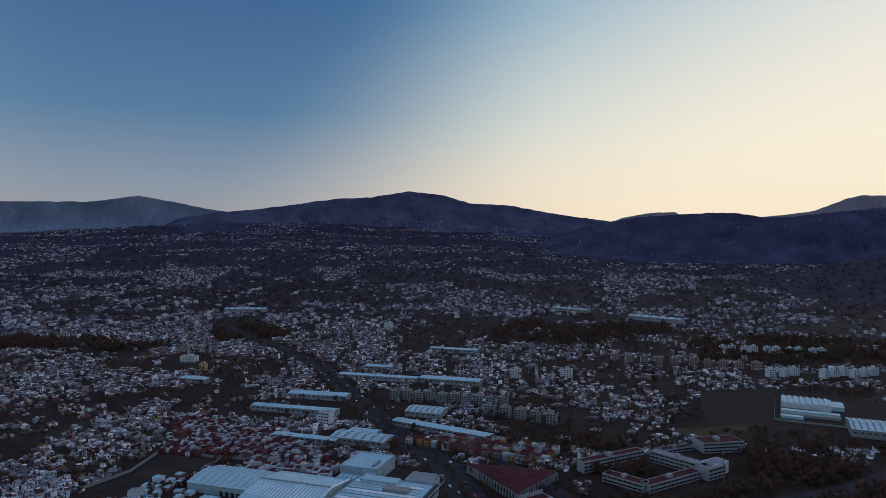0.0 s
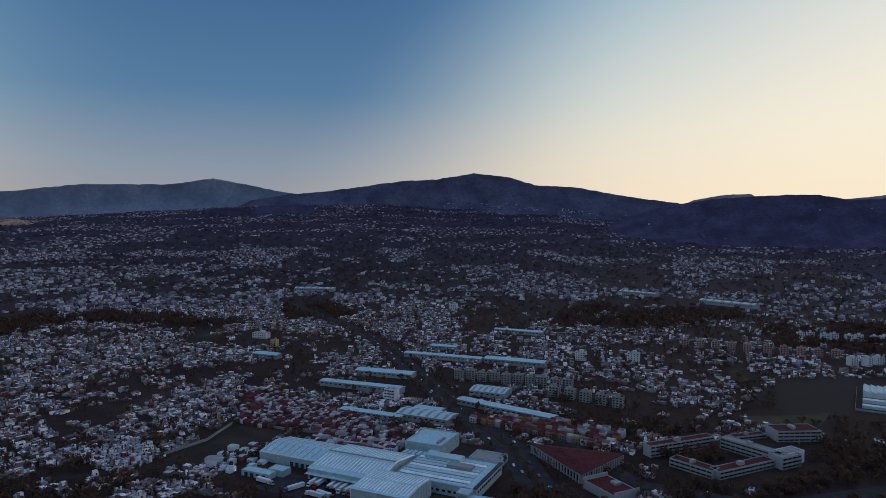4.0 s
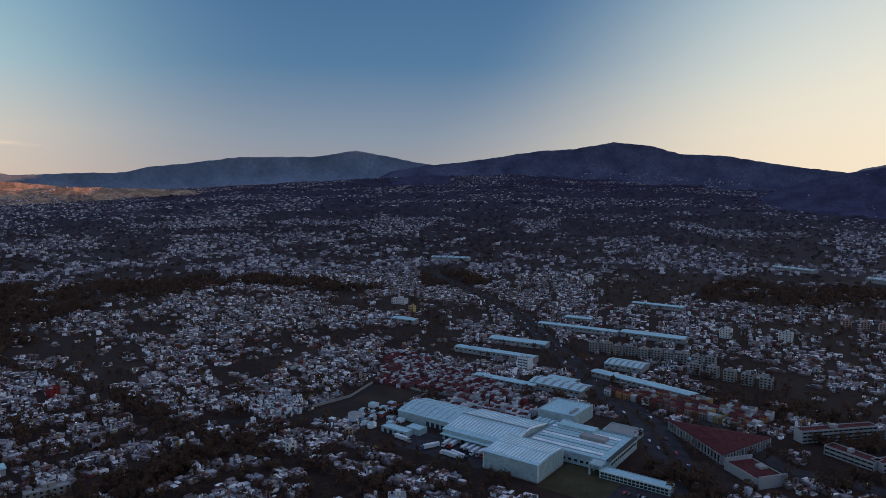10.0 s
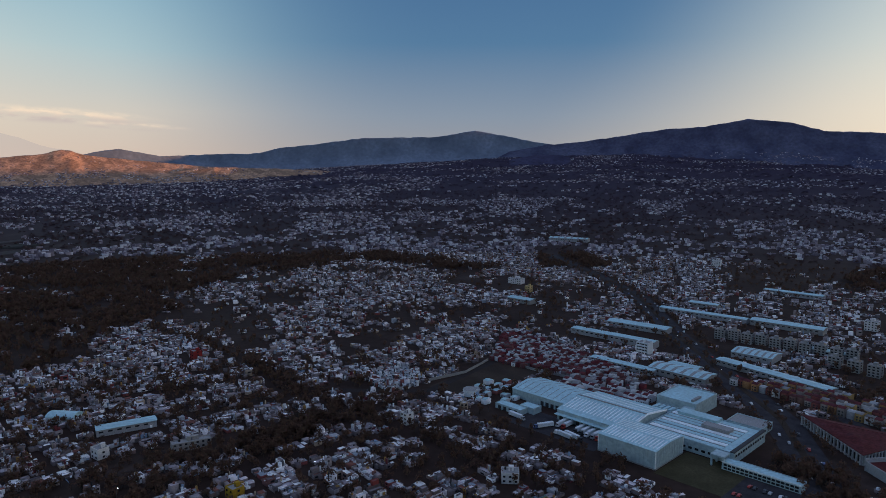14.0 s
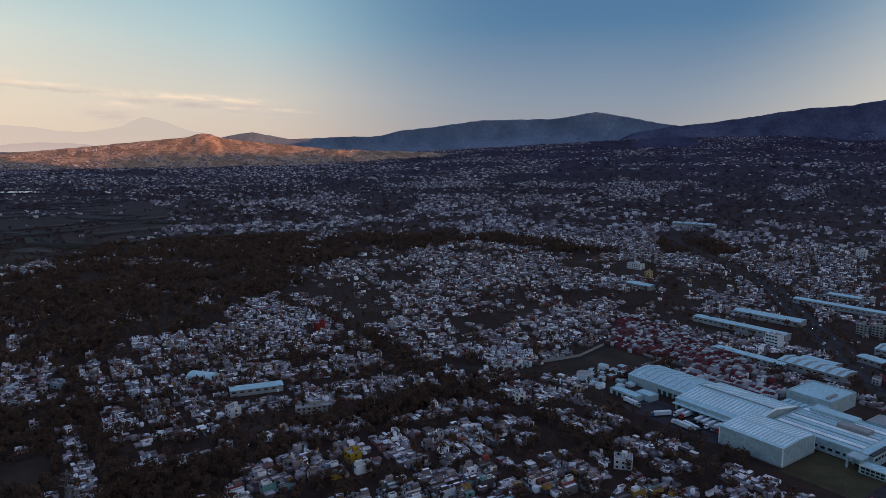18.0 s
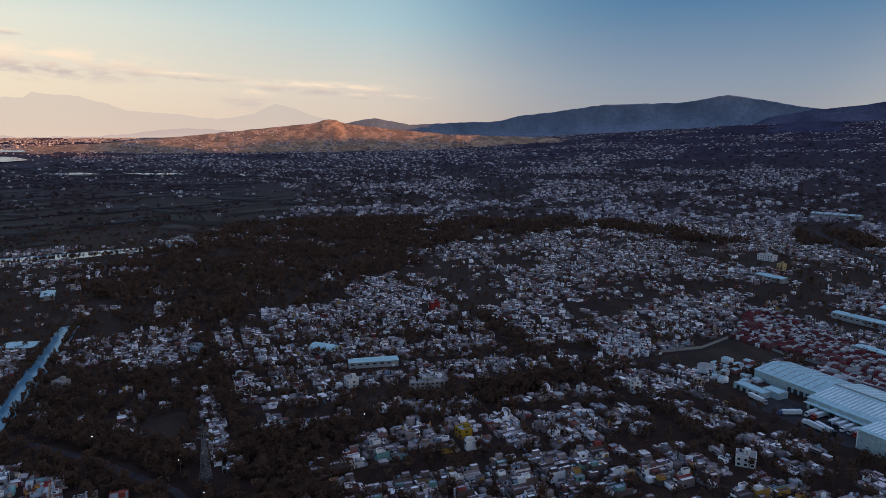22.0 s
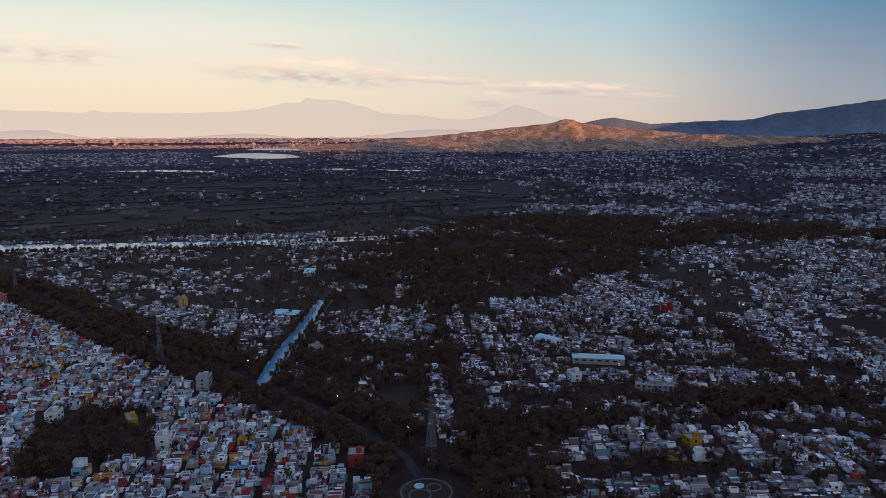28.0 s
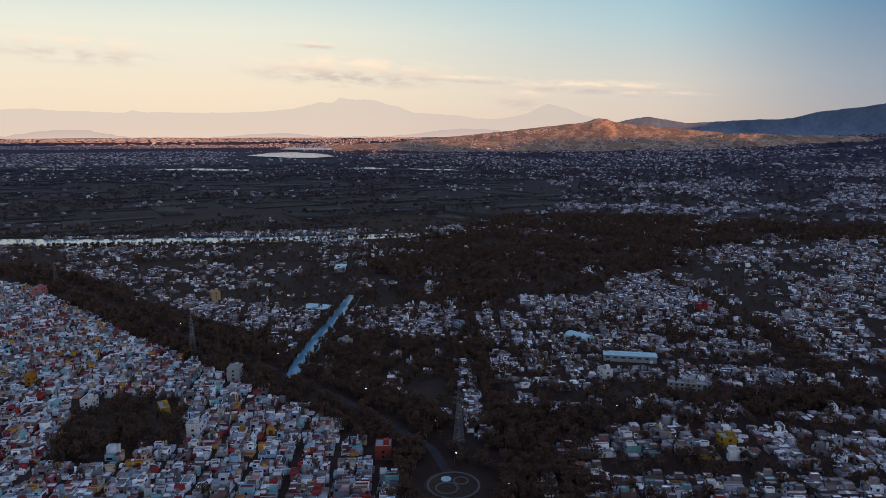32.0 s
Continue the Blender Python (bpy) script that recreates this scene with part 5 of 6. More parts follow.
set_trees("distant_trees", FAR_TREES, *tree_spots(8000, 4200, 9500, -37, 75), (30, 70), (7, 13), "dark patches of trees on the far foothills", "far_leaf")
bank_t = rng.uniform(0, 1, 280)
bx, by = np.interp(bank_t, [0, 0.3, 0.65, 1], [-490, -562, -636, -716]), np.interp(bank_t, [0, 0.3, 0.65, 1], [76, 110, 148, 186])
bank_o = rng.choice([-1, 1], 280) * rng.uniform(5.0, 9.5, 280)
set_trees("bank_shrubs", LANE_TREES, bx + 0.46 * bank_o, by - 0.89 * -bank_o, (2.2, 4.6), (4, 9.5), "shrubs and slim trees along the banks of the canal")
GROVES = [[(255, 640), (330, 612), (420, 620), (400, 660), (340, 690)], [(118, 505), (130, 470), (200, 470), (230, 500), (180, 500)], [(290, 700), (339, 828), (300, 830), (235, 700)], site_box(-118, 42, -24, -6), site_box(88, 132, 48, 75), site_box(-122, -113, 30, 120), site_box(130, 150, -18, 60), [(140, 560), (190, 580), (200, 560), (150, 535)], [(450, 870), (530, 800), (560, 840), (470, 900)], [(300, 600), (250, 560), (300, 540), (330, 590)]]
GX, GY = [], []
for poly in GROVES:
    gx, gy = rng.uniform(min(p[0] for p in poly), max(p[0] for p in poly), 120), rng.uniform(min(p[1] for p in poly), max(p[1] for p in poly), 120)
    ok = inside(gx, gy, poly)
    GX.append(gx[ok]), GY.append(gy[ok])
GX, GY = np.concatenate(GX), np.concatenate(GY)
GX, GY = GX[(line_gap(GX, GY, CROSS_ROAD) > 8)], GY[(line_gap(GX, GY, CROSS_ROAD) > 8)]
set_trees("grove_trees", TREES, GX, GY, (5, 9), (5, 10), "dark trees round the school and the works")


# ---- things: buildings of note ----
def thing(name, x, y, turn, label, cat, group="", z=0.0):
    p = fold(np.array([[x, y, z]]))[0]
    ob = new(name)
    ob.empty_display_size = 0.5
    ob.matrix_world = pose(*p, 0, 0, turn)
    return tagged(ob, label, cat, group)


def box_part(name, parent, mat, *dims, label=""):
    return one(name, lambda s: s.box(*dims), mat, parent, label)


def shared(name, me, parent, x, y, z, turn=0, label=""):
    ob = part(name, me, parent, label)
    ob.matrix_local = pose(x, y, z, 0, 0, turn)
    return ob


def box_mesh(name, mat, w, d, h):
    return Shape().box(-w / 2, w / 2, -d / 2, d / 2, 0, h).mesh(name, mat)


SITE = -20.0


def site_thing(name, a, b, label, cat, group=""):
    return thing(name, *site(a, b), SITE, label, cat, group)


def roof_slopes(parent, w, d, z1, z2, mat, over=0.4, thick=0.25, label=""):
    """Two roof slabs with the ridge along x."""
    for side in (0, 1):
        y0, y1 = (-over, d / 2) if side == 0 else (d + over, d / 2)
        za, zb = z1 - over * (z2 - z1) / (d / 2), z2
        v = [(-over, y0, za), (w + over, y0, za), (w + over, y1, zb), (-over, y1, zb)]
        v += [(x, y, z + thick) for x, y, z in v]
        f = [(0, 1, 2, 3), (4, 7, 6, 5), (0, 4, 5, 1), (1, 5, 6, 2), (2, 6, 7, 3), (3, 7, 4, 0)]
        part("roof_slope", mesh_of("roof_slope", v, f if side else [t[::-1] for t in f], [mat]), parent, label)


def roof_strips(parent, n, w, d, z1, z2, wide, lo, hi, me_mat, raise_by=0.3):
    """Skylight strips that run down both slopes."""
    for side in (0, 1):
        ya, yb = (d / 2 * lo, d / 2 * hi) if side == 0 else (d - d / 2 * lo, d - d / 2 * hi)
        za, zb = z1 + (z2 - z1) * lo + raise_by, z1 + (z2 - z1) * hi + raise_by
        v = [(-wide / 2, ya, za), (wide / 2, ya, za), (wide / 2, yb, zb), (-wide / 2, yb, zb)]
        v += [(x, y, z - 0.15) for x, y, z in v]
        me = mesh_of("skylight", v, [(0, 1, 2, 3), (0, 4, 5, 1), (1, 5, 6, 2), (2, 6, 7, 3), (3, 7, 4, 0)], [me_mat])
        for i in range(n):
            shared("skylight", me, parent, (i + 0.5) * w / n, 0, 0)


# the white store with ribbed roof
store = site_thing("white_warehouse", 0, 0, "tall white metal warehouse with a ribbed low gable roof", "warehouse")
one("body", lambda s: s.gable(0, 43, 0, 38, 0, 12.4, 13.8), (M["clad"], M["metal"]), store)
roof_slopes(store, 43, 38, 12.4, 13.8, M["metal"])
roof_strips(store, 17, 43, 38, 12.4, 13.8, 0.9, 0.14, 0.93, M["skylight"], 0.42)
for x, y in ((-0.1, -0.1), (42.5, -0.1), (42.5, 37.5), (-0.1, 37.5)):
    box_part("corner_trim", store, M["skylight"], x, x + 0.6, y, y + 0.6, 0, 12.4)
box_part("base_course", store, M["grey"], -0.12, 43.12, -0.12, 38.12, 0, 0.9)
rib = box_mesh("wall_rib", M["clad"], 0.25, 0.2, 11.2)
for i in range(1, 15):
    shared("wall_rib", rib, store, i * 43 / 15, -0.1, 1)
    shared("wall_rib", rib, store, 43.1, i * 38 / 15, 1, 90)

dock = site_thing("dock_hall", -54, 27, "long white industrial hall with loading docks", "warehouse")
one("body", lambda s: s.gable(0, 60, 0, 58, 0, 8.4, 12.5), (M["clad"], M["metal"]), dock)
roof_slopes(dock, 60, 58, 8.4, 12.5, M["metal"])
roof_strips(dock, 20, 60, 58, 8.4, 12.5, 0.9, 0.2, 0.86, M["skylight"], 0.4)
box_part("ridge_vent", dock, M["grey"], 0, 60, 28.3, 29.7, 12.4, 13.2)
dock_door = box_mesh("dock_door", M["dark"], 3.2, 0.3, 4)
for i in range(11):
    shared("dock_door", dock_door, dock, 4 + i * 5, -0.1, 0.6)
box_part("dock_canopy", dock, M["metal"], 0, 54, -4, 0, 5.4, 5.8)
gable_trim = Shape().beam((60.2, -0.3, 8.5), (60.2, 29, 12.8), 0.5).beam((60.2, 29, 12.8), (60.2, 58.3, 8.5), 0.5).mesh("gable_trim", M["skylight"])
part("gable_trim", gable_trim, dock)

west = site_thing("west_hall", -112, 43, "white industrial hall with a shallow gable roof", "warehouse")
one("body", lambda s: s.gable(0, 57, 0, 40, 0, 7.2, 10.6), (M["clad"], M["metal"]), west)
roof_slopes(west, 57, 40, 7.2, 10.6, M["metal"])
roof_strips(west, 9, 57, 40, 7.2, 10.6, 0.6, 0.1, 0.95, M["grey"], 0.36)
for i in range(5):
    box_part("gate", west, M["dark"], 30 + i * 5, 33 + i * 5, -0.2, 0.1, 0, 3.6)

east = site_thing("east_hall", 9, 44, "wide flat-roofed factory hall with long roof strips", "factory")
one("body", lambda s: s.tub(0, 66, 0, 54, 0, 8.2, 0.5, 0.8), (M["clad"], M["metal"]), east)
for i in range(9):
    box_part("roof_strip", east, M["skylight"] if i % 3 == 1 else M["metal"], 1.2, 57, 2.2 + i * 5.6, 6.4 + i * 5.6, 7.4, 7.75 + 0.2 * (i % 2))
for i in range(8):
    box_part("roof_joint", east, M["grey"], 1.2, 57, 6.7 + i * 5.6, 7.2 + i * 5.6, 7.4, 7.9)
box_part("monitor", east, M["metal"], 6, 36, 42, 52, 7.4, 10.2)
box_part("monitor", east, M["grey"], 30, 50, 30, 38, 7.4, 10)
box_part("roof_edge", east, M["dark"], 63.6, 66.4, -0.4, 54.4, 8.2, 8.9, label="dark brown roof edge")
fw = box_mesh("window", M["glass"], 2.6, 0.2, 1.6)
for i in range(12):
    shared("window", fw, east, 4 + i * 4.6, -0.05, 2.2)
    shared("window", fw, east, 66.05, 4 + i * 4.1, 4.4, 90)

annex = site_thing("annex", -13, 106, "square white flat-roofed industrial annex", "warehouse")
one("body", lambda s: s.tub(0, 33, 0, 38, 0, 11.2, 0.6, 0.9), (M["clad"], M["metal"]), annex)
box_part("roof_duct", annex, M["grey"], 26, 28, 6, 20, 10.2, 11.9)
box_part("lean_to", annex, M["clad"], 24, 33, -6, 0, 0, 8)
link = site_thing("link_building", -9, 87, "low grey service building between the halls", "building")
one("body", lambda s: s.tub(0, 22, 0, 16, 0, 6.5, 0.4, 0.6), (M["clad"], M["grey"]), link)
for i in range(5):
    box_part("roof_unit", link, M["metal"], 1.5 + i * 4, 4 + i * 4, 3, 12, 5.8, 7.2)
store_b = site_thing("grey_store", 44, 106, "dark flat-roofed grey store", "building")
one("body", lambda s: s.tub(0, 26, 0, 20, 0, 6, 0.4, 0.6), (M["clad"], M["grey"]), store_b)
low = site_thing("loading_shed", -104, 12, "low white loading shed with an angled wing", "shed")
one("body", lambda s: s.tub(0, 26, 0, 9, 0, 4.6, 0.3, 0.4).tub(18, 32, 9.02, 19, 0, 5.2, 0.3, 0.4), (M["clad"], M["metal"]), low)
for i in range(4):
    box_part("gate", low, M["dark"], 3 + i * 5.5, 6 + i * 5.5, -0.15, 0.1, 0, 3.2)
office = site_thing("office_wing", 72, 33, "long low white office wing with ribbon windows", "office")
one("body", lambda s: s.tub(0, 48, 0, 9, 0, 5.4, 0.4, 0.5), (M["clad"], M["metal"]), office)
ow = box_mesh("window", M["glass"], 2.1, 0.2, 1.3)
for i in range(17):
    shared("window", ow, office, 2.2 + i * 2.7, -0.05, 2.9)
    shared("window", ow, office, 2.2 + i * 2.7, -0.05, 0.8)
box_part("cornice", office, M["skylight"], -0.3, 48.3, -0.3, -0.05, 4.8, 5.6)
porch = site_thing("entrance_portico", 64, 33, "white entrance portico with square columns", "portico")
box_part("canopy", porch, M["clad"], 0, 9, 0, 9.5, 7, 8.2)
for x, y in ((0.2, 0.2), (7.8, 0.2), (0.2, 8.2), (7.8, 8.2)):
    box_part("column", porch, M["clad"], x, x + 1.1, y, y + 1.1, 0, 7)
tank = thing("storage_tank", -219, 511, 0, "round white storage tank beside the field", "tank")
one("shell", lambda s: s.tube(0, 0, 0, 5.5, 6.2, 6.2, 28, 0, False), M["white"], tank)
one("lid", lambda s: s.tube(0, 0, 5.5, 6.6, 6.3, 0.6, 28), M["grey"], tank)

# the red-roofed three-cornered market hall across the avenue
P3 = [Vector((34, 561)), Vector((67, 497)), Vector((106, 543))]
mid = (P3[0] + P3[1] + P3[2]) / 3
hall = thing("market_hall", mid.x, mid.y, 0, "three-cornered hall with a dark red roof and white colonnade", "hall")
Q = [p - mid for p in P3]
v = [(*q, z) for z in (0, 7.6) for q in Q] + [(*(q * 0.42), 9.6) for q in Q]
part("body", mesh_of("body", v[:6], [(0, 1, 4, 3), (1, 2, 5, 4), (2, 0, 3, 5)], [M["school"]]), hall)
for i in range(3):
    j = (i + 1) % 3
    vv = [(*(Q[i] * 1.03), 7.3), (*(Q[j] * 1.03), 7.3), v[6 + j], v[6 + i]]
    vv += [(x, y, z + 0.35) for x, y, z in vv]
    part("roof_slope", mesh_of("roof_slope", vv, [(3, 2, 1, 0), (4, 5, 6, 7), (0, 1, 5, 4), (2, 3, 7, 6), (1, 2, 6, 5), (3, 0, 4, 7)], [M["red_roof"]]), hall)
part("roof_top", mesh_of("roof_top", [(*(q * 0.43), 9.75) for q in Q] + [(*(q * 0.43), 9.2) for q in Q], [(0, 1, 2), (0, 3, 4, 1), (1, 4, 5, 2), (2, 5, 3, 0)], [M["red_roof"]]), hall)
for side in range(2):
    a, b = Q[side], Q[(side + 1) % 3]
    n = 18
    ang = math.degrees(math.atan2(b.y - a.y, b.x - a.x))
    for k in range(n):
        p = a.lerp(b, (k + 0.5) / n)
        shared("column", box_mesh("column", M["school"], 1.1, 1.4, 7), hall, p.x * 1.02, p.y * 1.02, 0, ang)
        shared("window", box_mesh("window", M["glass"], 2.0, 0.4, 4.4), hall, *(a.lerp(b, (k + 0.98) / n) * 1.004), 1.4, ang) if k < n - 1 else None
wing = thing("market_wing", 68, 489, -58, "low wing with a dark red roof and white gable walls", "building")
one("body", lambda s: s.tub(0, 32, 0, 22, 0, 6.5, 0.5, 0.6), (M["school"], M["red_roof"]), wing)
box_part("gable_wall", wing, M["school"], -0.6, 0, -0.5, 22.5, 0, 8.6)
box_part("gable_wall", wing, M["school"], 32, 32.6, -0.5, 22.5, 0, 8.6)
box_part("roof_unit", wing, M["grey"], 12, 18, 14, 20, 5.9, 7.6)


# ---- kinds of buildings ----
def bar_building(name, x, y, turn, w, d, floors, label, cat, wall, roof, group="", step=3.0, fh=3.1):
    t = thing(name, x, y, turn, label, cat, group, float(land(np.array([x]), np.array([y]))[0]))
    h = floors * fh + 0.7
    one("body", lambda s: s.tub(0, w, 0, d, -1, h, 0.35, 0.6), (wall, roof), t)
    band = box_mesh("window_band", M["glass"], w - 1.6, 0.2, 1.2)
    for k in range(floors):
        for y0 in (-0.04, d + 0.04):
            shared("window_band", band, t, w / 2, y0, k * fh + 1.2)
    pier = box_mesh("pier", wall, 0.4, 0.34, h - 0.5)
    for i in range(int(w / step) + 1):
        for y0 in (-0.12, d + 0.12):
            shared("pier", pier, t, 0.3 + i * (w - 0.6) / int(w / step), y0, 0)
    box_part("stair_head", t, wall, w * 0.42, w * 0.5, d * 0.3, d * 0.7, h - 0.7, h + 2)
    return t


RED = M["red_roof"]
for x, y, turn, w, d, fl, rf in ((131, 557, 27, 68, 9, 3, RED), (142, 540, -46, 36, 11, 2, RED), (196, 586, -50, 52, 9, 3, M["grey"]), (172, 513, 30, 60, 10, 2, RED), (252, 606, 8, 40, 20, 3, RED), (228, 538, 30, 22, 13, 3, M["grey"]), (215, 606, 20, 34, 8, 1, RED)):
    bar_building("school_building", x, y, turn, w, d, fl, "white school block with ribbon windows and flat roof", "school", M["school"], rf, "school blocks", 4.5)
screen = thing("lecture_hall", 236, 548, 30, "blank white lecture hall with a flat roof", "school")
one("body", lambda s: s.tub(0, 20, 0, 12, 0, 10, 0.4, 0.5), (M["white"], M["grey"]), screen)


def apartment(x, y, turn, wall, label, group, w=11, d=9.5, floors=4):
    t = thing("apartment_block", x, y, turn, label, "apartments", group, float(land(np.array([x]), np.array([y]))[0]))
    h = floors * 2.7 + 0.6
    one("body", lambda s: s.tub(-w / 2, w / 2, -d / 2, d / 2, -1, h, 0.3, 0.5), (wall, M["grey"]), t)
    win = box_mesh("window", M["glass"], 1.9, 0.2, 1.3)
    for k in range(floors):
        for c in (-0.33, 0, 0.33):
            shared("window", win, t, c * w, -d / 2 - 0.04, k * 2.7 + 1)
        shared("window", win, t, w / 2 + 0.04, 0, k * 2.7 + 1, 90)
    box_part("stair_head", t, wall, -1.6, 1.6, -2, 2.4, h - 0.6, h + 2.2)
    box_part("water_tank", t, M["tank"], 3, 5, -1, 1, h - 0.5, h + 1)
    return t


first = apartment(295, 1049, -20, M["pink"], "pinkish four-storey apartment block with flat roof", "pink apartment blocks")
for i in range(1, 10):
    copy_thing(first, pose(295 + i * 20.3 + (6 if i > 4 else 0), 1049 - i * 7.4, 0, 0, 0, -20 + (i % 3) * 2))
first = apartment(-38, 812, -18, M["grey"], "plain grey four-storey apartment block", "grey apartment blocks")
for i in range(1, 10):
    copy_thing(first, pose(-38 + i * 14.0, 812 - i * 4.4 + (i % 2) * 5, 0, 0, 0, -18))
for i in range(5):
    copy_thing(first, pose(70 + i * 15.5, 742 - i * 9, 0, 0, 0, -24))
first = apartment(482, 935, 12, M["white"], "white four-storey apartment tower with tanks on the roof", "white apartment blocks")
for i in range(1, 9):
    copy_thing(first, pose(482 + i * 19 + (14 if i in (3, 4, 5) else 0), 932 + (i % 3) * 9 - 6, 0, 0, 0, 12 + (i % 2) * 20))
for i in range(10):
    copy_thing(first, pose(500 + i * 17, 1130 - i * 4 + (i % 2) * 8, 0, 0, 0, -10))


def shed(x0, y0, x1, y1, wide, high, label="long white metal-roofed shed", roof="metal", strips=0):
    L, turn = math.hypot(x1 - x0, y1 - y0), math.degrees(math.atan2(y1 - y0, x1 - x0))
    t = thing("long_shed", x0, y0, turn, label, "shed", "white sheds", float(land(np.array([x0]), np.array([y0]))[0]))
    one("body", lambda s: s.gable(0, L, 0, wide, -1, high, high + wide * 0.07), (M["grey"] if int(L) % 2 else M["school"], M[roof]), t)
    roof_slopes(t, L, wide, high, high + wide * 0.07, M[roof])
    if strips:
        roof_strips(t, strips, L, wide, high, high + wide * 0.07, L / strips * 0.35, 0.06, 0.95, M["grey"], 0.32)
    w = box_mesh("window", M["glass"], min(3, L / 9), 0.2, 1.1)
    for i in range(int(L / 6)):
        shared("window", w, t, 3 + i * 6, -0.04, high * 0.55)


for args in ((-150, 655, -86, 632, 10, 5), (-92, 642, -40, 622, 24, 6.5), (-78, 662, -50, 652, 14, 5.5), (-122, 930, -14, 898, 13, 6), (-10, 900, 68, 876, 19, 6.5), (-24, 735, 14, 722, 28, 6), (-36, 700, 58, 640, 13, 5.5),
             (4, 1140, 82, 1112, 15, 6), (322, 1745, 396, 1682, 26, 8), (469, 1568, 559, 1485, 30, 9), (-507, 1700, -407, 1700, 30, 8), (-424, 309, -402, 343, 11, 5), (-198, 762, -100, 732, 13, 6), (-168, 818, -96, 800, 18, 6),
             (-150, 745, -100, 730, 12, 7), (40, 790, 86, 774, 12, 5), (-330, 905, -292, 893, 16, 6), (-90, 985, -52, 975, 14, 6), (420, 655, 452, 640, 46, 8), (-880, 205, -850, 195, 14, 4.5), (-668, 118, -650, 138, 18, 4.5)):
    shed(*args, strips=6 if args[4] > 20 else 0)
LONG = [((-150, 655), (-86, 632), 10), ((-92, 642), (-40, 622), 24), ((-122, 930), (-14, 898), 13), ((-10, 900), (68, 876), 19), ((-24, 735), (14, 722), 28), ((-36, 700), (58, 640), 13), ((40, 790), (86, 774), 12), ((4, 1140), (82, 1112), 15)]
BX, BY = rng.uniform(-180, 320, 5200), rng.uniform(480, 1150, 5200)
ok = (line_gap(BX, BY, AVENUE) > 20) & (line_gap(BX, BY, CROSS_ROAD) > 12) & ~inside(BX, BY, ORANGE_ROWS) & ~inside(BX, BY, RED_ROWS)
shut = np.zeros(len(BX), bool)
for poly in (BLOCKED[6], BLOCKED[7], BLOCKED[8], BLOCKED[11], BLOCKED[13]):
    shut |= inside(BX, BY, poly)
ok &= shut
for p, e, wide in LONG:
    u = (Vector(e) - Vector(p)).normalized()
    off = Vector((-u.y, u.x)) * wide / 2
    ok &= line_gap(BX, BY, [tuple(Vector(p) + off), tuple(Vector(e) + off)]) > wide / 2 + 4
for i in range(10):
    ok &= np.hypot(BX + 38 - i * 14.0, BY - 812 + i * 4.4) > 11
for i in range(5):
    ok &= np.hypot(BX - 70 - i * 15.5, BY - 742 + i * 9) > 11
ok &= np.hypot(BX + 108, BY - 708) > 14
BX, BY = BX[ok], BY[ok]
cut = int(len(BX) * 0.6)
set_houses("yard_buildings", MIDDLE, BX[:cut], BY[:cut], np.radians(np.full(cut, -20.0)), (3.5, 8), (4, 9), [2.6, 3.0, 3.4, 5.4], CITY, "small workshops and houses between the sheds")
set_trees("yard_trees", LANE_TREES, BX[cut:], BY[cut:], (4, 8), (4, 9), "dark trees between the sheds")
boxy = bar_building("office_block", -114, 706, -20, 13, 11, 4, "square white office block", "building", M["white"], M["grey"])
works = thing("saw_tooth_works", 374, 716, -28, "white factory with a row of saw-tooth roofs and low sheds", "factory")
box_part("yard", works, M["dirt"], 0, 72, 0, 108, -0.4, 0.25)
one("body", lambda s: s.tub(6, 58, 64, 102, 0, 6, 0.4, 0.6), (M["white"], M["metal"]), works)
for i in range(8):
    x, y, d = 7 + i * 6.3, 65, 36
    vv = [(x, y, 5.4), (x + 6, y, 5.4), (x + 6, y + d, 5.4), (x, y + d, 5.4), (x, y, 7.6), (x, y + d, 7.6)]
    part("roof_bay", mesh_of("roof_bay", vv, [(0, 4, 5, 3), (4, 1, 2, 5), (0, 1, 4), (3, 5, 2)], [M["metal"]]), works)
box_part("tower_room", works, M["white"], 46, 56, 58, 64, 0, 9)
box_part("side_hall", works, M["metal"], 58.1, 70, 70, 98, 0, 5)
box_part("low_shed", works, M["metal"], 6, 64, 38, 47, 0, 3.4)
box_part("low_shed", works, M["grey"], 6, 64, 26, 34, 0, 3)
box_part("low_shed", works, M["metal"], 6, 28, 12, 20, 0, 3.2)
box_part("yard_wall", works, M["grey"], 0, 72, -0.3, 0, 0, 2.2)
box_part("yard_wall", works, M["grey"], -0.3, 0, 0, 108, 0, 2.2)


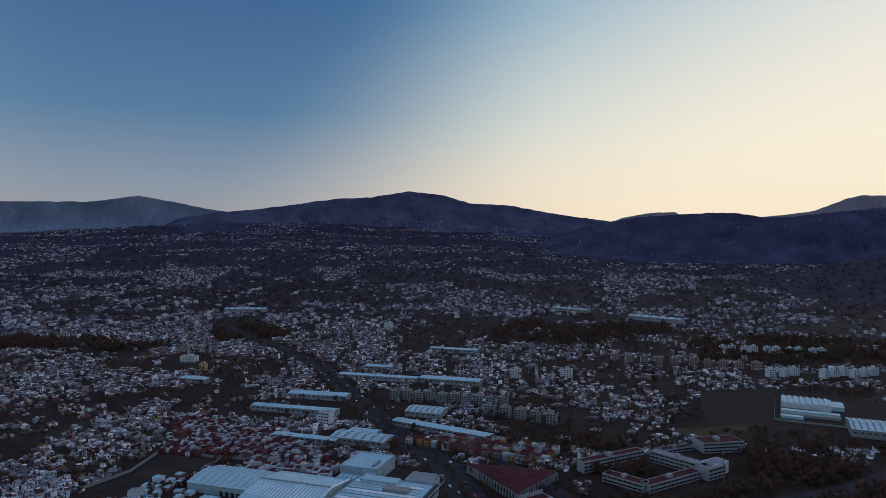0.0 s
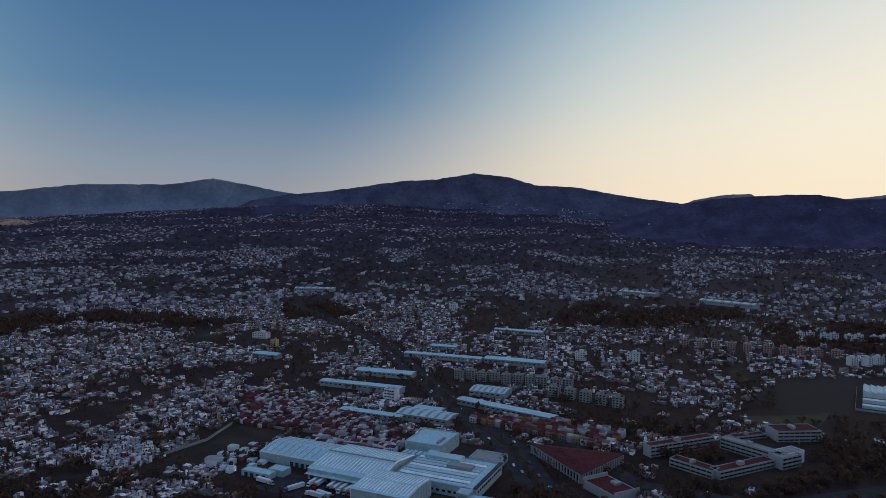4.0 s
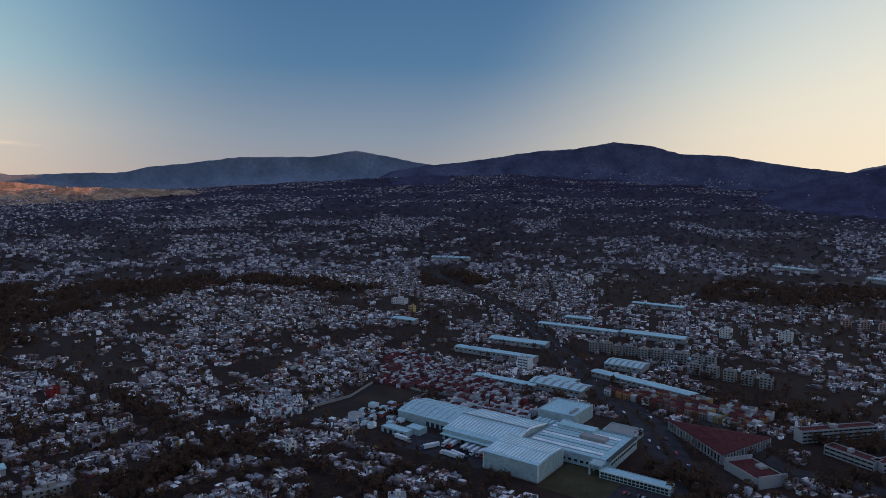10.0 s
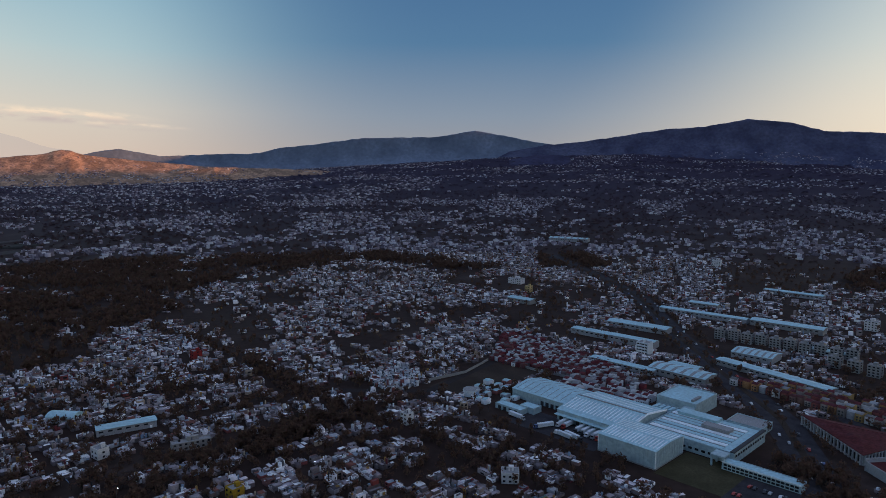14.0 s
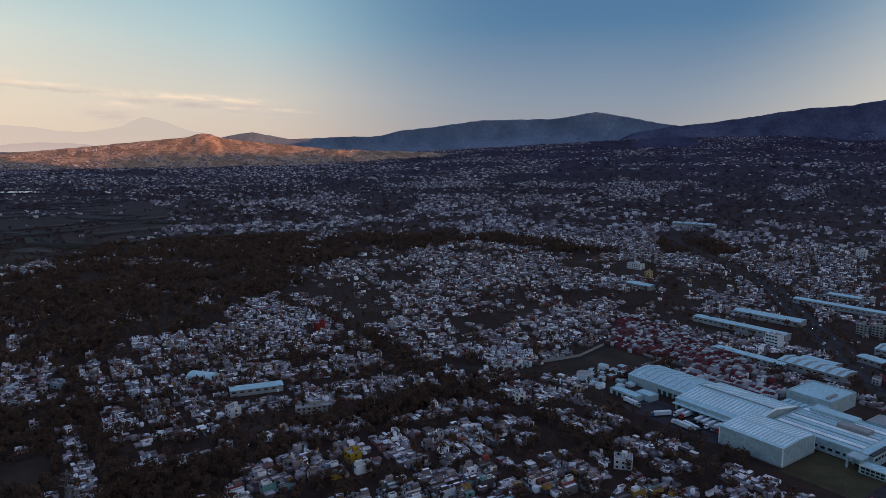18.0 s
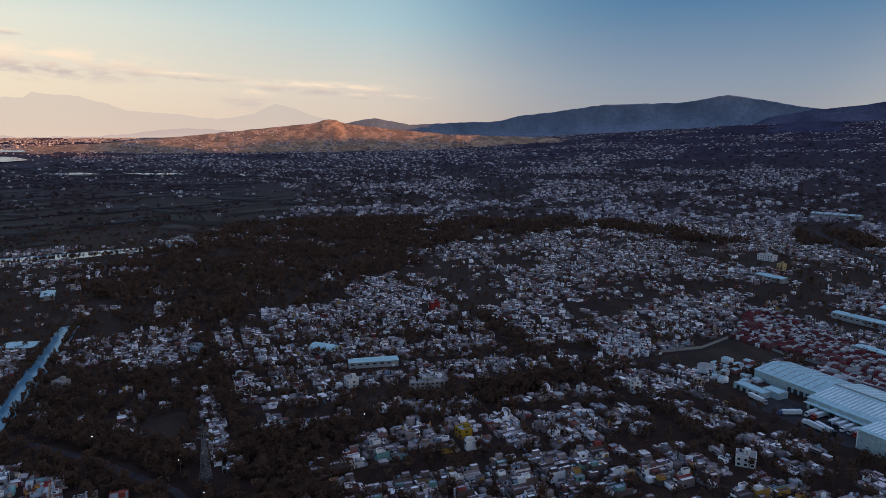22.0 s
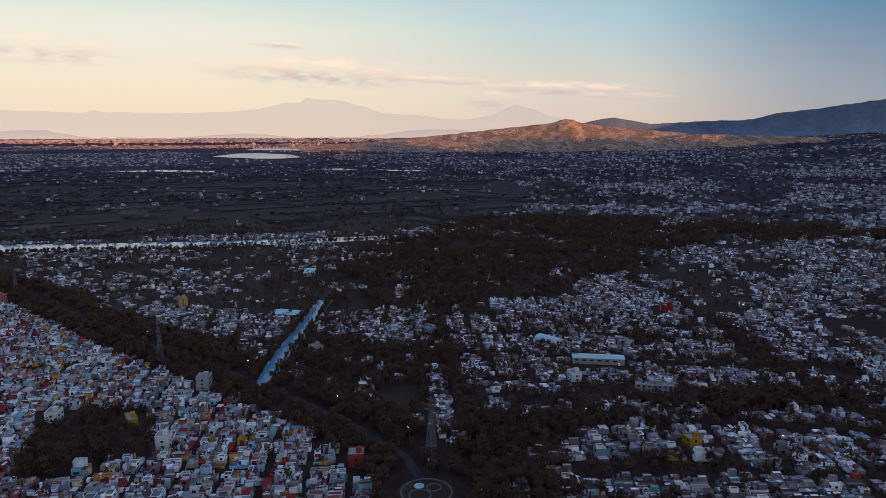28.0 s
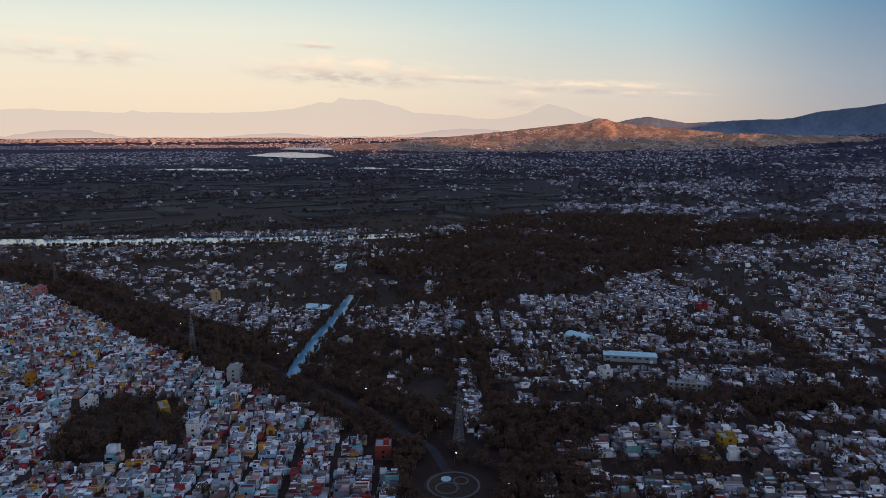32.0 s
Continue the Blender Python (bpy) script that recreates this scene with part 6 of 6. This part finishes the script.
for lx, ly, lw, ld, lh, turn, col, what in LANDMARKS:
    t = thing("landmark_house", lx, ly, turn, what + " with a flat roof", "house", z=float(land(np.array([lx]), np.array([ly]))[0]))
    paint = surface("landmark_paint", [col, tuple(c * 0.8 for c in col)])
    one("body", lambda s: s.tub(-lw / 2, lw / 2, -ld / 2, ld / 2, -0.5, lh, 0.25, 0.7), (paint, M["grey"]), t)
    fl = max(1, int(lh / 3))
    win = box_mesh("window", M["glass"], 1.5, 0.2, 1.25)
    for k in range(fl):
        for c in range(max(2, int(lw / 3.5))):
            u = -lw / 2 + (c + 0.5) * lw / max(2, int(lw / 3.5))
            shared("window", win, t, u, -ld / 2 - 0.04, k * 3 + 1)
            shared("window", win, t, u, ld / 2 + 0.04, k * 3 + 1)
        shared("window", win, t, lw / 2 + 0.04, 0, k * 3 + 1, 90)
    head = box_part("stair_head", t, paint, -lw * 0.1, lw * 0.2, 0, ld * 0.35, lh - 0.7, lh + 2.1)
    box_part("roof_door", head, M["door"], 0, 0.9, -0.08, 0.02, lh - 0.68, lh + 1.4, label="narrow metal door")
    barrel = one("water_tank", lambda s: s.tube(-lw * 0.28, ld * 0.25, lh - 0.7, lh + 0.7, 0.7, 0.66, 10), M["tank"], t)
    one("lid", lambda s: s.tube(-lw * 0.28, ld * 0.25, lh + 0.7, lh + 0.95, 0.66, 0.2, 10), M["dark"], barrel)
arch = thing("arched_hall", -483, 311, 20, "low hall with a curved white metal roof", "hall")
one("body", lambda s: s.box(0, 22, 0, 12, 0, 4.5), M["white"], arch)
av = [(x, 6 - 6.4 * math.cos(a), 4.3 + 3 * math.sin(a)) for x in (-0.3, 22.3) for a in [math.pi * k / 10 for k in range(11)]]
part("curved_roof", mesh_of("curved_roof", av, [(k, k + 1, 12 + k, 11 + k) for k in range(10)] + [tuple(range(10, -1, -1)), tuple(range(11, 22))], [M["metal"]]), arch)


# ---- power pylons, mast and round plaza ----
def pylon(x, y, h):
    t = thing("power_pylon", x, y, 25, "tall lattice steel power pylon among trees", "pylon", "power pylons")
    b, w = 2.4, 0.8
    for sx, sy in ((1, 1), (1, -1), (-1, 1), (-1, -1)):
        part("leg", Shape().beam((sx * b, sy * b, 0), (sx * w, sy * w, h * 0.72), 0.13).beam((sx * w, sy * w, h * 0.72), (sx * 0.3, sy * 0.3, h), 0.12).mesh("leg", M["steel"]), t)
    for k in range(9):
        z0, z1 = h * 0.72 * k / 9, h * 0.72 * (k + 1) / 9
        r0, r1 = b + (w - b) * k / 9, b + (w - b) * (k + 1) / 9
        s = Shape()
        for i in range(4):
            c = [(1, 1), (-1, 1), (-1, -1), (1, -1)]
            (ax, ay), (bx, by) = c[i], c[(i + 1) % 4]
            s.beam((ax * r0, ay * r0, z0), (bx * r1, by * r1, z1), 0.08).beam((bx * r0, by * r0, z0), (ax * r1, ay * r1, z1), 0.08).beam((ax * r1, ay * r1, z1), (bx * r1, by * r1, z1), 0.08)
        for j in range(4):
            part("brace", mesh_of("brace", s.v[j * 24:j * 24 + 24], [tuple(i - j * 24 for i in f) for f in s.f[j * 18:j * 18 + 18]], [M["steel"]]), t)
    for z, arm in ((0.72, 5.2), (0.82, 4.4), (0.92, 3.6)):
        part("cross_arm", Shape().beam((-arm, 0, h * z), (arm, 0, h * z), 0.14).beam((-arm, 0, h * z), (0, 0, h * z + 1.5), 0.08).beam((arm, 0, h * z), (0, 0, h * z + 1.5), 0.08).mesh("cross_arm", M["steel"]), t)


for x, y, h in ((-336, 145, 33), (-572, 10, 30), (-897, -128, 30)):
    pylon(x, y, h)
mast = thing("radio_mast", 232, 520, 0, "slender grey radio mast", "mast")
one("pole", lambda s: s.tube(0, 0, 0, 30, 0.35, 0.15, 8), M["steel"], mast)
one("head", lambda s: s.tube(0, 0, 28, 30.6, 0.5, 0.5, 8), M["grey"], mast)


def ring(r0, r1, z0, z1, n=48):
    s = Shape()
    c = [(math.cos(6.2832 * i / n), math.sin(6.2832 * i / n)) for i in range(n)]
    v = [(x * r, y * r, z) for r, z in ((r0, z0), (r0, z1), (r1, z1), (r1, z0)) for x, y in c]
    s.add(v, [(k * n + i, k * n + (i + 1) % n, (k + 1) * n + (i + 1) % n, (k + 1) * n + i) for k in range(3) for i in range(n)])
    return s


M["stone"] = surface("plaza_stone", [(0.13, 0.12, 0.115), (0.09, 0.082, 0.078)])
plaza = thing("round_plaza", *PLAZA, 0, "round park plaza with ring paths and a small pool", "plaza")
one("ground_disc", lambda s: s.tube(0, 0, 0, 0.2, 15, 15, 48), M["grass"], plaza)
part("outer_path", ring(12.6, 13.7, 0.1, 0.45).mesh("outer_path", M["stone"]), plaza)
for x, y, r in ((1.6, -4.4, 6), (-2.4, 5.2, 4.1)):
    o = part("ring_path", ring(r - 0.9, r, 0.1, 0.5).mesh("ring_path", M["stone"]), plaza)
    o.location = (x, y, 0)
o = part("pool", Shape().tube(0, 0, 0.1, 0.55, 2.7, 2.7, 32).mesh("pool", M["clad"]), plaza, "pale blue round pool basin")
o.location = (-6.9, -1.2, 0)


# ---- lamps that are already lit ----
M["lamp_glow"] = bpy.data.materials.new("lamp_glow")
nodes_of(M["lamp_glow"])[2].inputs["Emission Color"].default_value = (0.85, 0.93, 1.0, 1)
nodes_of(M["lamp_glow"])[2].inputs["Emission Strength"].default_value = 9.0
street_lamp = thing("street_lamp", -312, 132, 0, "lit street lamp on a slender steel pole", "street lamp", "street lamps")
one("pole", lambda s: s.tube(0, 0, 0, 8, 0.1, 0.07, 8).beam((0, 0, 7.9), (1.4, 0, 8.2), 0.05), M["steel"], street_lamp)
box_part("lamp_head", street_lamp, M["lamp_glow"], 1.2, 1.7, -0.12, 0.12, 8.1, 8.22, label="glowing white lamp head")
for x, y, a in ((-272, 142, 40), (-352, 138, 200), (-262, 102, 10), (-420, 112, 60), (-520, 70, 30), (-640, 2, 30), (-330, 250, 100), (-250, 330, 20), (-420, 420, 80), (-560, 300, 0), (-190, 480, 50), (-30, 655, 20), (-82, 770, 20), (40, 470, 30), (150, 470, 80), (-700, 250, 10), (-480, 560, 10), (-300, 700, 50)):
    copy_thing(street_lamp, pose(x, y, 0, 0, 0, a))


# ---- vehicles ----
def wheel_mesh():
    s = Shape().tube(0, 0, -0.12, 0.12, 0.34, 0.34, 10)
    v = [(x, z, y) for x, y, z in s.v]
    return mesh_of("wheel", v, s.f, [M["tyre"]])


WHEEL = wheel_mesh()


def car_proto(k):
    t = new("car")
    tagged(t, "small parked or driving car", "car", "cars")
    L, H = (4.2, 1.45) if k < 2 else (4.9, 1.9)
    v = [(-L / 2, 0.35), (L / 2, 0.35), (L / 2, 0.8), (L * 0.24, 0.92), (L * 0.1, H), (-L * 0.3, H), (-L * 0.45, 0.95), (-L / 2, 0.85)]
    n = len(v)
    vv = [(x, y, z) for y in (-0.85, 0.85) for x, z in v]
    part("body", mesh_of("body", vv, [tuple(range(n)), tuple(range(2 * n - 1, n - 1, -1))] + [(i, n + i, n + (i + 1) % n, (i + 1) % n) for i in range(n)], [M["car"]]), t)
    box_part("side_glass", t, M["glass"], -L * 0.28, L * 0.1, -0.87, 0.87, 1.0, H - 0.12)
    for x in (-L * 0.31, L * 0.31):
        for y in (-0.8, 0.8):
            shared("wheel", WHEEL, t, x, y, 0.34)
    return t


cars = [car_proto(k) for k in range(3)]
spots = []
q = random.Random(5)
for (x0, y0), (x1, y1) in zip(AVENUE[:-2], AVENUE[1:-1]):
    L = math.hypot(x1 - x0, y1 - y0)
    for k in range(int(L / 17)):
        t, side = q.random(), q.choice([-1, 1])
        off = side * q.choice([5.2, 8.6, 12.2])
        nx, ny = -(y1 - y0) / L, (x1 - x0) / L
        spots.append((x0 + (x1 - x0) * t + nx * off, y0 + (y1 - y0) * t + ny * off, math.degrees(math.atan2(y1 - y0, x1 - x0)) + (180 if side > 0 else 0), 0.15))
for r in range(3):
    for k in range(11):
        if q.random() < 0.7:
            spots.append((*site(92 + k * 3.0, -12 + r * 16), SITE + 90, 0.15))
for k in range(22):
    u, row = q.uniform(-40, 110), q.randrange(-2, 5)
    vrow = row * 24.2 - 4.2 + q.choice([0, 2.6])
    c, s_ = math.cos(radians(-20)), math.sin(radians(-20))
    spots.append((-400 + u * c - vrow * s_, u * s_ + vrow * c, -20 + q.choice([0, 180]), 0.02))
for i, (x, y, a, z) in enumerate(spots):
    m = pose(x, y, z, 0, 0, a)
    if i < 3:
        cars[i].matrix_world = m
    else:
        copy_thing(cars[i % 3], m)

lorry = new("lorry")
tagged(lorry, "white articulated lorry parked in the loading yard", "lorry", "lorries")
box_part("trailer", lorry, M["white"], -11, 2, -1.25, 1.25, 1.1, 3.9)
box_part("chassis", lorry, M["dark"], -11, 4.2, -0.5, 0.5, 0.7, 1.1)
one("cab", lambda s: s.box(2.5, 4.6, -1.2, 1.2, 0.7, 3.3).box(4.6, 5.4, -1.1, 1.1, 0.7, 1.8), M["car"], lorry)
box_part("windscreen", lorry, M["glass"], 4.58, 4.66, -1.0, 1.0, 2.0, 3.0)
for x in (-10, -8.8, 2.6, 4.6):
    for y in (-1.05, 1.05):
        shared("wheel", WHEEL, lorry, x, y, 0.45)
lorry.matrix_world = pose(*site(-44, 18), 0.15, 0, 0, SITE - 90)
for a, b, t in ((-39, 18, -90), (-28, 17, -90), (-23, 17, -90), (-18, 17, -90), (-13, 17, -90), (-9, 17, -90), (-52, 3, -115), (-20, 4, -10), (-74, 6, -6), (-33, 2, 175)):
    copy_thing(lorry, pose(*site(a, b), 0.15, 0, 0, SITE + t))


# ---- rows of small houses: one joined mesh a quarter ----
def row_houses(name, poly, turn, pitch, depth, gap, mats, label, wide, high, clear=()):
    c, s_ = math.cos(radians(turn)), math.sin(radians(turn))
    cx, cy = np.mean([p[0] for p in poly]), np.mean([p[1] for p in poly])
    u, v = [a.ravel() for a in np.meshgrid(np.arange(-150, 150, pitch), np.arange(-150, 150, depth + gap))]
    x, y = cx + u * c - v * s_, cy + u * s_ + v * c
    x, y = x + rng.normal(0, 0.5, len(x)), y + rng.normal(0, 0.9, len(x))
    ok = inside(x, y, poly) & (rng.random(len(x)) < 0.95)
    if clear:
        ok &= ~inside(x, y, clear)
    x, y = x[ok], y[ok]
    n = len(x)
    g = Shape().gable(-0.5, 0.5, -0.5, 0.5, 0, 0.84, 1.0).box(-0.3, -0.08, -0.515, -0.49, 0.12, 0.3, 2, False).box(0.1, 0.32, -0.515, -0.49, 0.12, 0.3, 2, False).box(0.1, 0.32, -0.515, -0.49, 0.44, 0.6, 2, False).box(-0.3, -0.08, -0.515, -0.49, 0.44, 0.6, 2, False)
    size = np.stack([rng.uniform(*wide, n), np.full(n, depth), rng.uniform(*high, n)], -1)
    ob = scatter(name, [g], np.zeros(n, int), x, y, np.zeros(n), size, np.full(n, radians(turn)) + np.where(rng.random(n) < 0.5, np.pi, 0), mats)
    return tagged(ob, label, "houses", kind="stuff")


M["terrace"] = surface("terrace_walls", [(0.15, 0.03, 0.036), (0.5, 0.52, 0.54), (0.1, 0.026, 0.03), (0.16, 0.12, 0.12), (0.13, 0.04, 0.042), (0.6, 0.62, 0.64), (0.12, 0.05, 0.05), (0.3, 0.3, 0.31)], pick="island")
M["mixed_roof"] = surface("mixed_tile_roofs", [(0.1, 0.028, 0.034), (0.08, 0.026, 0.03), (0.26, 0.26, 0.27), (0.13, 0.035, 0.04), (0.16, 0.15, 0.15), (0.1, 0.04, 0.04), (0.4, 0.41, 0.42)], pick="island")
row_houses("red_terraces", RED_ROWS, -20, 4.7, 6.0, 3.6, (M["terrace"], M["mixed_roof"], M["glass"]), "terraces of small white houses with red roofs", (3.8, 4.7), (3.8, 5.8))
M["ochre"] = surface("ochre_walls", [(0.25, 0.13, 0.06), (0.16, 0.05, 0.045), (0.3, 0.2, 0.08), (0.2, 0.17, 0.15), (0.44, 0.43, 0.42), (0.15, 0.09, 0.075), (0.25, 0.25, 0.26)], pick="island")
row_houses("ochre_terraces", ORANGE_ROWS, -30, 6.6, 7.6, 5.0, (M["ochre"], M["mixed_roof"], M["glass"]), "terraces of orange and yellow houses", (5, 7), (5.5, 8.5))
M["pale"] = surface("pale_terrace_walls", [(0.55, 0.58, 0.6), (0.3, 0.31, 0.33), (0.62, 0.64, 0.66), (0.18, 0.06, 0.06), (0.4, 0.4, 0.4)], pick="island")
row_houses("pale_terraces", site_box(-106, -20, 92, 128), -20, 5.6, 7.0, 4.2, (M["pale"], M["mixed_roof"], M["glass"]), "small white terraced houses behind the warehouse", (4.4, 5.4), (4.6, 6.4), RED_ROWS)


M["bright"] = surface("white_terrace_walls", [(0.74, 0.76, 0.78), (0.34, 0.35, 0.37), (0.6, 0.62, 0.64), (0.24, 0.09, 0.08), (0.42, 0.44, 0.46)], pick="island")
wu, wv = [a.ravel() for a in np.meshgrid(np.arange(-60, 60, 5.6), np.arange(-60, 60, 8.8))]
wx, wy = -299 + wu * 0.883 + wv * 0.469 + rng.normal(0, 0.5, wu.size), 525 - wu * 0.469 + wv * 0.883 + rng.normal(0, 0.8, wu.size)
ok = inside(wx, wy, WHITE_ROWS)
set_houses("white_terraces", MIDDLE, wx[ok], wy[ok], np.full(ok.sum(), radians(-28)), (4, 5.8), (4.6, 7), [3.2, 5.2, 5.8], (M["bright"], M["roof"], M["glass"], M["tank_i"], M["town_trim"]), "closely set white two-storey terraced houses")


WORK_ROWS = [(-234, 527), (-204, 564), (-174, 524), (-177, 490), (-207, 485)]
row_houses("works_sheds", WORK_ROWS, -20, 10.5, 7.0, 6.0, (M["bright"], M["metal"], M["glass"]), "small white and blue-roofed sheds beside the loading yard", (4, 7), (3, 5))


# ---- walls round the field and along the terraces ----
def boundary_wall(pts, high, label):
    x0, y0 = pts[0]
    t = thing("boundary_wall", x0, y0, 0, label, "wall", "boundary walls")
    for (ax, ay), (bx, by) in zip(pts, pts[1:]):
        L, turn = math.hypot(bx - ax, by - ay), math.atan2(by - ay, bx - ax)
        n = max(1, int(L / 7))
        for k in range(n):
            w = L / n
            px, py = ax - x0 + (bx - ax) * k / n, ay - y0 + (by - ay) * k / n
            o = part("wall_panel", Shape().box(0, w - 0.25, -0.12, 0.12, -0.3, high).box(w - 0.25, w, -0.2, 0.2, -0.3, high + 0.2).mesh("wall_panel", M["grey"]), t)
            o.matrix_local = pose(px, py, 0, 0, 0, math.degrees(turn))


boundary_wall([(-279, 492), (-272, 520), (-247, 565), (-243, 612)], 2.6, "long plain grey wall along the side road")
boundary_wall([(-240, 620), (-188, 600), (-150, 592)], 2.4, "plain grey wall between field and terraces")


# ---- the nearest houses, each with its parts ----
def house_proto(seed, wall, roof, label, group, wide, deep, floors):
    q = random.Random(seed)
    t = new("house")
    tagged(t, label, "house", group)
    w, d, fl = q.uniform(*wide), q.uniform(*deep), q.choice(floors)
    h = fl * 2.75 + 0.7
    x0, y0 = -w / 2, -d / 2
    set_back = q.random() < 0.6

    xs, wing_h, yw = x0 + w * q.uniform(0.42, 0.62), h + q.choice([-2.6, -1.2, -0.4, 1.4]), y0 + d * q.choice([0.0, 0.12, 0.3])
    wing_h = max(wing_h, 2.6)

    def body(s):
        s.tub(x0, xs, y0, -y0, 0, h, 0.18, 0.6, 0, 0)
        s.box(x0 - 0.04, xs, y0 - 0.05, y0 + 0.1, h - q.uniform(0.25, 0.5), h + 0.06, 1)
        for _ in range(3):
            cx, cy, e = x0 + q.uniform(0.12, 0.4) * w, q.uniform(-0.4, 0.3) * d, q.uniform(0.35, 0.8)
            s.box(cx - e, cx + e, cy - e * 1.2, cy + e * 1.2, h - 0.6, h + q.uniform(0.2, 1.5), 1)
        s.box(x0 + 0.1, -x0 - 0.1, y0 - q.uniform(0.3, 0.8), y0 + 0.05, 2.4, 2.6, 1)
        s.box(x0 + 0.1, x0 + 0.24, y0 - 2.2, y0, 0, 1.9, 1)
        s.box(x0 + 0.1, -x0 - 0.1, y0 - 2.3, y0 - 2.15, 0, 1.9, 1)
    one("body", body, (wall, M["town_trim"]), t)
    one("wing", lambda s: s.tub(xs + 0.02, -x0, yw, -y0, 0, wing_h, 0.18, 0.5, 0, 0), wall, t)
    one("roof", lambda s: s.box(x0 + 0.19, xs - 0.19, y0 + 0.19, -y0 - 0.19, h - 0.64, h - 0.54), roof, t)
    one("wing_roof", lambda s: s.box(xs + 0.22, -x0 - 0.19, yw + 0.19, -y0 - 0.19, wing_h - 0.54, wing_h - 0.42), roof, t)
    if yw > y0 + 0.5:
        one("porch_roof", lambda s: s.box(xs + 0.05, -x0, y0, yw - 0.02, 2.5, 2.65).box(-x0 - 0.2, -x0, y0, y0 + 0.2, 0, 2.5), M["town_trim"], t)
    if set_back:
        one("roof_room", lambda s: s.tub(x0 + 0.1, x0 + w * 0.4, y0 + d * 0.5, -y0 - 0.1, h - 0.7, h + 2.1, 0.15, 0.3), (wall, roof), t)
    win = box_mesh("window", M["glass"], q.uniform(1.1, 1.7), 0.16, 1.2)
    for k in range(fl):
        shared("window", win, t, -0.28 * w, y0 - 0.03, k * 2.75 + 1.0)
        if k * 2.75 + 2.6 < wing_h:
            shared("window", win, t, 0.28 * w, yw - 0.03, k * 2.75 + 1.0)
        if k * 2.75 + 2.6 < wing_h:
            shared("window", win, t, -x0 + 0.03, q.uniform(-0.25, 0.25) * d, k * 2.75 + 1.0, 90)
        if k:
            shared("window", win, t, -0.1 * w, -y0 + 0.03, k * 2.75 + 1.0)
    box_part("door", t, M["door"], -0.38 * w, -0.38 * w + 2.2, y0 - 0.1, y0 + 0.1, 0, 2.3)
    if fl > 1 and q.random() < 0.5:
        box_part("balcony", t, wall, -0.46 * w, xs, y0 - 0.9, y0 + 0.02, 2.6, 3.5)
    tx, ty = (x0 + 0.25 * w, y0 + d * 0.15)
    one("water_tank", lambda s: s.tube(tx, ty, h - 0.72, h + 0.6, 0.62, 0.55, 9).tube(tx, ty, h + 0.6, h + 0.8, 0.55, 0.2, 9), M["tank"], t)
    return t


def place_houses(protos, x, y, t):
    for i in range(len(x)):
        m = pose(x[i], y[i], float(land(x[i:i + 1], y[i:i + 1])[0]), 0, 0, math.degrees(t[i]) + random.Random(i).choice([0, 180]) + random.Random(i + 9).uniform(-2, 2))
        if i < len(protos):
            protos[i].matrix_world = m
        else:
            copy_thing(protos[(i * 7 + i // 5) % len(protos)], m)


place_houses([house_proto(40 + k, M["town_wall"], M["town_roof"], "bright-painted terraced house with a flat roof", "houses of the coloured town", (6, 7.2), (7, 9), [1, 1, 2, 2, 2]) for k in range(12)], X0[near0], Y0[near0], T0[near0])
place_houses([house_proto(80 + k, M["near_wall"], M["near_roof"], "grey concrete house with a flat roof among trees", "houses among the trees", (6, 9.5), (7, 11), [1, 1, 1, 1, 2]) for k in range(12)], X1[near1], Y1[near1], T1[near1])


# ---- the nearest trees ----
def tree_proto(seed):
    q = random.Random(seed)
    t = new("tree")
    tagged(t, "dark leafy tree with an uneven crown", "tree", "trees near the houses")
    s = Shape().tube(0, 0, 0, 4.4, 0.3, 0.16, 7)
    for k in range(5):
        a = q.uniform(0, 6.28)
        s.beam((0, 0, q.uniform(2.2, 4.2)), (math.cos(a) * 2, math.sin(a) * 2, q.uniform(4.8, 7)), 0.08)
    part("trunk", s.mesh("trunk", M["bark"]), t)
    c = crown(Shape(), q, 260, 0.048)
    wide, high = q.uniform(7.5, 10), q.uniform(7.5, 11)
    c.v = [(x * wide, y * wide, z * high) for x, y, z in c.v]
    part("crown", c.mesh("crown", M["leaf"]), t)
    return t


protos = [tree_proto(k) for k in range(6)]
for i, k in enumerate(near_t):
    m = pose(TX[k], TY[k], -0.1, 0, 0, (i * 57) % 360)
    if i < 6:
        protos[i].matrix_world = m
    else:
        copy_thing(protos[i % 6], m)
